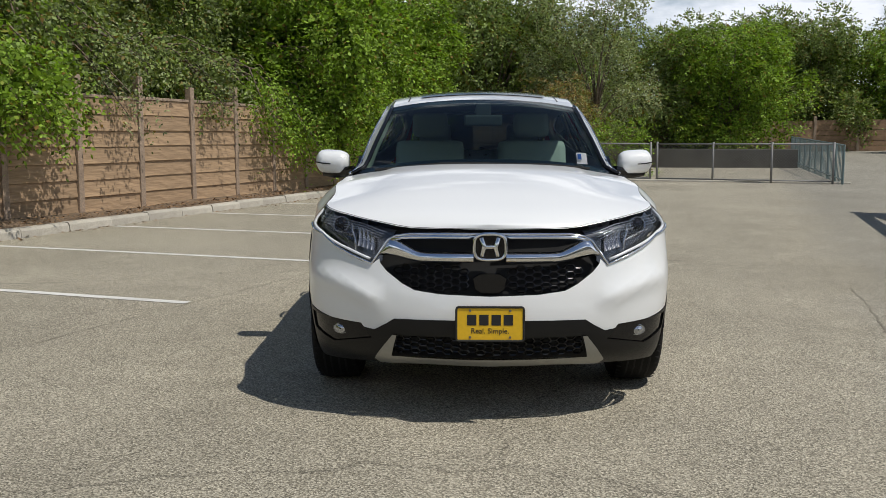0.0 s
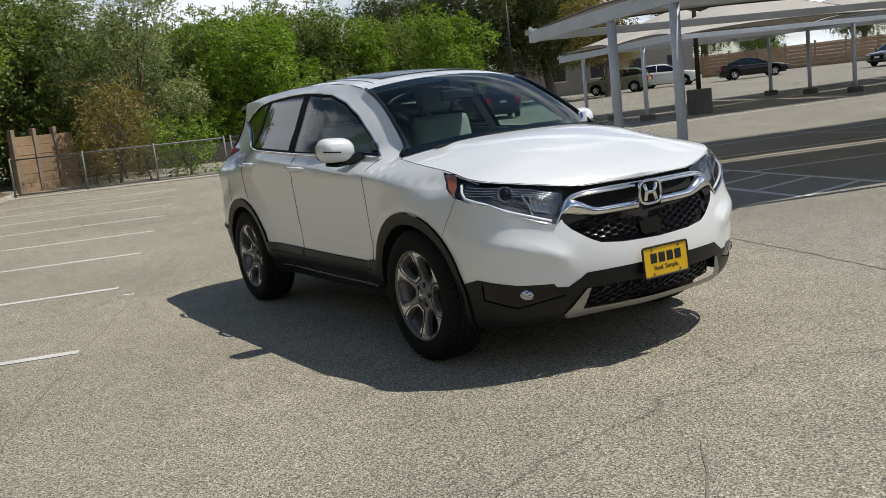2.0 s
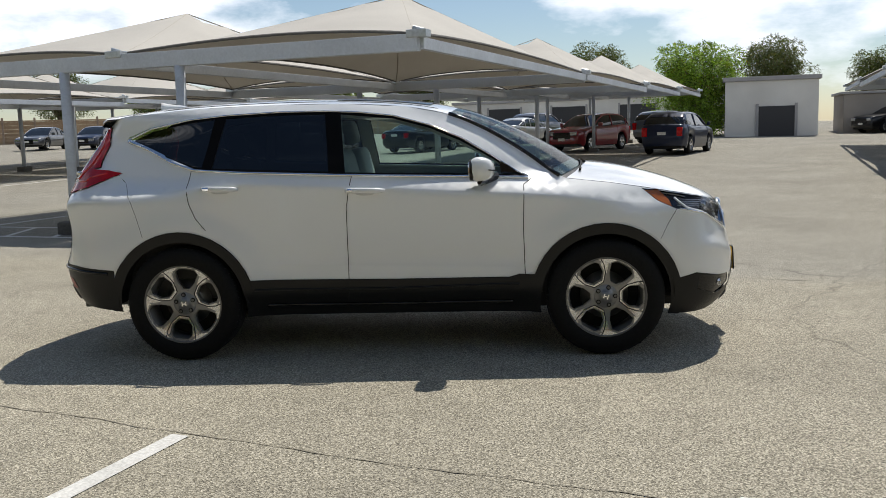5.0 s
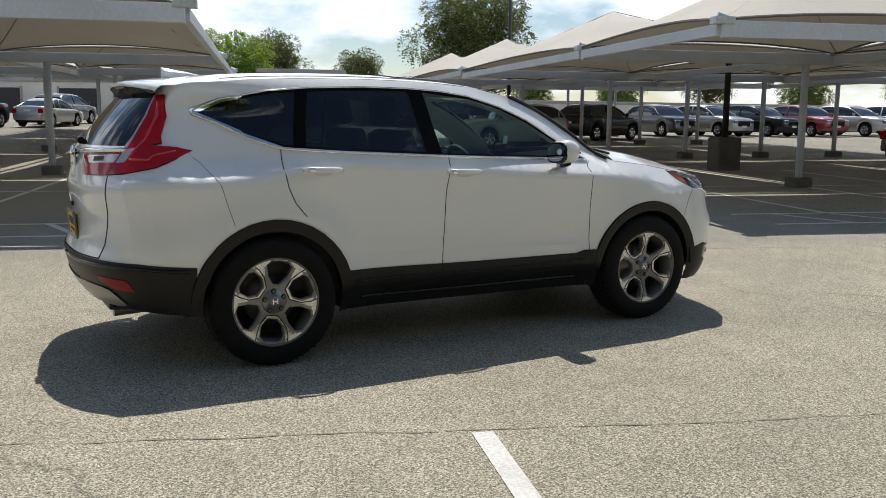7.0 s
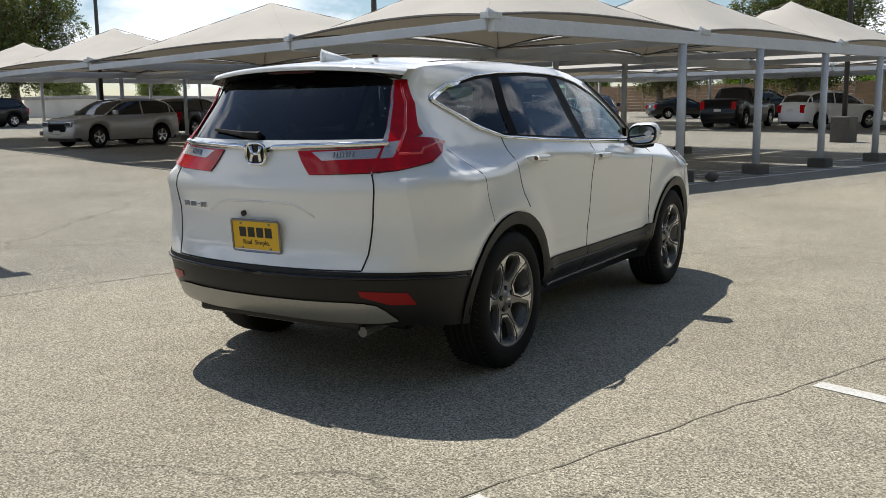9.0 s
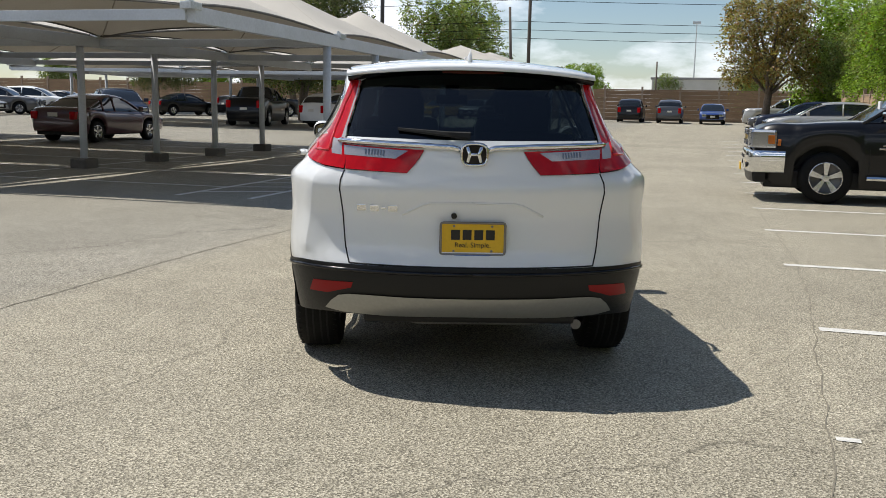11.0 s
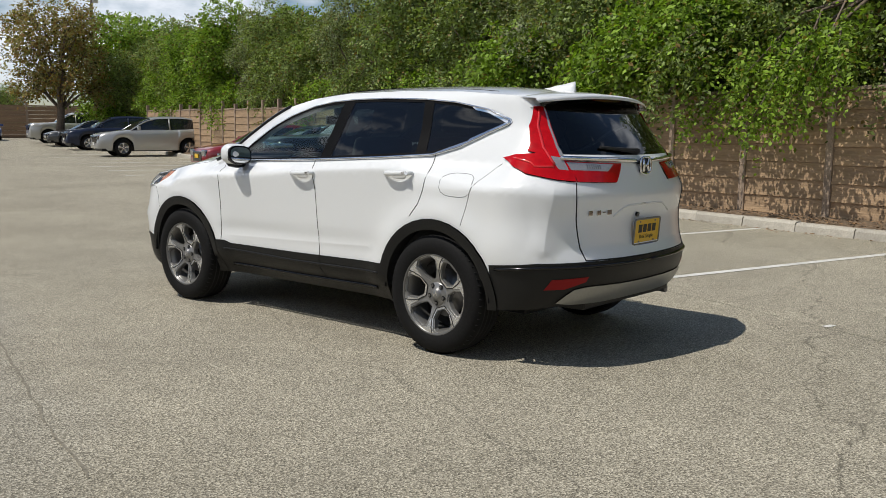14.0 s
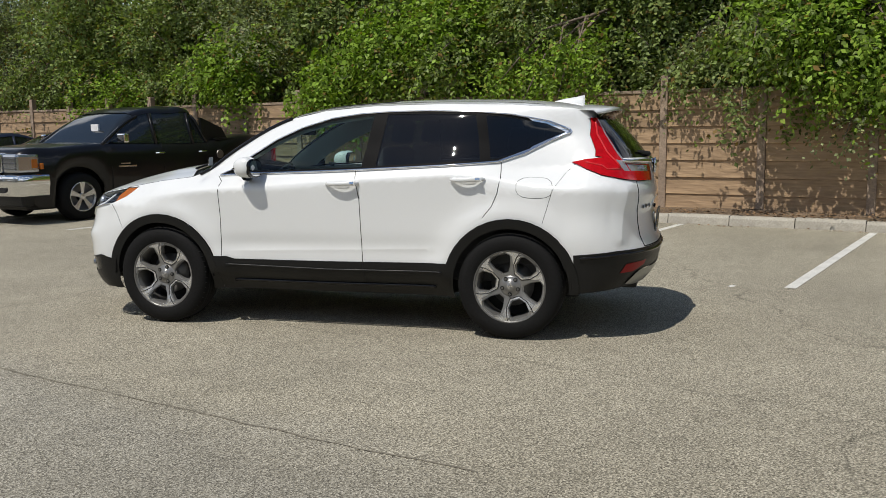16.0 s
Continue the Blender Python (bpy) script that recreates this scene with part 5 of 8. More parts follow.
# mirrors, handles, wipers
for s in (1, -1):
    bm = bmesh.new()
    rows = []
    for i in range(13):
        t = i / 12
        x = .845 + .205 * t
        f = (1 - (2 * t - 1) ** 4 * .35) * (1 if t < .9 else 1 - (t - .9) * 3.0)
        hh, dd = .076 * f, .098 * f
        cy, cz = -.575 + .02 * t, 1.168 + .010 * t
        rows.append([(s * x, cy + dd * (math.cos(a) * .95 if math.cos(a) < 0 else math.cos(a) * .62), cz + hh * math.copysign(abs(math.sin(a)) ** .8, math.sin(a))) for a in [2 * math.pi * k / 18 for k in range(18)]])
    add_grid(bm, rows, close_u=True)
    bm.faces.new([v for v in list(bm.verts)[:18]]), bm.faces.new([v for v in list(bm.verts)[-18:]])
    bmesh.ops.recalc_face_normals(bm, faces=bm.faces[:])
    mirror = part("door_mirror", bm, PAINT_WHITE, car, "white door mirror on a black foot", smooth=True)
    bm = bmesh.new()
    prism(bm, rounded([(s * .850, 1.098), (s * 1.044, 1.106), (s * 1.048, 1.238), (s * .853, 1.230)], 2), -.535, -.508, "xz")
    part("mirror_bezel", bm, GLOSS_BLACK, mirror)
    bm = bmesh.new()
    prism(bm, rounded([(s * .862, 1.110), (s * 1.033, 1.117), (s * 1.037, 1.227), (s * .865, 1.219)], 2), -.510, -.503, "xz")
    part("mirror_face", bm, MIRROR_FACE, mirror)
    bm = bmesh.new()
    add_tube(bm, [(s * .80, -.66, 1.118), (s * .88, -.60, 1.108), (s * .94, -.58, 1.100), (s * 1.01, -.57, 1.104)], [.026, .024, .022, .014], 8, flat=1.6)
    prism(bm, [(-.84, 1.112), (-.70, 1.118), (-.69, 1.21), (-.74, 1.19)], s * (half_width(-.75, 1.15) - .02), s * (half_width(-.75, 1.15) + .008), "yz")
    part("mirror_foot", bm, GLOSS_BLACK, mirror)
    bm = bmesh.new()
    add_tube(bm, [(s * .95, -.668, 1.162), (s * 1.00, -.662, 1.166), (s * 1.045, -.625, 1.172)], .004, 5)
    part("mirror_lamp", bm, LAMP_BLACK, mirror)
    for y0, y1, z, door in ((.02, .265, 1.058, doors_f), (.93, 1.165, 1.088, doors_r)):
        bm = bmesh.new()
        pts = []
        for i in range(9):
            t = i / 8
            y = y0 + (y1 - y0) * t
            bulge = .036 * math.sin(math.pi * min(max((t - .02) / .96, 0), 1)) ** .5
            pts.append((s * (half_width(y, z) + .004 + bulge), y, z + .006 * t))
        add_tube(bm, pts, [.010, .016, .017, .017, .017, .017, .017, .016, .010], 8, flat=.6, side=(0, 0, 1))
        handle = part("door_handle", bm, PAINT_WHITE, door[0] if s > 0 else door[1], smooth=True)
        bm = bmesh.new()
        ym = (y0 + y1) / 2
        prism(bm, rounded([(ym - .06, z - .028), (ym + .055, z - .028), (ym + .065, z + .012), (ym - .07, z + .012)], 2), s * (half_width(ym, z - .02) - .002), s * (half_width(ym, z - .02) + .0025), "yz")
        # the cup's shade is put into a darker copy of the white paint
        part("handle_cup", bm, material("shaded_white", (0.55, 0.56, 0.56), 0.35), handle)
        bm = bmesh.new()
        add_tube(bm, [(s * (half_width(y0, z) + .03), y1 - .055, z + .005), (s * (half_width(y0, z) + .036), y1 - .02, z + .006)], .0135, 6, flat=.9)
        part("handle_cap", bm, CHROME, handle)
bm = bmesh.new()
add_tube(bm, [(-.62, -1.20, 1.142), (-.25, -1.245, 1.178), (.02, -1.25, 1.180)], .009, 5)
part("wiper", bm, SEAM, car, "black windscreen wiper")
bm = bmesh.new()
add_tube(bm, [(.02, -1.26, 1.178), (.35, -1.235, 1.172), (.58, -1.20, 1.152)], .009, 5)
part("wiper", bm, SEAM, car, "black windscreen wiper")
bm = bmesh.new()
add_grid(bm, [[(x, y, z - .008) for x, y, z in top_row(-1.06, top_z(-1.06), .20, .058)], [(x, y, z - .012) for x, y, z in top_row(-1.10, top_z(-1.10), .20, .070)], [(x * .98, y - .04, z - .03) for x, y, z in top_row(-1.12, top_z(-1.12), .20, .070)]])
part("cowl", bm, CLADDING, car, smooth=True)
bm = bmesh.new()
add_tube(bm, [(.02, 2.185, 1.235), (.12, 2.19, 1.243), (.36, 2.135, 1.262)], [.022, .014, .008], 6)
part("rear_wiper", bm, SEAM, tailgate, "black rear wiper")

# plates
def letters(body, size, mat, parent, m, depth=0.001):
    c = bpy.data.curves.new("lettering", "FONT")
    c.body, c.size, c.extrude, c.align_x, c.align_y = body, size, depth, "CENTER", "CENTER"
    o = bpy.data.objects.new("lettering", c)
    scene.collection.objects.link(o)
    bpy.context.view_layer.update()
    me = bpy.data.meshes.new_from_object(o.evaluated_get(bpy.context.evaluated_depsgraph_get()))
    bpy.data.objects.remove(o)
    me.materials.clear()
    me.materials.append(mat)
    t = new("lettering", me)
    t.parent = parent
    t.matrix_basis = m
    return t


def plate(parent, m, frame_mat, foot):
    edge = [(sx * (.152 - .010 + .010 * math.cos(a)), sy * (.076 - .010 + .010 * math.sin(a))) for sx, sy, aa in ((1, 1, (0, .8, 1.57)), (-1, 1, (1.57, .8, 0)), (-1, -1, (0, .8, 1.57)), (1, -1, (1.57, .8, 0))) for a in aa]
    bm = bmesh.new()
    prism(bm, edge, -.003, .003, "xy")
    p = part("number_plate", bm, PLATE_YELLOW, parent, "yellow dealer plate with dark lettering")
    p.matrix_basis = m
    bm = bmesh.new()
    add_tube(bm, [(a, b, .003) for a, b in edge], .0055 if not foot else .0065, 6, closed=True)
    part("plate_frame", bm, frame_mat, p)
    for i in range(4):                    # the dealer's name as four plain blocks
        bm = bmesh.new()
        x = -.0825 + .055 * i
        prism(bm, [(x - .021, -.006), (x + .021, -.006), (x + .021, .042), (x - .021, .042)], .003, .0045, "xy")
        part("print_block", bm, INK, p)
    letters("Real. Simple.", .034, INK, p, pose(0, -.032, .0035))
    for x in (-.09, .09):
        for y in (-.060, .060):
            bm = bmesh.new()
            add_rod(bm, (x, y, .002), (x, y, .006), .006, seg=8)
            part("screw", bm, BRAKE, p)
    if foot:
        bm = bmesh.new()
        add_box(bm, (-.15, -.088, .003), (.15, -.066, .0065), .002)
        part("frame_foot", bm, WHITE_PLAIN, p)
        bm = bmesh.new()
        add_box(bm, (-.085, -.082, .0066), (.085, -.072, .0075))
        part("print_bar", bm, BLUE_PRINT, p)
    return p


plate(car, pose(0, -2.284, .488, 86, 0, 0), INK, False)
plate(tailgate, pose(0, 2.256, .758, 90 + 5, 0, 180), BRAKE, True)
bm = bmesh.new()
add_box(bm, (-.13, 2.20, .70), (.13, 2.243, .82), .012)
part("plate_recess", bm, PAINT_WHITE, tailgate)
# model lettering as plain raised bars
for i, w in enumerate((.050, .050, .022, .054)):
    bm = bmesh.new()
    x = .530 - (0, .062, .106, .150)[i]
    y = skin(*tail(x, .893)).y
    if i == 2:
        add_box(bm, (x - w / 2, y, .889), (x + w / 2, y + .006, .896), .001)
    else:
        add_box(bm, (x - w * .42, y, .877), (x + w * .42, y + .007, .905), .002)
    part("badge_bar", bm, CHROME, tailgate)
bm = bmesh.new()
add_rod(bm, (.09, 2.228, .865), (.09, 2.248, .862), .014, seg=12)
part("camera_lens", bm, GLOSS_BLACK, tailgate)

# wheels
def wheel_face():
    """The cast face: a dished disc with six angular openings, bright along one flank of each."""
    pts, edges, holes = [], [], []

    def loop(poly):
        b = len(pts)
        pts.extend(poly)
        edges.extend((b + i, b + (i + 1) % len(poly)) for i in range(len(poly)))
    rim = [(.222 * math.cos(2 * math.pi * i / 72), .222 * math.sin(2 * math.pi * i / 72)) for i in range(72)]
    hub_ring = [(.066 * math.cos(2 * math.pi * i / 30), .066 * math.sin(2 * math.pi * i / 30)) for i in range(30)]
    loop(rim), loop(hub_ring)
    inner, channel = [], []
    for k in range(6):
        a = math.pi / 3 * k + .30
        ca, sa = math.cos(a), math.sin(a)

        def turn(poly):
            return [(r * ca - t * sa, r * sa + t * ca) for r, t in poly]
        if k % 2 == 0:
            shape = [(.096, -.026), (.096, .026), (.130, .056), (.184, .062), (.208, .040), (.208, -.040), (.184, -.062), (.130, -.056)]
        else:
            shape = [(.086, -.018), (.086, .018), (.128, .050), (.182, .068), (.207, .044), (.211, 0), (.207, -.044), (.182, -.068), (.128, -.050)]

        def grown(by):
            return dense(turn([(.155 + (r - .155) * (1 + by * 1.05), t * (1 + by)) for r, t in shape]), .010)
        holes.append(dense(turn(shape), .010))
        channel.append(grown(.11))
        inner.append(grown(.30))
        loop(holes[-1]), loop(channel[-1]), loop(inner[-1])
    vs, _, fs, *_ = delaunay_2d_cdt([Vector(p) for p in pts], edges, [], 0, 1e-6)

    def out(x, y):
        r = math.hypot(x, y)
        return .070 + .034 * smooth01(.05, .22, r)
    sets = ([], [])
    for f in fs:
        cx, cy = sum(vs[i][0] for i in f) / 3, sum(vs[i][1] for i in f) / 3
        r = math.hypot(cx, cy)
        if r > .222 or r < .02 or any(inside((cx, cy), h) for h in holes):
            continue
        ring_k = next((k for k, h in enumerate(inner) if inside((cx, cy), h)), None)
        turn_by = ((math.atan2(cy, cx) - .30) / (math.pi / 3)) % 2      # 0 and 2: middle of an outlined opening
        off = min(turn_by, 2 - turn_by)
        groove = ring_k is not None and inside((cx, cy), channel[ring_k])
        if ring_k is not None and ring_k % 2 == 0:
            lit = not groove and r < .200
        elif ring_k is not None:
            lit = not groove and r > .196
        else:
            lit = r > .140 and off < .70
        sets[1 if lit else 0].append((f, groove))
    made = []
    for nm, fset, mat in (("spoke_face", sets[0], SPOKE_GREY), ("machined_face", sets[1], MACHINED)):
        bm = bmesh.new()
        keep = {}
        for f, deep in fset:
            vv = []
            for i in f:
                key = (i, deep)
                if key not in keep:
                    x, y = vs[i]
                    keep[key] = bm.verts.new((out(x, y) - (.006 if deep else 0) + (.002 if nm == "machined_face" else 0), x * 1.09, y * 1.09))
                vv.append(keep[key])
            bm.faces.new(vv)
        ext = bmesh.ops.extrude_edge_only(bm, edges=[e for e in bm.edges if e.is_boundary])
        bmesh.ops.translate(bm, verts=[g for g in ext["geom"] if isinstance(g, bmesh.types.BMVert)], vec=(-.030 if nm == "spoke_face" else -.006, 0, 0))
        bmesh.ops.recalc_face_normals(bm, faces=bm.faces[:])
        me = bpy.data.meshes.new(nm)
        bm.to_mesh(me)
        bm.free()
        me.materials.append(mat)
        made.append(me)
    bm = bmesh.new()
    for k in (0, 2, 4):                             # dark grooves that frame every second opening
        a = math.pi / 3 * k + .30
        ca, sa = math.cos(a), math.sin(a)
        line = [(.206, .085), (.170, .083), (.122, .068), (.076, .030), (.076, -.030), (.122, -.068), (.170, -.083), (.206, -.085)]
        pts = dense([(r * ca - t * sa, r * sa + t * ca) for r, t in line], .012, False)
        add_tube(bm, [(out(x, y) + .0015, x * 1.09, y * 1.09) for x, y in pts], .0034, 5)
    me = bpy.data.meshes.new("spoke_groove")
    bm.to_mesh(me)
    bm.free()
    me.materials.append(SEAM)
    return made + [me]


WHEEL_FACE = wheel_face()


def car_wheel(at, parent, mirror_side):
    w = new("wheel")
    w.parent = parent
    w.matrix_basis = at
    bm = bmesh.new()
    add_lathe(bm, [(.240, -.105), (.256, -.118), (.30, -.121), (.335, -.117), (.355, -.100), (.364, -.075), (.366, -.04), (.366, .04), (.364, .075), (.355, .100), (.335, .117), (.30, .121), (.256, .118), (.240, .105)], 56)
    tyre = part("tyre", bm, RUBBER, w, smooth=True)
    bm = bmesh.new()
    for o in (-.055, -.02, .02, .055):
        add_lathe(bm, [(.3655, o - .005), (.3672, o - .004), (.3672, o + .004), (.3655, o + .005)], 56)
    for k in range(56):
        a = 2 * math.pi * k / 56
        for o in (-.088, .088):
            add_rod(bm, (o - .018, .3595 * math.cos(a), .3595 * math.sin(a)), (o + .018, .3580 * math.cos(a + .03), .3580 * math.sin(a + .03)), .003, seg=4)
    part("tread", bm, SEAM, tyre)
    bm = bmesh.new()
    add_lathe(bm, [(.238, -.10), (.222, -.09), (.216, 0), (.222, .085), (.243, .100), (.253, .108), (.249, .114), (.240, .108), (.230, .090)], 56)
    part("rim", bm, ALLOY_DARK, w, smooth=True)
    # a near-black disc stands in for the shade behind the spokes
    bm = bmesh.new()
    add_lathe(bm, [(.225, -.055), (.05, -.06)], 40)
    part("brake_shadow", bm, SEAM, w)
    bm = bmesh.new()
    add_lathe(bm, [(.150, -.020), (.150, -.008), (.08, -.008), (.07, .015)], 40)
    part("brake_disc", bm, BRAKE, w, smooth=True)
    dark, bright, groove = WHEEL_FACE
    o = new("spoke_face", dark)
    o.parent = w
    o = new("machined_face", bright)
    o.parent = w
    tagged(o, "bright machined wheel face")
    o = new("spoke_groove", groove)
    o.parent = w
    bm = bmesh.new()
    add_lathe(bm, [(.0, .092), (.030, .091), (.034, .086), (.036, .080), (.062, .076), (.075, .070), (.078, .03)], 32)
    part("hub", bm, SPOKE_GREY, w, smooth=True)
    bm = bmesh.new()
    for q in (-1, 1):
        add_box(bm, (.0905, q * .012 - .003, -.014), (.0935, q * .012 + .003, .014))
    add_box(bm, (.0905, -.012, -.003), (.0935, .012, .003))
    part("hub_badge", bm, CHROME, w)
    for k in range(5):
        a = 2 * math.pi * k / 5 + math.pi / 2
        bm = bmesh.new()
        add_rod(bm, (.06, .057 * math.cos(a), .057 * math.sin(a)), (.0795, .057 * math.cos(a), .057 * math.sin(a)), .0145, seg=12)
        socket = part("nut_socket", bm, SEAM, w)
        bm = bmesh.new()
        add_rod(bm, (.07, .057 * math.cos(a), .057 * math.sin(a)), (.086, .057 * math.cos(a), .057 * math.sin(a)), .0085, seg=6)
        part("wheel_nut", bm, ALLOY_DARK, socket)
    return w


for s in (1, -1):
    for y in (-1.33, 1.33):
        car_wheel(pose(s * .798, y, .366, (33 if s > 0 else -17) + (0 if y * s > 0 else 22), 0, 0 if s > 0 else 180), car, s)
        bm = bmesh.new()
        rows = []
        for i in range(17):
            a = math.pi * i / 16
            rows.append([(s * .90, y + .42 * math.cos(a), .365 + .42 * math.sin(a)), (s * .55, y + .44 * math.cos(a), .365 + .44 * math.sin(a))])
        add_grid(bm, rows)
        bm.faces.new([bm.verts.new((s * .56, y + .45 * math.cos(math.pi * i / 16), .365 + .45 * math.sin(math.pi * i / 16))) for i in range(17)])
        part("wheel_well", bm, SEAM, car)
bm = bmesh.new()
add_box(bm, (-.52, -1.9, .24), (.52, 1.75, .38), .02)
add_box(bm, (-.52, 1.7, .32), (.52, 2.15, .42), .02)
add_box(bm, (-.72, -.88, .255), (.72, .88, .36), .02)
add_box(bm, (-.42, -2.08, .285), (.42, -1.85, .31), .01)
add_box(bm, (-.58, -1.96, .29), (.58, -1.80, .32), .01)
add_box(bm, (-.50, 1.90, .38), (.50, 2.14, .40), .01)
part("underbody", bm, CLADDING, car)
# unseen solid boxes, added so no sunlight leaks through the nose
bm = bmesh.new()
add_box(bm, (-.60, -1.90, .30), (.60, -1.0, .84), .05)
add_box(bm, (-.64, -1.97, .29), (.64, -1.79, .86), .03)
part("engine_block", bm, SEAM, car)
# another added, unseen box keeps sun from leaking through the rear bumper
bm = bmesh.new()
add_box(bm, (-.62, 1.80, .40), (.62, 2.04, .72), .04)
part("rear_crossmember", bm, SEAM, car)
bm = bmesh.new()
add_tube(bm, [(-.50, 1.5, .33), (-.52, 1.95, .325), (-.53, 2.13, .318)], .026, 10)
add_box(bm, (-.36, 1.72, .29), (.30, 2.08, .36), .04)
part("exhaust", bm, ALLOY_DARK, car)

# cabin
def seat(x, y, parent, driver=False, width=.50, tall=.62):
    root = new("seat")
    root.parent = parent
    bm = bmesh.new()
    add_box(bm, (x - width / 2, y - .26, .58), (x + width / 2, y + .26, .74), .06)
    part("cushion", bm, SEAT_GREY, root, smooth=True)
    bm = bmesh.new()
    add_box(bm, (-width / 2, -.07, 0), (width / 2, .07, tall), .06)
    bmesh.ops.transform(bm, matrix=pose(x, y + .26, .70, -14, 0, 0), verts=bm.verts[:])
    part("backrest", bm, SEAT_GREY, root, smooth=True)
    bm = bmesh.new()
    add_box(bm, (-.13, -.05, tall + .03), (.13, .06, tall + .21), .045)
    bmesh.ops.transform(bm, matrix=pose(x, y + .26, .70, -14, 0, 0), verts=bm.verts[:])
    part("headrest", bm, SEAT_GREY, root, smooth=True)


for x in (-.37, .37):
    seat(x, -.02, car)
seat(-.36, .86, car, width=.56, tall=.55)
seat(.36, .86, car, width=.56, tall=.55)
bm = bmesh.new()
add_box(bm, (-.68, -1.16, .78), (.68, -.66, 1.085), .07)
add_box(bm, (-.11, -.70, .5), (.11, .3, .80), .04)
part("dashboard", bm, INTERIOR_DARK, car, smooth=True)
bm = bmesh.new()
c = Vector((.37, -.60, 1.00))
m = pose(*c, 62, 0, 0)
add_tube(bm, [m @ Vector((.185 * math.cos(a), .185 * math.sin(a), 0)) for a in [2 * math.pi * i / 28 for i in range(28)]], .017, 8, closed=True)
add_tube(bm, [m @ Vector((-.18, 0, 0)), m @ Vector((0, -.02, -.01)), m @ Vector((.18, 0, 0))], .022, 6)
add_tube(bm, [m @ Vector((0, -.18, 0)), m @ Vector((0, 0, -.02)), m @ Vector((0, 0, -.2))], .03, 6)
part("steering_wheel", bm, INTERIOR_DARK, car, smooth=True)
bm = bmesh.new()
add_box(bm, (-.12, -.52, 1.395), (.12, -.49, 1.465), .012)
add_box(bm, (-.05, -.50, 1.45), (.05, -.40, 1.54), .01)
part("inner_mirror", bm, INTERIOR_DARK, car)
bm = bmesh.new()
add_box(bm, (-.78, -1.1, .38), (.78, 1.70, .56), .02)
add_box(bm, (-.60, 1.68, .40), (.60, 2.0, .56), .02)
for s in (1, -1):
    add_box(bm, (s * .76 - .03, -1.0, .5), (s * .76 + .03, 1.6, 1.06), .02)
add_box(bm, (-.72, 1.25, .5), (.72, 2.0, .98), .03)
part("cabin_floor", bm, INTERIOR_DARK, car)
bm = bmesh.new()
prism(bm, [(.525, 1.175), (.585, 1.172), (.575, 1.235), (.517, 1.238)], -1.09, -1.088, "xz")
st = part("windscreen_sticker", bm, WHITE_PLAIN, car, "small white and blue windscreen sticker")
bm = bmesh.new()
prism(bm, [(.53, 1.20), (.55, 1.199), (.545, 1.23), (.525, 1.231)], -1.094, -1.092, "xz")
part("sticker_print", bm, BLUE_PRINT, st)

# ---- trees ----
def quad_mesh(name, quads):
    """A mesh of loose quads from an (n, 4, 3) array."""
    n = len(quads)
    me = bpy.data.meshes.new(name)
    me.vertices.add(n * 4)
    me.vertices.foreach_set("co", np.ascontiguousarray(quads, dtype=np.float32).ravel())
    me.loops.add(n * 4)
    me.loops.foreach_set("vertex_index", np.arange(n * 4, dtype=np.int32))
    me.polygons.add(n)
    me.polygons.foreach_set("loop_start", np.arange(0, n * 4, 4, dtype=np.int32))
    me.update(calc_edges=True)
    return me


def leaf_sprays(rng, spots, outward, leaflets=7, stem=0.36, leaf=0.085, droop=0.5):
    """Drooping stems with paired leaflets, one at each spot."""
    n = len(spots)
    d = outward + rng.normal(0, 0.55, (n, 3))
    d[:, 2] -= droop * rng.random(n)
    d /= np.linalg.norm(d, axis=1)[:, None] + 1e-9
    side_v = np.cross(d, rng.normal(0, 1, (n, 3)) * [0.35, 0.35, 1.0] + [0, 0, 0.6])
    side_v /= np.linalg.norm(side_v, axis=1)[:, None] + 1e-9
    up = np.cross(side_v, d)
    out = []
    ln = stem * rng.uniform(0.65, 1.25, n)
    for k in range(leaflets):
        t = (k // 2 + 1) / (leaflets // 2 + 1)
        s = 1 if k % 2 else -1
        p = spots + d * (ln * t)[:, None] - np.array([0, 0, 1.0]) * (ln * 0.35 * t * t)[:, None]
        sz = leaf * rng.uniform(0.7, 1.25, n)
        ax = side_v * s * 0.85 + d * 0.5 + rng.normal(0, 0.22, (n, 3))
        if k == leaflets - 1:
            ax = d + rng.normal(0, 0.2, (n, 3))
        ax[:, 2] -= 0.25
        ax /= np.linalg.norm(ax, axis=1)[:, None]
        w = np.cross(ax, up + rng.normal(0, 0.35, (n, 3)))
        w /= np.linalg.norm(w, axis=1)[:, None] + 1e-9
        tip, mid = p + ax * sz[:, None], p + ax * (sz * 0.45)[:, None]
        out.append(np.stack([p, mid + w * (sz * 0.31)[:, None], tip, mid - w * (sz * 0.31)[:, None]], axis=1))
    return np.concatenate(out)


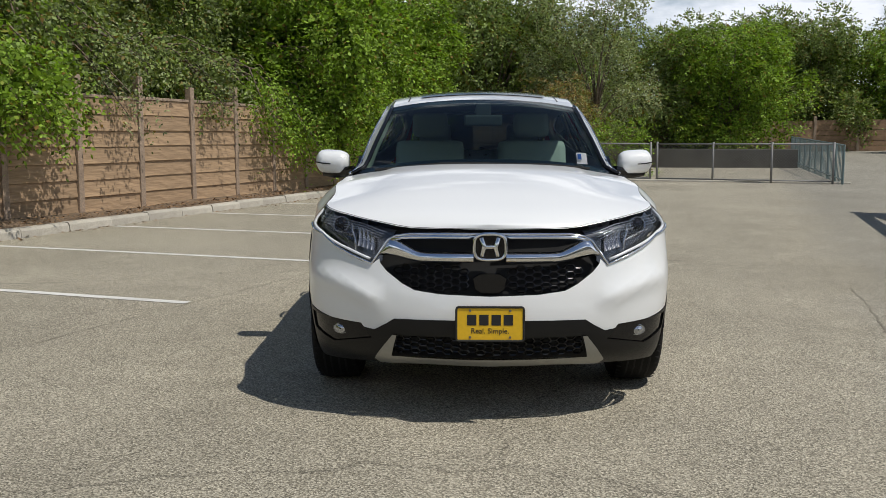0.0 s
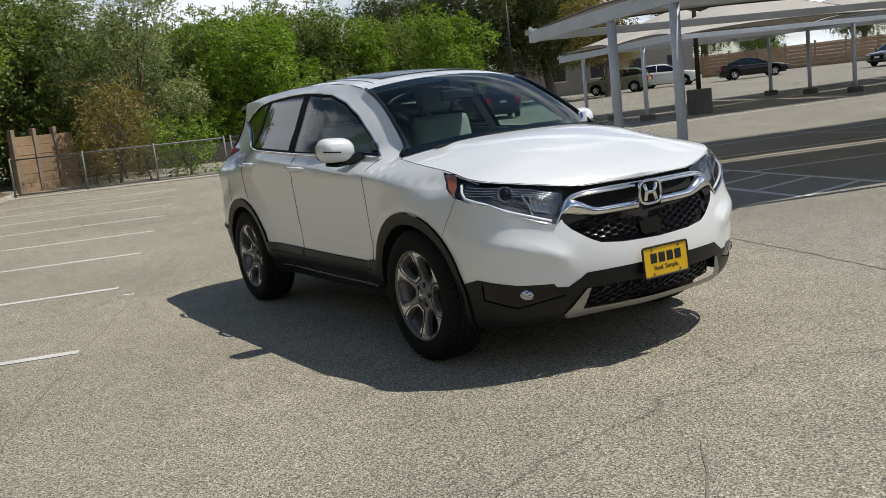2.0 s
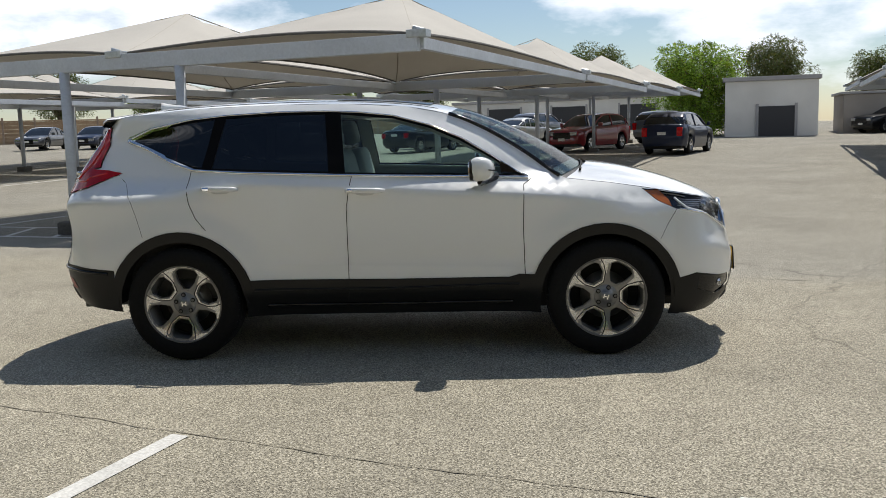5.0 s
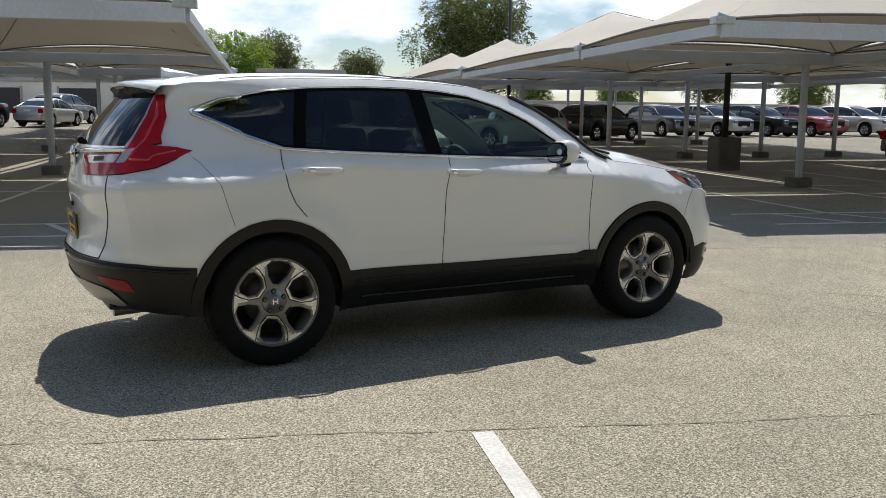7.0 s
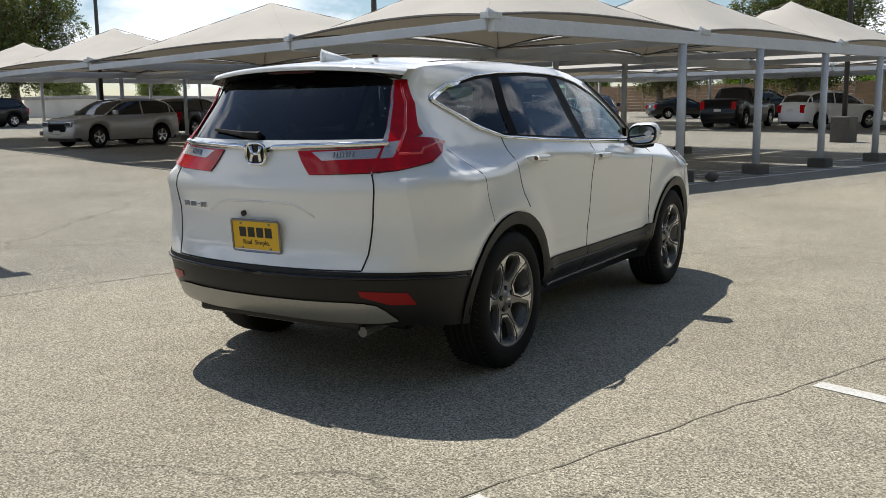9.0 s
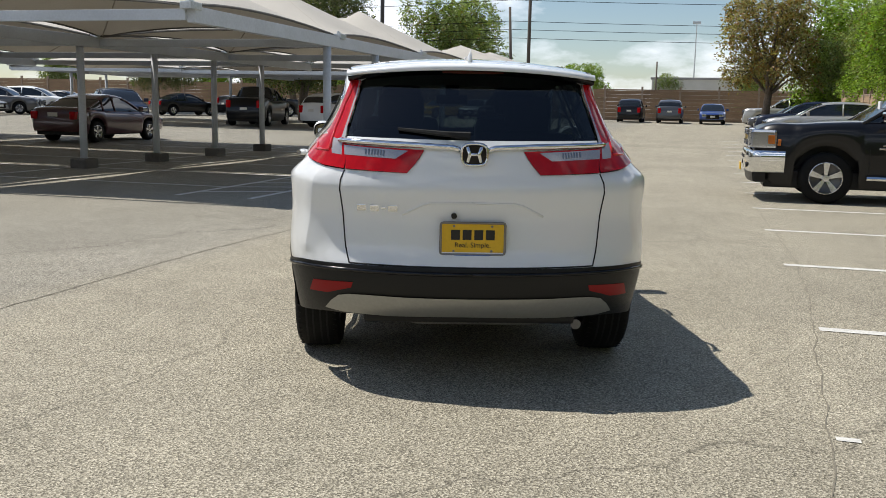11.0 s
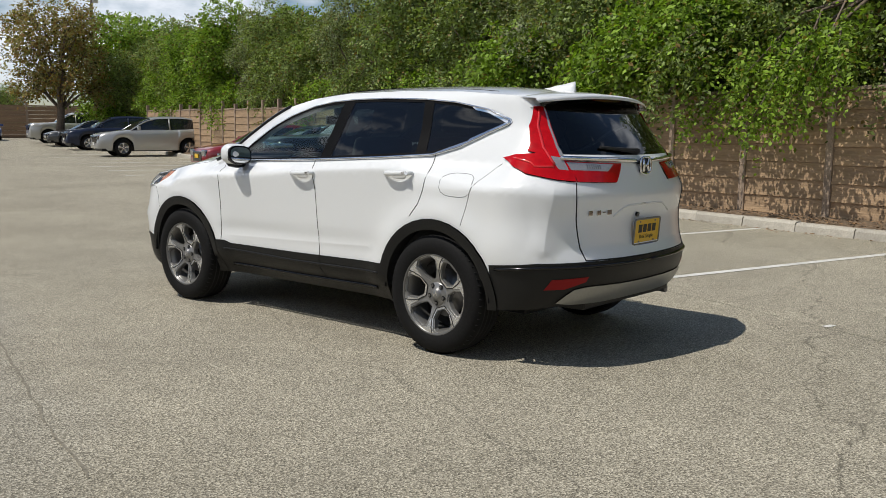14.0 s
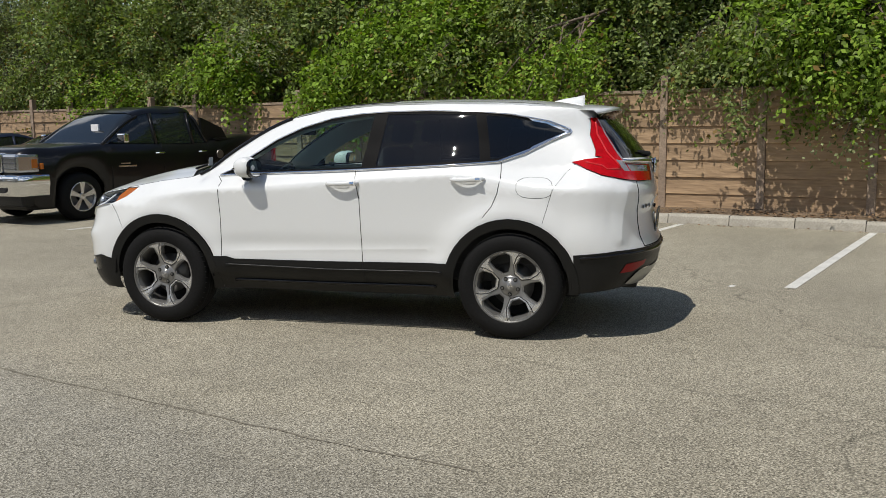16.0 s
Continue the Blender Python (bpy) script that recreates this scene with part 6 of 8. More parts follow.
def make_tree(seed, height, radius, base, mat, label, sprays=1500, leaf=0.088, stem=0.36, blobs=22, trunk=0.11, bend=0.25, flat=0.8, at=None, group="", lean=(0, 0)):
    """A tapered trunk that forks into limbs, and a crown of leafy sprays massed round the limb ends."""
    rng = np.random.default_rng(seed)
    root = thing("tree", label, "tree", group, at=at or pose(0, 0, 0))
    bm = bmesh.new()
    fork = base * 0.8 + 0.25 * (height - base)
    pts = [Vector((0, 0, -0.3))]
    for i in range(1, 6):
        t = i / 5
        pts.append(Vector((bend * math.sin(t * 2.2 + seed) * t + lean[0] * t, bend * math.cos(t * 1.7 + seed) * t + lean[1] * t, fork * t)))
    add_tube(bm, pts, [trunk * (1.25 - 0.5 * i / 5) for i in range(6)], 8)
    centres = []
    mid_z = (base + height) / 2
    for i in range(blobs):
        a = 2 * math.pi * (i * 0.618 + rng.random() * 0.2)
        v = (i + 0.5) / blobs
        z = base + (height - base) * (0.12 + 0.80 * v) + rng.normal(0, 0.12)
        shape = math.sqrt(max(0.05, 1 - ((z - mid_z) / ((height - base) * 0.56)) ** 2))
        r = radius * shape * rng.uniform(0.30, 0.92)
        c = Vector((r * math.cos(a) + lean[0], r * math.sin(a) * flat + lean[1], z))
        centres.append(c)
        start = pts[3] if v < 0.35 else (pts[4] if v < 0.7 else pts[5])
        k = start.lerp(c, 0.5) + Vector((0, 0, 0.12 * (height - base) * 0.4))
        add_tube(bm, [start, start.lerp(k, 0.55), k, k.lerp(c, 0.6), c], [trunk * 0.42, trunk * 0.34, trunk * 0.24, trunk * 0.15, trunk * 0.07], 5)
    part("trunk", bm, BARK, root, smooth=True)
    c = np.array([list(p) for p in centres])
    size = radius * rng.uniform(0.20, 0.36, blobs)
    which = rng.integers(0, blobs, sprays)
    d = rng.normal(0, 1, (sprays, 3))
    d /= np.linalg.norm(d, axis=1)[:, None]
    reach = size[which] * rng.random(sprays) ** 0.24
    spots = c[which] + d * reach[:, None] * [1, 1, 0.78]
    q = leaf_sprays(rng, spots, d * 0.8, leaf=leaf, stem=stem)
    me = quad_mesh("crown", q)
    mesh_part("crown", me, mat, root)
    return root


KINDS = [
    make_tree(1, 5.6, 2.3, 1.5, LEAF_MID, "leafy green broadleaf tree leaning over the cast fence", 5600, leaf=0.1, group="trees behind the fence", at=pose(-10.6, 3.4, 0)),
    make_tree(2, 6.0, 2.4, 1.6, LEAF_MID, "leafy green broadleaf tree behind the cast fence", 5600, leaf=0.098, group="trees behind the fence", at=pose(-10.3, -1.0, 0)),
    make_tree(3, 5.2, 2.2, 1.3, LEAF_DARK, "dense dark green tree behind the cast fence", 5600, leaf=0.098, group="trees behind the fence", at=pose(-10.4, -5.6, 0)),
    make_tree(4, 5.8, 2.4, 1.2, LEAF_BRIGHT, "bright green feathery tree spilling over the fence", 5600, leaf=0.115, stem=0.42, group="trees behind the fence", at=pose(-9.0, 13.8, 0)),
    make_tree(5, 6.3, 2.4, 1.5, LEAF_GREY, "grey-green small-leaved tree behind the fence", 6400, leaf=0.078, stem=0.3, group="trees behind the fence", at=pose(-11.1, 8.4, 0)),
]
rng_t = random.Random(11)
ROW = [(-10.9, 6.0, 1), (-11.0, 10.9, 0), (-9.6, 16.6, 3), (-9.9, 19.6, 3), (-10.5, 1.0, 2), (-10.2, -3.3, 1), (-10.4, -8.0, 0), (-10.3, -10.4, 4), (-10.5, -12.9, 1), (-10.1, -15.2, 0),
       (-10.4, -17.8, 2), (-10.2, -20.4, 4), (-10.5, -23.0, 0), (-10.3, -25.8, 1), (-10.4, -28.6, 4), (-10.2, -31.6, 3), (-10.5, -34.8, 0), (-10.3, -38.0, 3), (-10.4, -41.4, 1), (-10.3, -45.0, 3), (-10.4, -49.5, 0),
       (-10.6, 22.6, 0), (-11.0, 25.6, 1), (-8.9, 15.3, 3), (-8.8, 18.2, 3), (-9.2, 20.6, 3)]
for x, y, k in ROW:
    o = copy_thing(KINDS[k], pose(x, y, ground_z(x, y), rng_t.uniform(-3, 3), rng_t.uniform(-3, 3), rng_t.uniform(0, 360)))
    o.scale = [rng_t.uniform(0.82, 1.16)] * 3
THIN = [make_tree(51, 5.8, 2.5, 0.9, LEAF_MID, "leafy green tree in the thicket behind the fence", 1100, leaf=0.19, stem=0.5, group="thicket behind the fence", at=pose(-13.6, -60, 0.6)),
        make_tree(52, 6.2, 2.5, 0.9, LEAF_DARK, "dark green tree in the thicket behind the fence", 1100, leaf=0.18, stem=0.5, group="thicket behind the fence", at=pose(-13.4, -63, 0.6))]
y = -56.0
while y < 32:
    k = rng_t.choice([0, 1])
    o = copy_thing(THIN[k], pose(-13.4 + rng_t.uniform(-0.6, 0.6), y, 0.6, 0, 0, rng_t.uniform(0, 360)) @ Matrix.Scale(rng_t.uniform(1.1, 1.3), 4))
    o.scale = [rng_t.uniform(0.72, 1.06)] * 3
    y += rng_t.uniform(3.4, 5.2)

y = -58.0
while y < 34:
    o = copy_thing(THIN[1], pose(-17.0 + rng_t.uniform(-1, 1), y, 0.6, 0, 0, rng_t.uniform(0, 360)))
    o.scale = [rng_t.uniform(0.75, 0.95)] * 3
    y += 4.6

# low boughs that hang over the fence top
BOUGH = []
def make_bough(seed, mat, label, sprays, spread, at, leaf=0.082):
    rng = np.random.default_rng(seed)
    root = thing("bough", label, "tree branch", "boughs over the fence", at=at)
    tips = []
    for i in range(7):
        bm = bmesh.new()
        a = Vector((-1.2, rng.uniform(-.5, .5), 0.9))
        b = Vector((rng.uniform(-.1, .75), rng.uniform(-spread, spread), rng.uniform(-.75, .5)))
        m = a.lerp(b, .55) + Vector((0, 0, .35))
        add_tube(bm, [a, a.lerp(m, .6), m, m.lerp(b, .6), b], [.03, .025, .018, .012, .006], 5)
        tips.append((m, b))
        part("branch", bm, BARK, root, smooth=True)
    s = []
    for k in range(sprays):
        m, b = tips[rng.integers(0, 7)]
        t = rng.random() ** .8
        p = m.lerp(b, t)
        s.append([p.x + rng.normal(0, .20), p.y + rng.normal(0, .26), p.z + rng.normal(0, .17)])
    s = np.array(s)
    q = leaf_sprays(rng, s, rng.normal(0, .5, (sprays, 3)) + [.35, 0, -.3], leaf=leaf, droop=.8)
    mesh_part("leaves", quad_mesh("leaves", q), mat, root)
    return root


b0 = make_bough(21, LEAF_BRIGHT, "bright green leafy bough hanging over the fence", 480, 1.1, pose(-8.4, 4.5, 2.1))
b1 = make_bough(22, LEAF_MID, "green leafy bough hanging over the fence", 480, 1.2, pose(-8.5, 1.4, 2.15))
b2 = make_bough(23, LEAF_GREY, "thin grey-green bough hanging over the fence", 230, 1.2, pose(-8.5, 3.0, 1.95), .06)
b3 = make_bough(24, LEAF_BRIGHT, "large bright green bough hanging over the fence", 950, 1.3, pose(-8.2, -6.3, 3.0), .105)
for x, y, z, k in [(-8.2, -7.4, 2.35, b3), (-8.1, 1.2, 2.95, b3), (-7.95, 2.7, 2.35, b3), (-8.3, -5.0, 3.3, b3), (-8.3, -10.4, 2.9, b3), (-8.6, -1.6, 2.2, b1), (-8.4, -3.8, 2.15, b0), (-8.6, -6.4, 2.3, b1), (-8.5, 6.9, 2.35, b2), (-8.6, 8.9, 2.45, b1), (-8.3, 11.4, 2.0, b0), (-8.0, 12.6, 1.6, b0), (-7.9, 14.2, 1.5, b0), (-7.9, 15.8, 1.7, b0),
                   (-7.9, 13.3, 2.6, b0), (-7.9, 15.0, 2.7, b0), (-8.0, 17.4, 1.9, b0), (-8.1, 19.0, 2.0, b1), (-8.6, -12.0, 2.3, b1), (-8.7, .2, 2.5, b2), (-8.5, 2.4, 2.4, b0), (-8.3, 2.9, 1.75, b2),
                   (-8.6, -5.2, 2.5, b2), (-8.6, 9.9, 2.3, b2), (-8.6, 5.7, 2.6, b1), (-8.6, -14.6, 2.4, b0), (-8.6, -17.5, 2.4, b1), (-7.9, .7, 2.1, b1), (-7.8, 3.6, 2.2, b0), (-7.9, -2.4, 2.25, b0), (-7.9, -4.8, 2.3, b1), (-8.6, -21, 2.4, b0), (-8.6, -25, 2.4, b1), (-8.6, -30, 2.4, b0)]:
    copy_thing(k, pose(x, y, z, rng_t.uniform(-12, 12), rng_t.uniform(-10, 10), rng_t.uniform(-25, 25)))

# trees across the gate and on the far lots
def place(kind, x, y, s, turn=0.0, sink=0.0):
    o = copy_thing(kind, pose(x, y, ground_z(x, y) - sink, 0, 0, turn))
    o.scale = (s, s, s)
    return o


make_tree(31, 7.2, 2.7, 0.9, LEAF_GREY, "tall grey-green tree beside the chain-link gate", 4200, leaf=0.09, stem=0.34, group="trees beyond the gate", at=pose(-4.2, 28.6, .1))
dry = make_tree(32, 3.6, 1.5, 0.4, LEAF_RUST, "half-dry brown shrub beside the gate", 520, leaf=0.085, trunk=0.05, group="shrubs by the gate", at=pose(-4.6, 24.8, 0))
make_tree(33, 2.0, 1.3, 0.2, LEAF_BRIGHT, "low bright green shrub by the gate", 520, leaf=0.08, trunk=0.04, group="shrubs by the gate", at=pose(-2.4, 24.6, 0))
for x, y, s, a in [(-5.0, 25.6, .75, 80), (-4.6, 26.8, .85, 10), (-5.2, 24.3, .5, 130), (-3.6, 24.4, .5, 200), (-5.3, 28.6, 1.0, 250)]:
    place(dry, x, y, s, a)
mass = make_tree(34, 7.0, 3.6, 0.1, LEAF_BRIGHT, "full bright green tree spilling over the brown fence", 5600, leaf=0.16, stem=0.6, blobs=34, trunk=0.16, group="trees beyond the gate", at=pose(0.6, 44.6, .4))
mass_d = make_tree(35, 7.5, 3.6, 0.1, LEAF_MID, "full green tree behind the brown fence", 5600, leaf=0.16, stem=0.6, blobs=34, trunk=0.16, group="trees beyond the gate", at=pose(-3.6, 45.5, .4))
for x, y, s, k in [(4.6, 52.5, 1.08, mass_d), (7.6, 54.0, 1.0, mass), (-7.5, 38, .82, mass_d), (-7.0, 33, .74, mass), (11.0, 55.5, .92, mass_d), (-1.5, 51.5, 1.0, mass_d), (1.8, 54, 1.1, mass_d), (-8.8, 30.5, 1.0, mass_d), (-10.5, 34.5, 1.1, mass_d)]:
    place(k, x, y, s, rng_t.uniform(0, 360))
make_tree(36, 6.4, 2.7, 1.9, LEAF_BRIGHT, "round bright green tree beside the far car park", 2200, leaf=0.15, stem=0.5, blobs=18, trunk=0.15, group="trees on the far lots", at=pose(12.6, 47.5, .6))
oak = make_tree(37, 10.5, 5.2, 2.6, LEAF_OAK, "large dark live oak with spreading limbs", 7600, leaf=0.16, stem=0.6, blobs=36, trunk=0.32, bend=0.6, group="live oaks", at=pose(17.5, 58, .9))
for x, y, s in [(23.0, 57.5, .95), (13.5, 62, .9), (46, 76, 1.1), (29.5, 72, 1.0), (57.0, -13.6, .92)]:
    place(oak, x, y, s, rng_t.uniform(0, 360))
rust = make_tree(38, 7.0, 2.9, 2.0, LEAF_RUST, "tree with rust-brown turning leaves", 2500, leaf=0.14, stem=0.5, blobs=26, trunk=0.18, group="turning trees", at=pose(24.6, 51.5, .9))
place(rust, -5.2, -50, 1.18, 140)
for x, y, s, k in [(-10.6, -54, 1.15, mass), (-14.5, -58, 1.1, mass_d), (21.5, -80, 1.5, mass_d), (22.0, -46, .85, oak), (29, -60, .8, oak), (54, 3.0, .82, mass), (38, -55, .8, oak), (-18, -64, 1.1, mass_d)]:
    place(k, x, y, s, rng_t.uniform(0, 360))


# a far belt of trees closes the horizon
for i in range(22):
    a = radians(-62 + 5.6 * i)
    d = 112 + rng_t.uniform(-10, 14)
    place(rng_t.choice([mass_d, oak, mass_d]), d * math.cos(a), d * math.sin(a), rng_t.uniform(.75, 1.0), rng_t.uniform(0, 360))
for i in range(12):
    place(rng_t.choice([mass_d, mass]), -46 + 9.5 * i + rng_t.uniform(-2, 2), -96 + rng_t.uniform(-8, 6), rng_t.uniform(.55, .8), rng_t.uniform(0, 360))
# ---- far walls, gate, buildings, poles ----
def far_fence(points, top, mat, label, bay=2.4, posts=True):
    """A cast fence with posts and courses along a line of corners."""
    for (x0, y0), (x1, y1) in zip(points, points[1:]):
        ln = math.hypot(x1 - x0, y1 - y0)
        n = max(1, round(ln / bay))
        ang = math.degrees(math.atan2(y1 - y0, x1 - x0))
        for i in range(n):
            t = (i + .5) / n
            x, y = x0 + (x1 - x0) * t, y0 + (y1 - y0) * t
            b = ln / n
            root = thing("fence_panel", label, "fence panel", "far boundary fences", "structure", pose(x, y, ground_z(x, y), 0, 0, ang))
            key = (mat.name, round(b, 2), top)
            if key not in FAR_PARTS:
                bm = bmesh.new()
                k = 0
                z = -0.3
                while z < top - .02:
                    add_box(bm, (-b / 2 + .07, -.03 - .012 * (k % 2), z), (b / 2 - .07, .03, min(z + .29, top)), .008)
                    z += .30
                    k += 1
                a = part("courses", bm, mat, root)
                bm = bmesh.new()
                add_box(bm, (-b / 2 - .08, -.08, -.3), (-b / 2 + .08, .08, top + .22), .01)
                FAR_PARTS[key] = (a.data, part("post", bm, FENCE_POST, root).data)
            else:
                for nm, me in zip(("courses", "post"), FAR_PARTS[key]):
                    o = new(nm, me)
                    o.parent = root


FAR_PARTS = {}
far_fence([(-9.0, 45.0), (9.6, 51.2)], 1.75, FENCE_BROWN, "brown cast concrete boundary fence bay")
far_fence([(13.0, 64.0), (40.0, 70.0), (64.0, 40.0)], 1.9, FENCE_PANEL, "tan cast concrete boundary fence bay")
far_fence([(-12.0, -70.0), (75.0, -70.0)], 2.5, FENCE_BROWN, "brown cast concrete boundary wall bay", 3.0)
far_fence([(64.0, 40.0), (80.0, 22.0)], 1.9, FENCE_PANEL, "tan cast concrete boundary fence bay")


def chain_link(x0, y0, x1, y1, height, bays, label, mat=WEATHERED_WIRE):
    """Pipe frame with woven wire."""
    root = thing("chain_link_fence", label, "chain-link fence", "gate fences", "structure")
    d = Vector((x1 - x0, y1 - y0, 0))
    ln = d.length
    d.normalize()
    for i in range(bays + 1):
        p = Vector((x0, y0, 0)) + d * ln * i / bays
        g = ground_z(p.x, p.y)
        bm = bmesh.new()
        add_rod(bm, (p.x, p.y, g - .1), (p.x, p.y, g + height + .06), .032, seg=10)
        part("post", bm, mat, root, smooth=True)
    for h in (height, .08):
        bm = bmesh.new()
        add_rod(bm, (x0, y0, ground_z(x0, y0) + h), (x1, y1, ground_z(x1, y1) + h), .022, seg=8)
        part("rail", bm, mat, root, smooth=True)
    bm = bmesh.new()
    step = .09
    n = int(ln / step)
    g = ground_z((x0 + x1) / 2, (y0 + y1) / 2)
    for i in range(-int(height / step), n + 1):
        for s in (1, -1):
            a, b = i * step, i * step + height
            za, zb = (0, height) if s > 0 else (height, 0)
            if a < 0:
                za += (-a) * (1 if s > 0 else -1)
                a = 0
            if b > ln:
                zb -= (b - ln) * (1 if s > 0 else -1)
                b = ln
            if b - a < .02:
                continue
            p, q = Vector((x0, y0, g + za)) + d * a, Vector((x0, y0, g + zb)) + d * b
            w = Vector((-d.y, d.x, 0)) * .0025
            u = Vector((0, 0, .0035))
            v = [bm.verts.new(c) for c in (p - u, q - u, q + u, p + u)]
            bm.faces.new(v)
    part("wire_mesh", bm, mat, root, "woven wire mesh")
    return root


far_fence([(-7.6, 24.7), (-6.15, 27.3)], 1.8, FENCE_PANEL, "tan cast concrete fence bay beyond the gate", .95)
chain_link(-7.4, 22.9, -1.2, 22.2, 1.12, 3, "galvanised chain-link fence on pipe posts across a ramp")
chain_link(-1.0, 22.2, 3.9, 21.7, 1.12, 3, "galvanised chain-link gate on pipe posts across a ramp")


def ramp_rail():
    """The green railing along the sunk ramp."""
    root = thing("railing", "green-grey painted steel railing on a concrete ledge beside the ramp", "railing")
    a, b = Vector((4.15, 21.6, .04)), Vector((3.2, 33.5, .3))
    bm = bmesh.new()
    add_rod(bm, a + Vector((0, 0, 1.10)), b + Vector((0, 0, 1.10)), .024, seg=8)
    part("top_rail", bm, GREEN_STEEL, root)
    bm = bmesh.new()
    add_rod(bm, a + Vector((0, 0, .14)), b + Vector((0, 0, .14)), .02, seg=8)
    part("bottom_rail", bm, GREEN_STEEL, root)
    for i in range(55):
        p = a.lerp(b, i / 54)
        bm = bmesh.new()
        r = .030 if i % 6 == 0 else .012
        add_rod(bm, p, p + Vector((0, 0, 1.12)), r, seg=6)
        part("bar", bm, GREEN_STEEL, root)
    bm = bmesh.new()
    add_box(bm, (2.95, 21.9, -.9), (4.3, 34, .05), .02)
    tagged(part("ramp_wall", bm, DARK_CONCRETE), "stained concrete wall beside the sunk ramp", "wall", kind="structure")
    bm = bmesh.new()
    add_box(bm, (-6.5, 31.5, -.6), (3.4, 31.9, .92), .02)
    tagged(part("ramp_back_wall", bm, DARK_CONCRETE), "stained grey concrete retaining wall behind the gate", "wall", kind="structure")
    bm = bmesh.new()
    add_box(bm, (-7.5, 21.95, -.05), (4.4, 22.35, .10), .03)
    tagged(part("gate_kerb", bm, CONCRETE), "pale concrete kerb under the gate", "kerb", kind="structure")


ramp_rail()


def building(x, y, turn, w, d, h, doors, label, roof_h=.25, windows=0, skin_mat=PLASTER):
    root = thing("building", label, "building", at=pose(x, y, ground_z(x, y), 0, 0, turn))
    bm = bmesh.new()
    add_box(bm, (-w / 2, -d / 2, -.5), (w / 2, d / 2, h), .03)
    part("wall", bm, skin_mat, root)
    bm = bmesh.new()
    add_box(bm, (-w / 2 - .15, -d / 2 - .15, h), (w / 2 + .15, d / 2 + .15, h + roof_h), .03)
    part("roof", bm, ROOF_GREY, root)
    for cx, cw, ch in doors:
        # no real opening: a dark panel imitates the shaded inside
        bm = bmesh.new()
        add_box(bm, (cx - cw / 2, -d / 2 - .05, -.2), (cx + cw / 2, -d / 2 + .1, ch), .01)
        o = part("roller_door", bm, DOOR_DARK, root, "dark panel for the shade inside an open doorway")
        bm = bmesh.new()
        for q in (-1, 1):
            add_box(bm, (cx + q * (cw / 2 + .08) - .08, -d / 2 - .10, -.2), (cx + q * (cw / 2 + .08) + .08, -d / 2 + .05, ch + .15), .01)
        part("door_frame", bm, ROOF_GREY, o)
    for i in range(windows):
        cx = -w / 2 + (i + .5) * w / windows
        bm = bmesh.new()
        add_box(bm, (cx - .55, -d / 2 - .03, 1.1), (cx + .55, -d / 2 + .1, 2.3), .01)
        o = part("window", bm, DOOR_DARK, root, "dark window pane")
        bm = bmesh.new()
        add_box(bm, (cx - .65, -d / 2 - .06, 1.0), (cx + .65, -d / 2 + .02, 1.1), .01)
        part("sill", bm, PLASTER, o)
    return root


building(54.5, -1.3, -86, 5.2, 6, 3.2, [(0.3, 2.0, 1.7)], "white flat-roofed workshop with an open roller door")
building(57.5, -7.7, -86, 4.6, 5, 2.3, [], "low grey metal shed beside the car park", .15, 0, HOUSE_BOARD)
building(76, 14, -95, 24, 8, 2.5, [(-7, 3, 2.0), (-1, 3, 2.0), (5, 3, 2.0)], "white low service building with dark bays")
building(78, -40, -75, 40, 8, 1.5, [], "long white low building with a flat roof")
building(31, 69, 165 + 180, 16, 8, 3.3, [], "pale boarded house with a grey roof and dark windows", .5, 5, HOUSE_BOARD)
building(-3, -106, 180, 14, 6, 4.0, [], "low grey flat-roofed shed beyond the wall")


def light_pole(x, y, h, heads=True):
    g = ground_z(x, y)
    root = thing("light_pole", "tall dark lamp pole on a stained concrete block", "light pole", "car park lamp poles", at=pose(x, y, g))
    bm = bmesh.new()
    add_rod(bm, (0, 0, .8), (0, 0, h), .085, .06, seg=12)
    part("pole", bm, BLACK_STEEL, root, smooth=True)
    bm = bmesh.new()
    add_box(bm, (-.32, -.32, -.1), (.32, .32, .85), .05)
    part("base_block", bm, DARK_CONCRETE, root)
    bm = bmesh.new()
    add_box(bm, (-.5, -.15, h - .02), (.5, .15, h + .10), .02)
    part("lamp_head", bm, BLACK_STEEL, root)


light_pole(14.9, 22.4, 9.0)
light_pole(15.8, -10.9, 9.0)
light_pole(32.5, -9.6, 9.5)
light_pole(18.5, 53.0, 7.5)
light_pole(9.6, -25.5, 9.0)


def utility_pole(x, y, h, lean=0.0, kit=True, r=.14):
    g = ground_z(x, y)
    root = thing("utility_pole", "weathered wooden utility pole with a transformer can" if kit else "thin weathered wooden pole", "utility pole", at=pose(x, y, g, 0, lean, 0))
    bm = bmesh.new()
    add_rod(bm, (0, 0, -.3), (0, 0, h), r, r * .75, seg=10)
    part("pole", bm, TIMBER_POLE, root, smooth=True)
    if kit:
        bm = bmesh.new()
        add_box(bm, (-1.1, -.06, h - .7), (1.1, .06, h - .55), .01)
        part("cross_arm", bm, TIMBER_POLE, root)
        bm = bmesh.new()
        add_rod(bm, (-.32, .1, h - 2.6), (-.32, .1, h - 1.7), .22, seg=14)
        part("transformer", bm, GALVANISED, root, smooth=True)
        for q in (-1, -.4, .4, 1):
            bm = bmesh.new()
            add_rod(bm, (q, 0, h - .55), (q, 0, h - .38), .05, seg=8)
            part("insulator", bm, PLASTER, root)


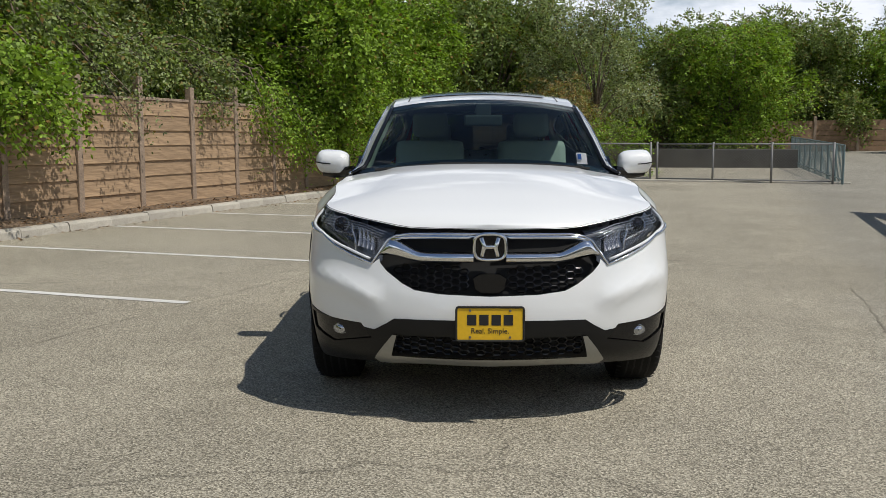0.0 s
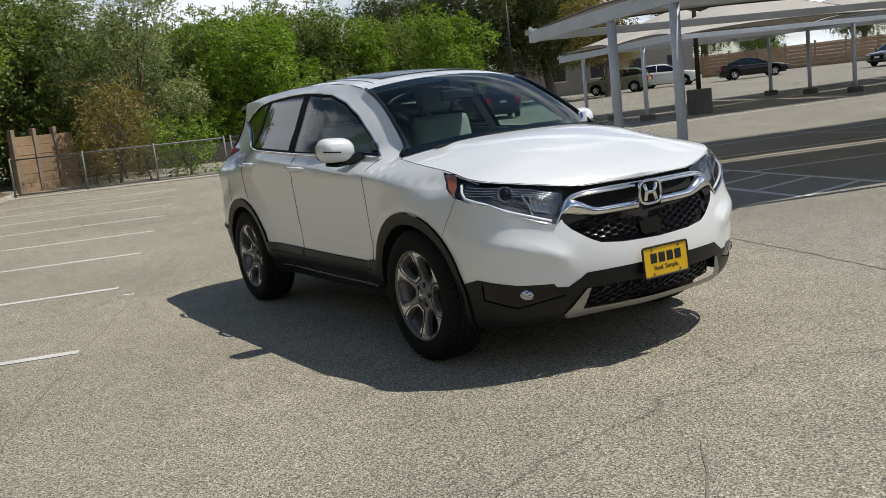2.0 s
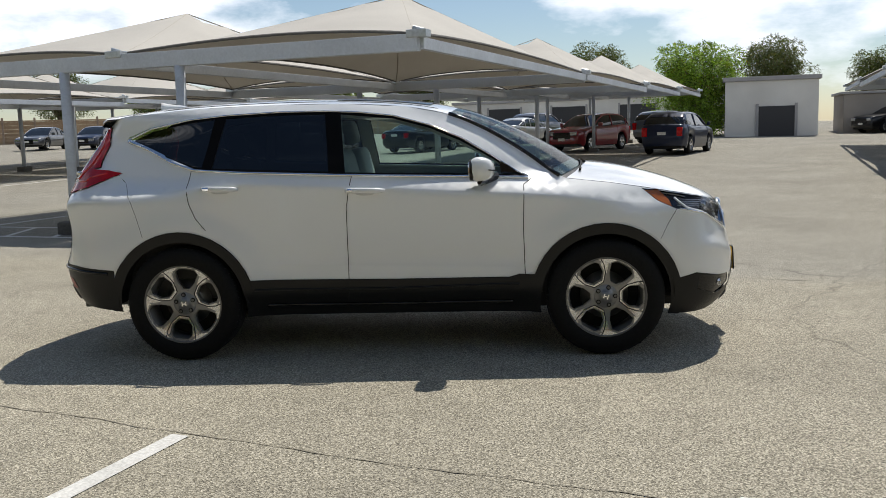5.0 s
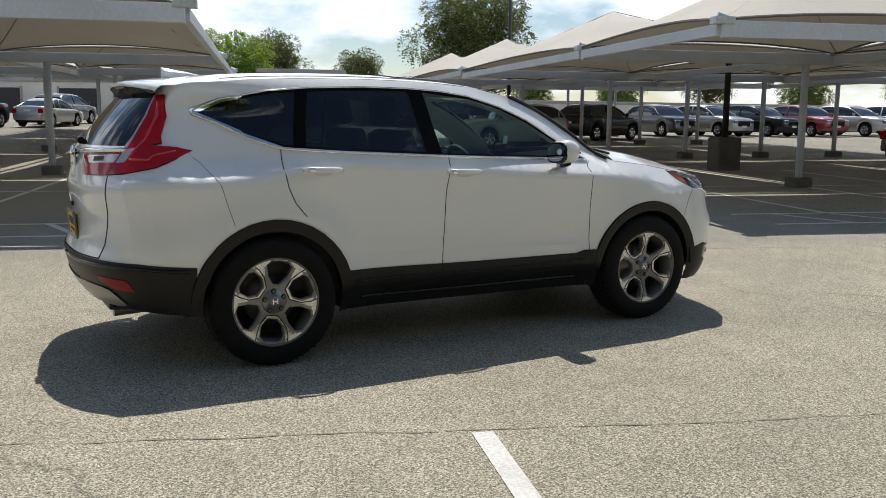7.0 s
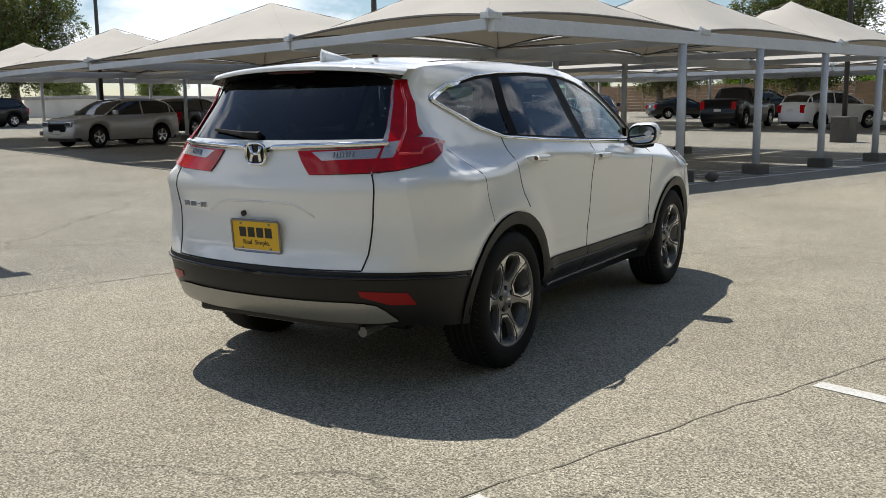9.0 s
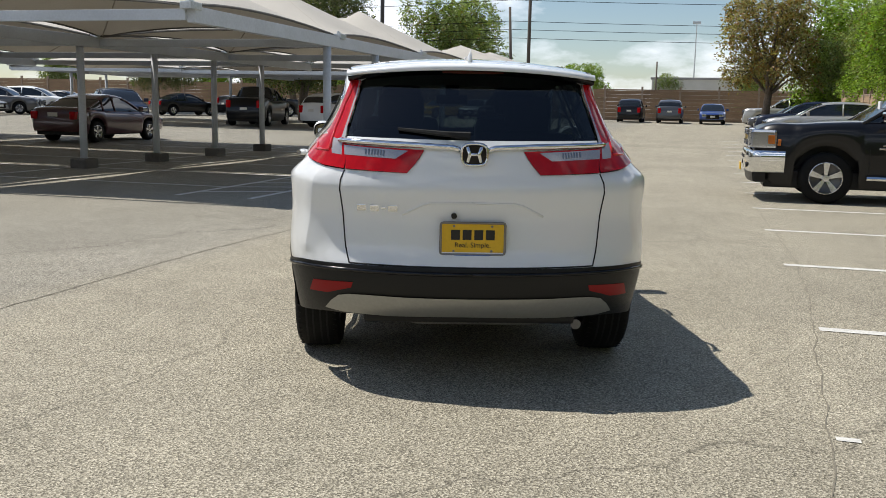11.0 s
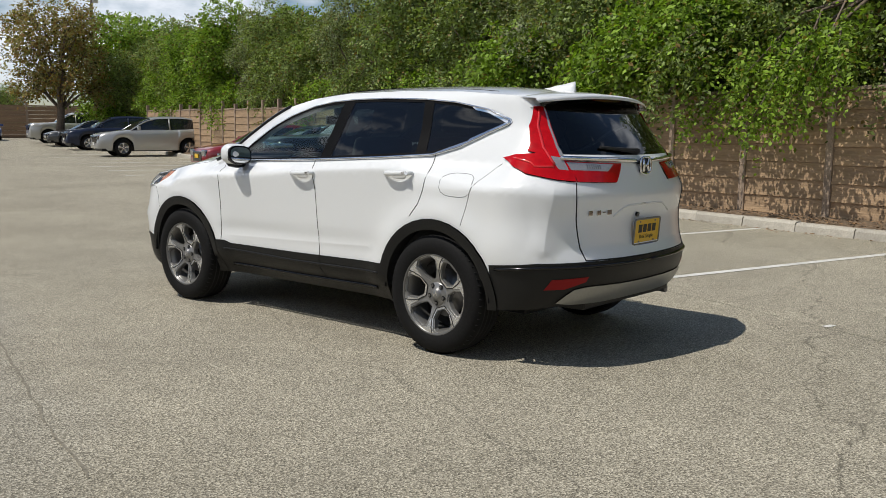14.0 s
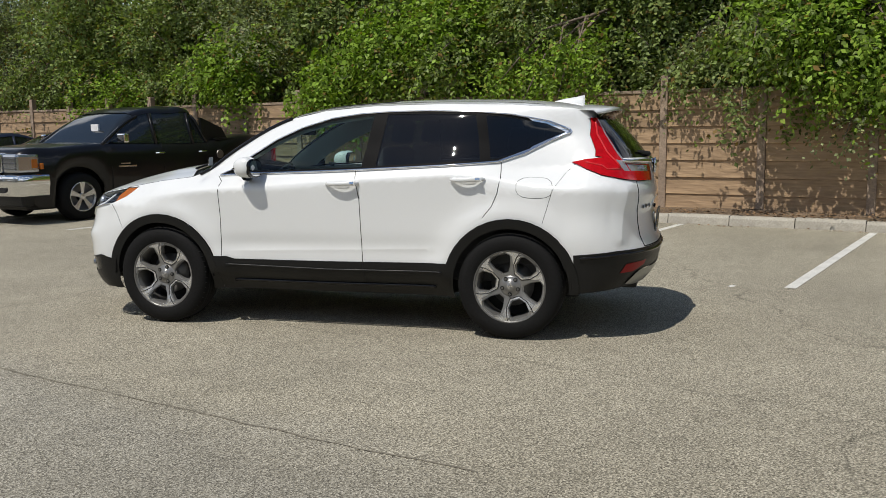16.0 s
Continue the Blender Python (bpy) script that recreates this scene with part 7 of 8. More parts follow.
utility_pole(10.6, -60, 12.0)
utility_pole(10.6, -54.5, 7.6, 2.5, False, .11)
utility_pole(-12.5, -78, 14.0)
utility_pole(3.0, -92, 5.6, 0, False, .10)
for z, sag in ((9.2, .8), (7.7, .7), (7.1, .6), (6.5, .6)):
    bm = bmesh.new()
    pts = [(-60 + 3.0 * i, -60 - 0.02 * i, z - sag * (1 - ((i % 24) / 12 - 1) ** 2)) for i in range(49)]
    add_tube(bm, pts, .022, 4)
    tagged(part("overhead_cable", bm, SEAM), "black overhead cable slung between utility poles", "cable", "overhead cables")
for x, y, h in ((-4.6, -88, 12.5), (-.5, -120, 12.0)):
    root = thing("street_lamp", "slim grey floodlight mast beyond the wall", "street lamp", "floodlight masts", at=pose(x, y, .8))
    bm = bmesh.new()
    add_rod(bm, (0, 0, 0), (0, 0, h), .12, .06, seg=8)
    part("mast", bm, GALVANISED, root)
    bm = bmesh.new()
    add_box(bm, (-.5, -.2, h), (.5, .2, h + .35), .03)
    part("lamp_head", bm, GALVANISED, root)
root = thing("fire_extinguisher", "small white cylinder extinguisher beside a canopy footing", "extinguisher", at=pose(5.36, 5.34, 0) @ Matrix.Scale(.62, 4))
bm = bmesh.new()
add_lathe(bm, [(.0, .0), (.07, .0), (.075, .02), (.075, .30), (.05, .36), (.02, .38), (.02, .42), (.0, .42)], 16)
bmesh.ops.rotate(bm, verts=bm.verts[:], matrix=Matrix.Rotation(radians(-90), 3, "Y"))
part("cylinder", bm, PLASTER, root, smooth=True)
bm = bmesh.new()
add_box(bm, (-.06, -.015, .42), (.05, .015, .46), .005)
part("valve", bm, BLACK_STEEL, root)
rock = thing("rock", "rough grey concrete lump beside a canopy footing", "rock", at=pose(4.55, -9.95, .0))
bm = bmesh.new()
bmesh.ops.create_icosphere(bm, subdivisions=2, radius=.13)
for v in bm.verts:
    v.co *= 1 + .28 * noise.noise(v.co * 6)
    v.co.z = max(v.co.z * .7, -.1) + .1
part("lump", bm, DARK_CONCRETE, rock)

# ---- parked vehicles ----
def paint(name, color, rough=0.3, metal=0.0):
    dark = max(color) < 0.05
    return material(name, color, rough, metal, coat=0.45 if dark else 0.9, specular=0.2 if dark else 0.5, patch=0.03, patch_scale=2)


PAINTS = {
    "black": paint("black_paint", (0.005, 0.005, 0.006)), "white": paint("white_paint", (0.75, 0.75, 0.74)), "silver": paint("silver_paint", (0.42, 0.42, 0.41), .35, .5),
    "grey": paint("dark_grey_paint", (0.06, 0.062, 0.067), .35, .3), "red": paint("red_paint", (0.22, 0.012, 0.016)), "maroon": paint("maroon_paint", (0.055, 0.010, 0.014)),
    "navy": paint("navy_paint", (0.012, 0.018, 0.040)), "blue": paint("blue_paint", (0.02, 0.05, 0.20)), "yellow": paint("yellow_paint", (0.62, 0.36, 0.01)), "green": paint("olive_paint", (0.10, 0.12, 0.07)),
}
DARK_GLASS = material("dark_car_glass", (0.012, 0.015, 0.017), 0.05, specular=0.8)
# outlines of the upper body from nose to tail as (along, height); belt and roof lines of three body types
BODY = {
    "sedan": dict(length=4.65, width=1.82, wheel=.33, base=2.75, belt=[(-2.32, .52), (-2.25, .72), (-1.55, .86), (-.95, .93), (.2, .95), (1.2, .98), (1.75, 1.02), (2.25, .98), (2.32, .60)],
                  roof=[(-.98, .93), (-.30, 1.33), (.15, 1.44), (.65, 1.44), (1.15, 1.30), (1.78, 1.02)]),
    "suv": dict(length=4.75, width=1.90, wheel=.36, base=2.78, belt=[(-2.35, .55), (-2.30, .88), (-1.65, 1.03), (-1.02, 1.10), (.3, 1.12), (1.3, 1.16), (2.05, 1.18), (2.30, 1.10), (2.37, .62)],
                roof=[(-1.05, 1.10), (-.42, 1.52), (.0, 1.64), (.8, 1.68), (1.6, 1.62), (2.0, 1.42), (2.14, 1.17)]),
    "pickup": dict(length=5.85, width=2.03, wheel=.40, base=3.64, belt=[(-2.90, .66), (-2.88, 1.10), (-2.2, 1.215), (-1.30, 1.265), (.2, 1.24), (1.02, 1.25), (1.06, 1.28), (2.85, 1.29), (2.90, .70)],
                   roof=[(-1.35, 1.24), (-.72, 1.70), (-.3, 1.86), (.3, 1.88), (.78, 1.84), (1.0, 1.25)]),
}


def vehicle_wheel(r, width, parent, at, rim_mat, shared):
    w = new("wheel")
    w.parent = parent
    w.matrix_basis = at
    if "tyre" not in shared:
        bm = bmesh.new()
        h = width / 2
        add_lathe(bm, [(r * .62, -h), (r * .88, -h * 1.03), (r * .98, -h * .75), (r, -h * .3), (r, h * .3), (r * .98, h * .75), (r * .88, h * 1.03), (r * .62, h)], 28)
        shared["tyre"] = part("tyre", bm, RUBBER, w, smooth=True).data
        bm = bmesh.new()
        add_lathe(bm, [(r * .63, h), (r * .60, h * .75), (r * .55, h * .45), (r * .2, h * .35)], 28)
        shared["well"] = part("rim_dish", bm, ALLOY_DARK, w, smooth=True).data
        bm = bmesh.new()
        add_lathe(bm, [(r * .64, h * .98), (r * .60, h * 1.02), (r * .56, h * .80)], 28)
        for k in range(5):
            a = 2 * math.pi * k / 5
            t = bmesh.new()
            add_grid(t, [[(h * .75, -r * .05, r * .10), (h * .85, -r * .06, r * .12), (h * .85, r * .06, r * .12), (h * .75, r * .05, r * .10)], [(h * .8, -r * .10, r * .59), (h * .96, -r * .12, r * .59), (h * .96, r * .12, r * .59), (h * .8, r * .10, r * .59)]])
            bmesh.ops.transform(t, matrix=Matrix.Rotation(a, 4, "X"), verts=t.verts[:])
            merge(bm, t)
        add_lathe(bm, [(0, h * .95), (r * .12, h * .93), (r * .16, h * .75)], 20)
        shared["rim"] = part("rim", bm, rim_mat, w).data
    else:
        for nm in ("tyre", "well", "rim"):
            o = new({"well": "rim_dish"}.get(nm, nm), shared[nm])
            o.parent = w


def make_vehicle(kind, color, label, at, group="parked vehicles", plate_front=False, detail=False):
    s = BODY[kind]
    mat = PAINTS[color]
    root = thing({"sedan": "sedan_car", "suv": "suv_car", "pickup": "pickup_truck"}[kind], label, "pickup truck" if kind == "pickup" else "car", group, at=at)
    hw, ln = s["width"] / 2, s["length"] / 2
    half, r = s["base"] / 2, s["wheel"]
    axle = (-half + (0.02 if kind != "pickup" else .0), half + (.02 if kind != "pickup" else .0))
    belt, roof = s["belt"], s["roof"]

    def plan(y):
        t = abs(y) / ln
        return hw * (1 - .16 * max(0, t - .72) / .28 * max(0, t - .72) / .28) * (1 if t < .97 else 1 - (t - .97) * 2.2)

    def sill(y):
        z = .26 if abs(y) < ln - .35 else .34
        for a in axle:
            d = abs(y - a)
            if d < r + .09:
                z = max(z, r + math.sqrt(max(0, (r + .09) ** 2 - d * d)))
        return z
    n = 64
    ys = sorted(set([-ln + 2 * ln * i / n for i in range(n + 1)] + [a + q * (r + .09) * f for a in axle for q in (-1, 1) for f in (1.0, 1.001)]))
    bm = bmesh.new()
    rows = []
    for y in ys:
        top = curve_table(belt, y)
        lo = min(sill(y), top - .04)
        p = plan(y)
        rows.append([(p * .93, y, lo), (p * .985, y, lo + (top - lo) * .22), (p, y, lo + (top - lo) * .5), (p * .985, y, lo + (top - lo) * .80), (p * .93, y, top - .015), (p * .80, y, top + .012), (0, y, top + .03)])
    for q in (1, -1):
        add_grid(bm, [[(x * q, y, z) for x, y, z in row] for row in rows])
    add_grid(bm, [[(x, y, z) for x, y, z in rows[0]], [(-x, y, z) for x, y, z in rows[0]]])
    add_grid(bm, [[(x, y, z) for x, y, z in rows[-1]], [(-x, y, z) for x, y, z in rows[-1]]])
    bmesh.ops.remove_doubles(bm, verts=bm.verts[:], dist=.0005)
    bmesh.ops.recalc_face_normals(bm, faces=bm.faces[:])
    part("body", bm, mat, root, smooth=True)
    # cabin: glass from belt to just under the roof, painted roof and pillars
    y0, y1 = roof[0][0], roof[-1][0]
    m = 30
    bm = bmesh.new()
    rows, cap = [], []
    for i in range(m + 1):
        y = y0 + (y1 - y0) * i / m
        zt, zb = curve_table(roof, y), curve_table(belt, y)
        w0, lift = plan(y) * .90, zt - zb
        w1 = w0 - .30 * lift
        rows.append([(w0, y, zb), (w1 + (w0 - w1) * .15, y, zb + lift * .85), (w1 * .97, y, zb + lift * .96), (w1 * .82, y, zt), (0, y, zt + .02)])
        cap.append([(w1 + .005 + (w0 - w1) * .15, y, zb + lift * .86 + .004), (w1 * .975, y, zb + lift * .965 + .008), (w1 * .82, y, zt + .012), (0, y, zt + .034)])
    for q in (1, -1):
        add_grid(bm, [[(x * q, y, z) for x, y, z in row] for row in rows])
    bmesh.ops.remove_doubles(bm, verts=bm.verts[:], dist=.0005)
    bmesh.ops.recalc_face_normals(bm, faces=bm.faces[:])
    part("window_glass", bm, DARK_GLASS, root, "dark car window glass", smooth=True)
    bm = bmesh.new()
    i0 = next(i for i in range(m + 1) if roof[0][0] + (y1 - y0) * i / m > roof[1][0] + .12)
    i1 = next(i for i in range(m, 0, -1) if y0 + (y1 - y0) * i / m < roof[-2][0] + .02)
    for q in (1, -1):
        add_grid(bm, [[(x * q, y, z) for x, y, z in row] for row in cap[i0:i1 + 1]])
        for a, b in ((0, i0 + 1), (i1, m)):
            add_tube(bm, [(q * (rows[i][1][0] + .004), rows[i][1][1], rows[i][1][2]) for i in range(a, b + 1)], .03, 5)
        for y in ((roof[0][0] + roof[-1][0]) / 2 + (.05 if kind != "pickup" else -.02), roof[-2][0] - .12):
            i = round((y - y0) / (y1 - y0) * m)
            add_tube(bm, [(q * (rows[i][0][0] + .004), y, rows[i][0][2] - .02), (q * (rows[i][1][0] + .004), y, rows[i][1][2])], .035, 5)
    bmesh.ops.recalc_face_normals(bm, faces=bm.faces[:])
    part("roof", bm, mat, root, smooth=True)
    bm = bmesh.new()
    add_box(bm, (-hw * .8, -ln * .93, .22), (hw * .8, ln * .93, .5), .03)
    add_box(bm, (-hw * .62, -ln * .90, .30), (hw * .62, ln * .90, curve_table(belt, 0) - .22), .03)
    part("underbody", bm, CLADDING, root)
    shared = {}
    for a in axle:
        for q in (1, -1):
            vehicle_wheel(r, .22 if kind != "pickup" else .27, root, pose(q * (hw - .14), a, r, 0, 0, 0 if q > 0 else 180), MACHINED, shared)
    zf = curve_table(belt, -ln + .12)
    for q in (1, -1):
        bm = bmesh.new()
        x = plan(-ln + .15) * .70
        add_box(bm, (q * x - .17, -ln - .005, zf - .20), (q * x + .17, -ln + .22, zf - .02), .03)
        part("headlamp", bm, LAMP_INNER, root, "clear headlamp")
        bm = bmesh.new()
        zt = curve_table(belt, ln - .1)
        x = plan(ln - .12) * .84
        add_box(bm, (q * x - .11, ln - .22, zt - (.30 if kind == "sedan" else .42)), (q * x + .11, ln + .005, zt - .06), .03)
        part("tail_lamp", bm, RED_LENS, root, "red tail lamp")
        bm = bmesh.new()
        ym = roof[0][0] + .30
        zm = curve_table(belt, ym) + .09
        add_box(bm, (q * (plan(ym) + .02) - .02, ym - .06, zm - .08), (q * (plan(ym) + .02) + q * .16 + .02, ym + .06, zm + .08), .03)
        part("door_mirror", bm, mat if not detail else CHROME, root)
    bm = bmesh.new()
    add_box(bm, (-hw * .48, -ln - .012, zf - .36), (hw * .48, -ln + .1, zf - .06), .03)
    part("grille", bm, GLOSS_BLACK, root)
    bm = bmesh.new()
    drop, ahead = (.035, .105) if detail else (0, 0)
    add_box(bm, (-.17, -ln - .03 - ahead, .48 - drop), (.17, -ln - .01 - ahead, .60 - drop), .004)
    part("front_plate", bm, PLATE_YELLOW if plate_front else PLASTER, root)
    bm = bmesh.new()
    add_box(bm, (-.17, ln + .005, .78), (.17, ln + .02, .90), .004)
    part("rear_plate", bm, PLASTER, root)
    return root, s, plan


def heading(deg):
    """Turn for a vehicle whose nose points along this compass-like angle, measured from +x."""
    return deg + 90


def park(kind, color, x, y, deg, label, group="parked vehicles", **kw):
    return make_vehicle(kind, color, label, pose(x, y, ground_z(x, y), 0, 0, heading(deg)), group, **kw)[0]


# the row along the fence
truck, spec, plan = make_vehicle("pickup", "black", "black crew-cab pickup truck with chrome bumper and five-spoke wheels", pose(-5.42, -9.82, 0, 0, 0, heading(0)), "row along the fence", True, True)
ln, hw = 2.925, 1.015
bm = bmesh.new()


def wrapped(h, out=0.0):
    """A place along the truck's front: across the nose and round both corners."""
    a = abs(h)
    if a < .74:
        return math.copysign(a / .74 * (hw - .05), h), -ln - .07 - out + .06 * (a / .74) ** 3
    t = (a - .74) / .26
    return math.copysign(hw - .05 + (.055 + out) * math.sin(min(t * 4, 1) * math.pi / 2), h), -ln - .01 - out * (1 - min(t * 4, 1)) + .50 * t


def band(profile, span=1.0, n=56):
    t = bmesh.new()
    add_grid(t, [[(*wrapped((-1 + 2 * i / n) * span, out), z) for i in range(n + 1)] for out, z in profile])
    bmesh.ops.recalc_face_normals(t, faces=t.faces[:])
    return t


bumper = part("front_bumper", band([(-.06, .455), (-.015, .46), (.0, .48), (.002, .60), (.022, .625), (.026, .70), (.022, .775), (.004, .80), (-.08, .805)]), CHROME, truck, "polished chrome front bumper", smooth=True)
part("air_dam", band([(-.10, .30), (-.05, .31), (-.035, .40), (-.03, .47)], .86), CLADDING, bumper, "black lower air dam")
part("bumper_slot", band([(.012, .655), (.030, .66), (.030, .71), (.012, .715)], .34), SEAM, bumper, "dark intake slot")
for q in (1, -1):
    bm = bmesh.new()
    prism(bm, rounded([(q * .50, .515), (q * .70, .515), (q * .70, .595), (q * .50, .595)], 2), -ln - .068, -ln - .01, "xz")
    part("fog_recess", bm, SEAM, bumper)
bm = bmesh.new()
add_box(bm, (-.60, -ln - .055, .835), (.60, -ln + .06, 1.145), .02)
front = part("grille_frame", bm, CHROME, truck, "chrome grille frame")
for z0, z1 in ((.862, .955), (1.025, 1.115)):
    bm = bmesh.new()
    add_box(bm, (-.565, -ln - .060, z0), (.565, -ln - .02, z1), .006)
    mesh_back = part("grille_mesh", bm, LAMP_SHELL, front, "dark grey grille mesh")
    bm = bmesh.new()
    for k in range(34):
        x = -.545 + .033 * k
        add_rod(bm, (x, -ln - .062, z0 + .006), (x + .02, -ln - .062, z1 - .006), .004, seg=4)
        add_rod(bm, (x + .02, -ln - .062, z0 + .006), (x, -ln - .062, z1 - .006), .004, seg=4)
    part("mesh_wire", bm, BOWL, mesh_back)
bm = bmesh.new()
prism(bm, [(-.13, .985), (-.045, .985), (-.045, .955), (.045, .955), (.045, .985), (.13, .985), (.11, 1.015), (.045, 1.015), (.045, 1.04), (-.045, 1.04), (-.045, 1.015), (-.11, 1.015)], -ln - .075, -ln - .05, "xz")
part("badge", bm, material("brass_badge", (0.45, 0.33, 0.12), 0.3, metal=0.8), front, "brass-coloured badge")
bm = bmesh.new()
add_box(bm, (-hw * .97, ln - .06, .55), (hw * .97, ln + .10, .74), .04)
part("rear_bumper", bm, CLADDING, truck)
for q in (1, -1):
    bm = bmesh.new()
    add_box(bm, (q * .795 - .19, -ln - .035, .835), (q * .795 + .19, -ln + .36, 1.125), .04)
    block = part("headlamp_block", bm, LAMP_INNER, truck, "large clear headlamp")
    for z in (.90, .985, 1.06):
        bm = bmesh.new()
        add_box(bm, (q * .795 - .175, -ln - .040, z - .008), (q * .795 + .175, -ln + .0, z + .008), .004)
        part("lamp_divider", bm, LAMP_SHELL, block)
    bm = bmesh.new()
    add_box(bm, (q * .965 - .023, -ln + .22, .90), (q * .965 + .023, -ln + .33, 1.05), .015)
    part("indicator", bm, AMBER, block, "amber indicator")
    bm = bmesh.new()
    add_box(bm, (q * (hw - .03) - .025, -ln + .37, .88), (q * (hw - .03) + .025, -ln + .42, .98), .012)
    part("side_marker", bm, AMBER, truck, "amber side marker")
    bm = bmesh.new()
    add_tube(bm, [(q * (hw + .02), -1.25, .42), (q * (hw + .03), 1.15, .42)], .04, 8)
    part("side_step", bm, CHROME, truck, "chrome side step")
    for y in (-.28, .72):
        bm = bmesh.new()
        add_tube(bm, [(q * (hw - .005), y, 1.08), (q * (hw + .03), y + .04, 1.085), (q * (hw + .03), y + .16, 1.085), (q * (hw - .005), y + .20, 1.08)], .018, 6)
        part("door_handle", bm, CHROME, truck, "chrome door handle")
    for y, z0, z1 in ((-1.22, .40, 1.22), (-.10, .40, 1.24), (1.00, .40, 1.24)):
        bm = bmesh.new()
        add_tube(bm, [(q * hw * .995, y, z0), (q * hw * 1.001, y, .8), (q * hw * .94, y, z1)], .006, 4)
        part("door_gap", bm, SEAM, truck)
    bm = bmesh.new()
    add_box(bm, (q * hw * 1.0 - .004, -1.10, .86), (q * hw * 1.0 + .008, -.72, .885), .002)
    add_box(bm, (q * hw * 1.0 - .004, -1.05, .91), (q * hw * 1.0 + .008, -.85, .93), .002)
    part("badge_bar", bm, CHROME, truck, "chrome badge bars")
    bm = bmesh.new()
    t = bmesh.new()
    add_lathe(t, [(0, .0), (.08, .002), (.085, -.01)], 20)
    bmesh.ops.transform(t, matrix=pose(q * (hw + .004), 1.25, 1.02, 0, 0, 0 if q > 0 else 180), verts=t.verts[:])
    merge(bm, t)
    part("filler_cap", bm, BRAKE, truck, "round grey fuel cap")
bm = bmesh.new()
prism(bm, [(-.98, 1.20), (-.75, 1.20), (-.75, 1.24), (-.98, 1.24)], -.76, -.74, "yz")
part("paper_sticker", bm, WHITE_PLAIN, truck)
bm = bmesh.new()
add_box(bm, (.25, -1.05, 1.33), (.45, -1.02, 1.60), .002)
part("paper_sticker", bm, WHITE_PLAIN, truck)

for q in (1, -1):
    bm = bmesh.new()
    prism(bm, [(.98, 1.27), (1.62, 1.27), (1.46, 1.52), (1.10, 1.66), (.92, 1.72)], q * .80, q * .86, "yz")
    part("sail_panel", bm, CLADDING, truck, "black sail panel behind the cab")
for q in (1, -1):
    bm = bmesh.new()
    add_box(bm, (q * (hw - .10) - .09, ln - .16, .80), (q * (hw - .10) + .09, ln + .02, 1.24), .02)
    part("tail_lamp_block", bm, RED_LENS, truck, "tall red tail lamp")
bm = bmesh.new()
add_box(bm, (-.95, 1.20, 1.295), (.95, 2.82, 1.325), .012)
part("bed_cover", bm, CLADDING, truck, "black bed cover")
park("sedan", "black", -6.5, -13.6, 0, "black sedan with a yellow dealer plate", "row along the fence", plate_front=True)
park("sedan", "navy", -6.6, -17.0, 0, "dark navy sedan with a yellow dealer plate", "row along the fence", plate_front=True)
park("sedan", "red", -6.9, -20.6, 0, "dark red coupe with a yellow dealer plate", "row along the fence", plate_front=True)
park("suv", "silver", -6.6, -34.4, 0, "silver crossover parked nose out by the fence", "row along the fence")
park("suv", "navy", -6.7, -42.6, 0, "navy SUV parked nose out by the fence", "row along the fence")
park("sedan", "grey", -6.6, -48.5, 0, "dark grey sedan parked nose out by the fence", "row along the fence")
park("pickup", "silver", -7.2, -56.0, 0, "silver pickup truck parked nose out", "row along the fence")
park("suv", "black", 3.4, -64.5, 270, "black SUV parked nose to the wall", "row along the back wall")
park("suv", "grey", .5, -64.0, 270, "dark grey SUV parked nose to the wall", "row along the back wall")
park("sedan", "blue", -2.5, -63.5, 90, "blue sedan parked nose out at the wall", "row along the back wall")
park("sedan", "silver", 15.0, -62.5, 90, "silver sedan parked nose out at the wall", "row along the back wall")
park("sedan", "yellow", 17.6, -61.6, 60, "yellow sedan parked by the wall", "row along the back wall")
park("suv", "silver", 20.9, -63.4, 290, "silver minivan parked by the wall", "row along the back wall")
park("pickup", "black", 7.0, -36.2, 90, "black pickup truck with a chrome grille parked nose out", "rows under the canopies")
park("suv", "white", 15.6, -36.8, 250, "white crossover parked under the far canopy", "rows under the canopies")
park("pickup", "black", 20.2, -36.6, 282, "black pickup truck with a canopy cover", "rows under the canopies")
park("sedan", "maroon", 17.0, -19.3, 270, "dark maroon sedan parked under the canopies", "rows under the canopies")
park("suv", "silver", 28.3, -8.4, 108, "silver-grey three-row SUV parked under the canopies", "rows under the canopies")
park("suv", "black", 55.2, -8.3, 130, "black crossover parked beside the shed", "cars beyond the rise")
park("suv", "black", 52.6, -10.2, 100, "black crossover parked beside the shed", "cars beyond the rise")
park("suv", "navy", 23.6, -29.6, 135, "navy SUV parked behind the canopies", "rows under the canopies")
park("suv", "black", 35.5, -15.0, 302, "black off-roader parked beyond the canopies", "rows under the canopies")
park("pickup", "black", 28, -52, 240, "black pickup truck by the boundary", "rows under the canopies")
park("sedan", "black", 32, -49, 240, "black coupe by the boundary", "rows under the canopies")
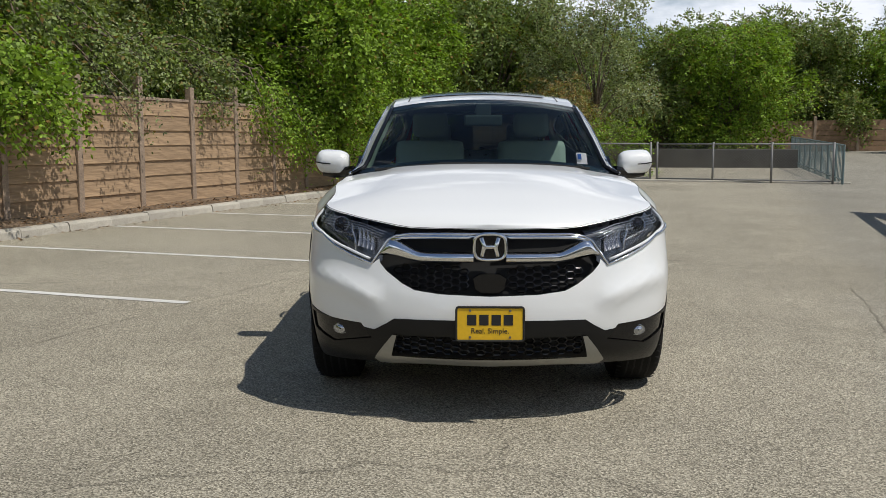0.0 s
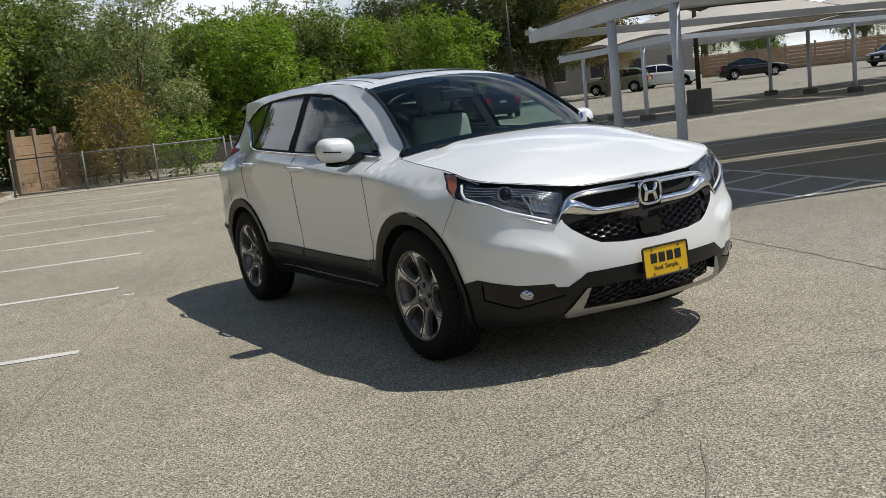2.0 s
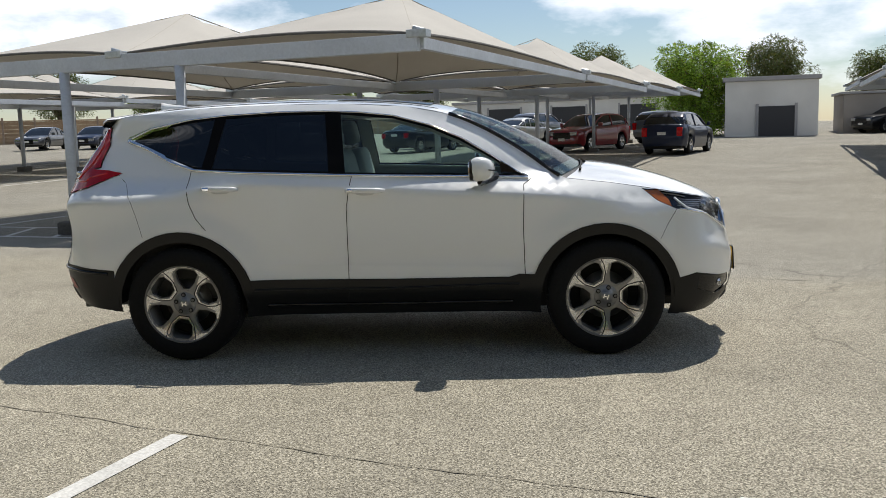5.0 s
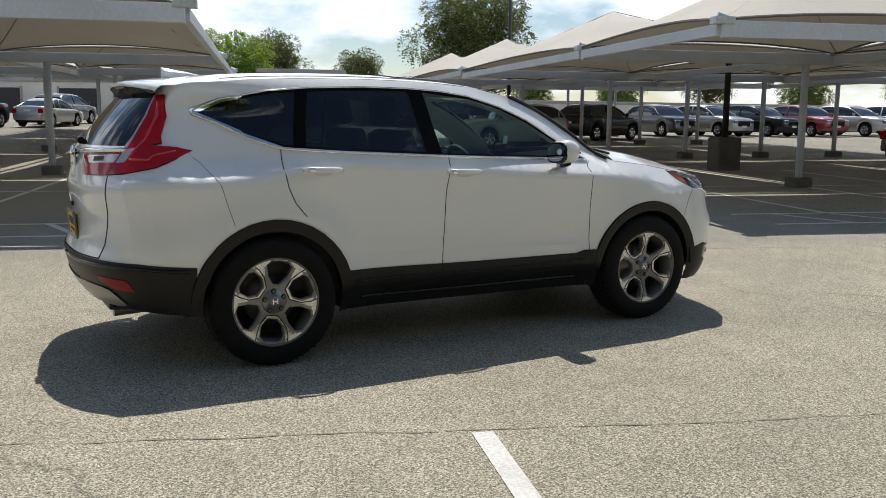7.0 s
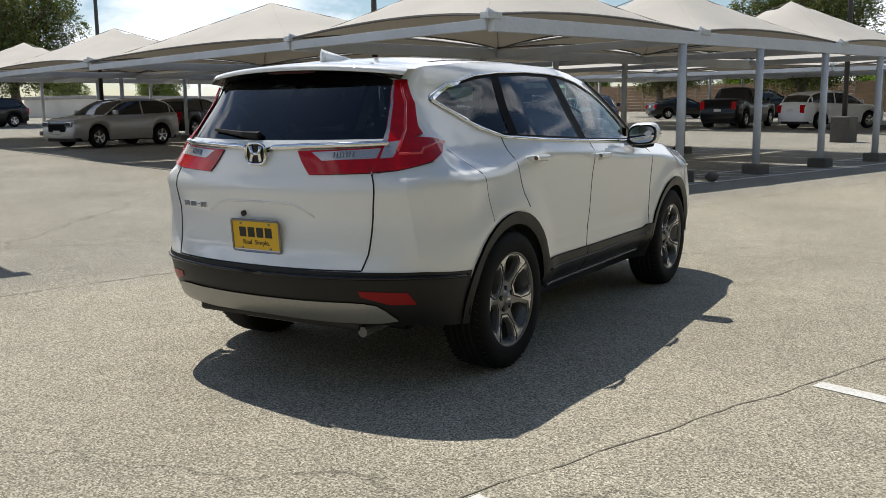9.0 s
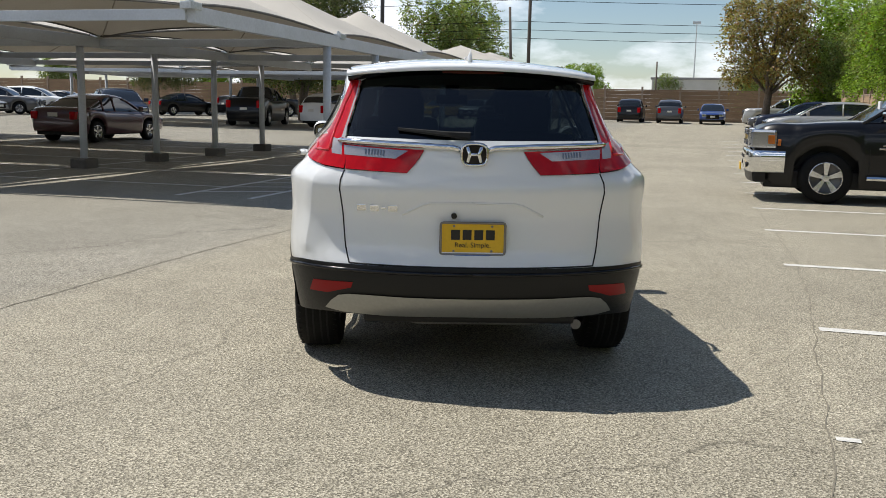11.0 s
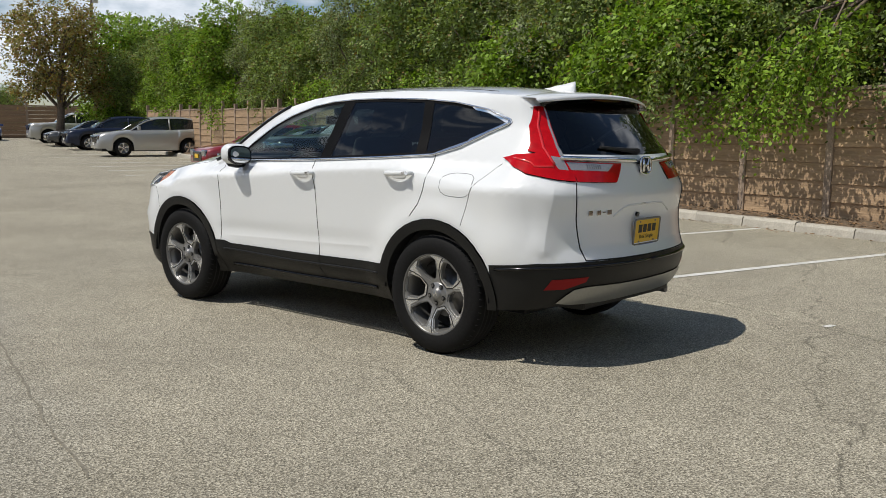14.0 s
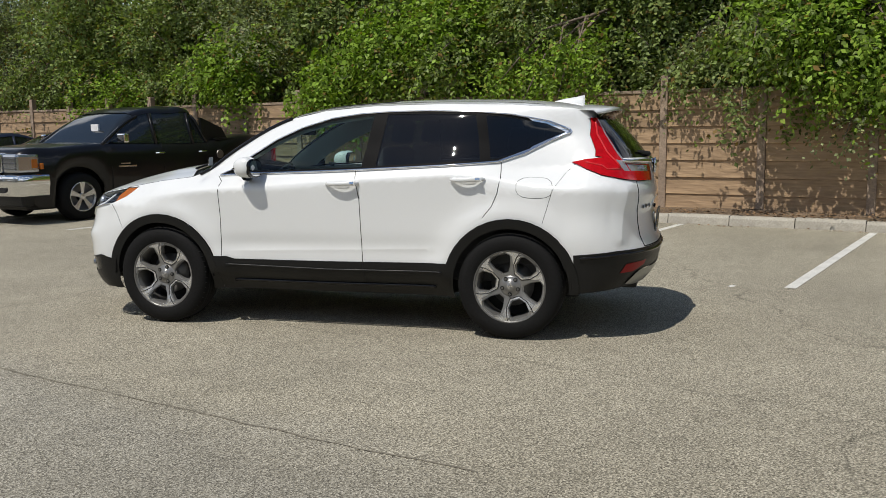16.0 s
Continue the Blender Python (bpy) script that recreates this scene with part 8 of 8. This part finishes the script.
for i, (k, c) in enumerate([("suv", "grey"), ("suv", "silver"), ("suv", "black"), ("suv", "red"), ("suv", "silver"), ("suv", "white"), ("sedan", "silver"), ("suv", "grey"), ("suv", "white"), ("sedan", "black")]):
    park(k, c, 40.6 - .2 * i, -20.5 - 2.8 * i, 200 if i % 3 else 190, f"{ {'grey': 'dark grey', 'silver': 'silver', 'black': 'black', 'red': 'red', 'white': 'white'}[c] } {'SUV' if k == 'suv' else 'sedan'} in a long row of parked stock", "row of parked stock")
park("suv", "red", 36.5, 6.2, 160, "dark red SUV parked beyond the canopies", "cars beyond the rise")
park("suv", "navy", 33.5, 1.8, 350, "navy crossover parked beyond the canopies", "cars beyond the rise")
park("suv", "grey", 44.5, 3.6, 340, "dark grey SUV parked beyond the canopies", "cars beyond the rise")
park("sedan", "black", 36.5, 14.6, 345, "black sedan parked beyond the canopies", "cars beyond the rise")
park("pickup", "black", 41.5, 15.2, 345, "black pickup truck parked beyond the canopies", "cars beyond the rise")
park("sedan", "silver", 45.5, 12.0, 345, "silver sedan parked beyond the canopies", "cars beyond the rise")
park("suv", "grey", 49.5, 12.0, 345, "dark grey crossover parked beyond the canopies", "cars beyond the rise")
park("sedan", "white", 38.8, 22.6, 345, "white sedan parked on the upper lot", "cars beyond the rise")
park("sedan", "white", 46.0, 27.0, 345, "white sedan parked on the upper lot", "cars beyond the rise")
park("sedan", "black", 37.0, 24.5, 345, "black sedan parked on the upper lot", "cars beyond the rise")
park("suv", "black", 41.5, 33.0, 345, "black crossover parked on the upper lot", "cars on the upper lot")
park("sedan", "grey", 40.5, 43.0, 200, "dark grey sedan parked on the upper lot", "cars on the upper lot")
park("sedan", "navy", 42.0, 40.0, 200, "navy sedan parked on the upper lot", "cars on the upper lot")
park("sedan", "black", 36.0, 52.0, 340, "black sedan parked on the upper lot", "cars on the upper lot")
park("suv", "white", 31.5, 56.0, 320, "white off-roader parked on the upper lot", "cars on the upper lot")
park("suv", "green", 27.0, 55.0, 140, "olive compact SUV parked on the upper lot", "cars on the upper lot")
park("suv", "black", 13.0, 39.6, 80, "black crossover seen from behind", "cars on the upper lot")
park("sedan", "white", 12.9, 52.0, 95, "white hatchback seen from behind", "cars on the upper lot")
park("pickup", "silver", 10.3, 53.0, 280, "pale old pickup truck with its bonnet open", "cars on the upper lot")
park("suv", "white", 15.0, 68.0, 190, "white crossover on the street beyond", "cars on the upper lot")
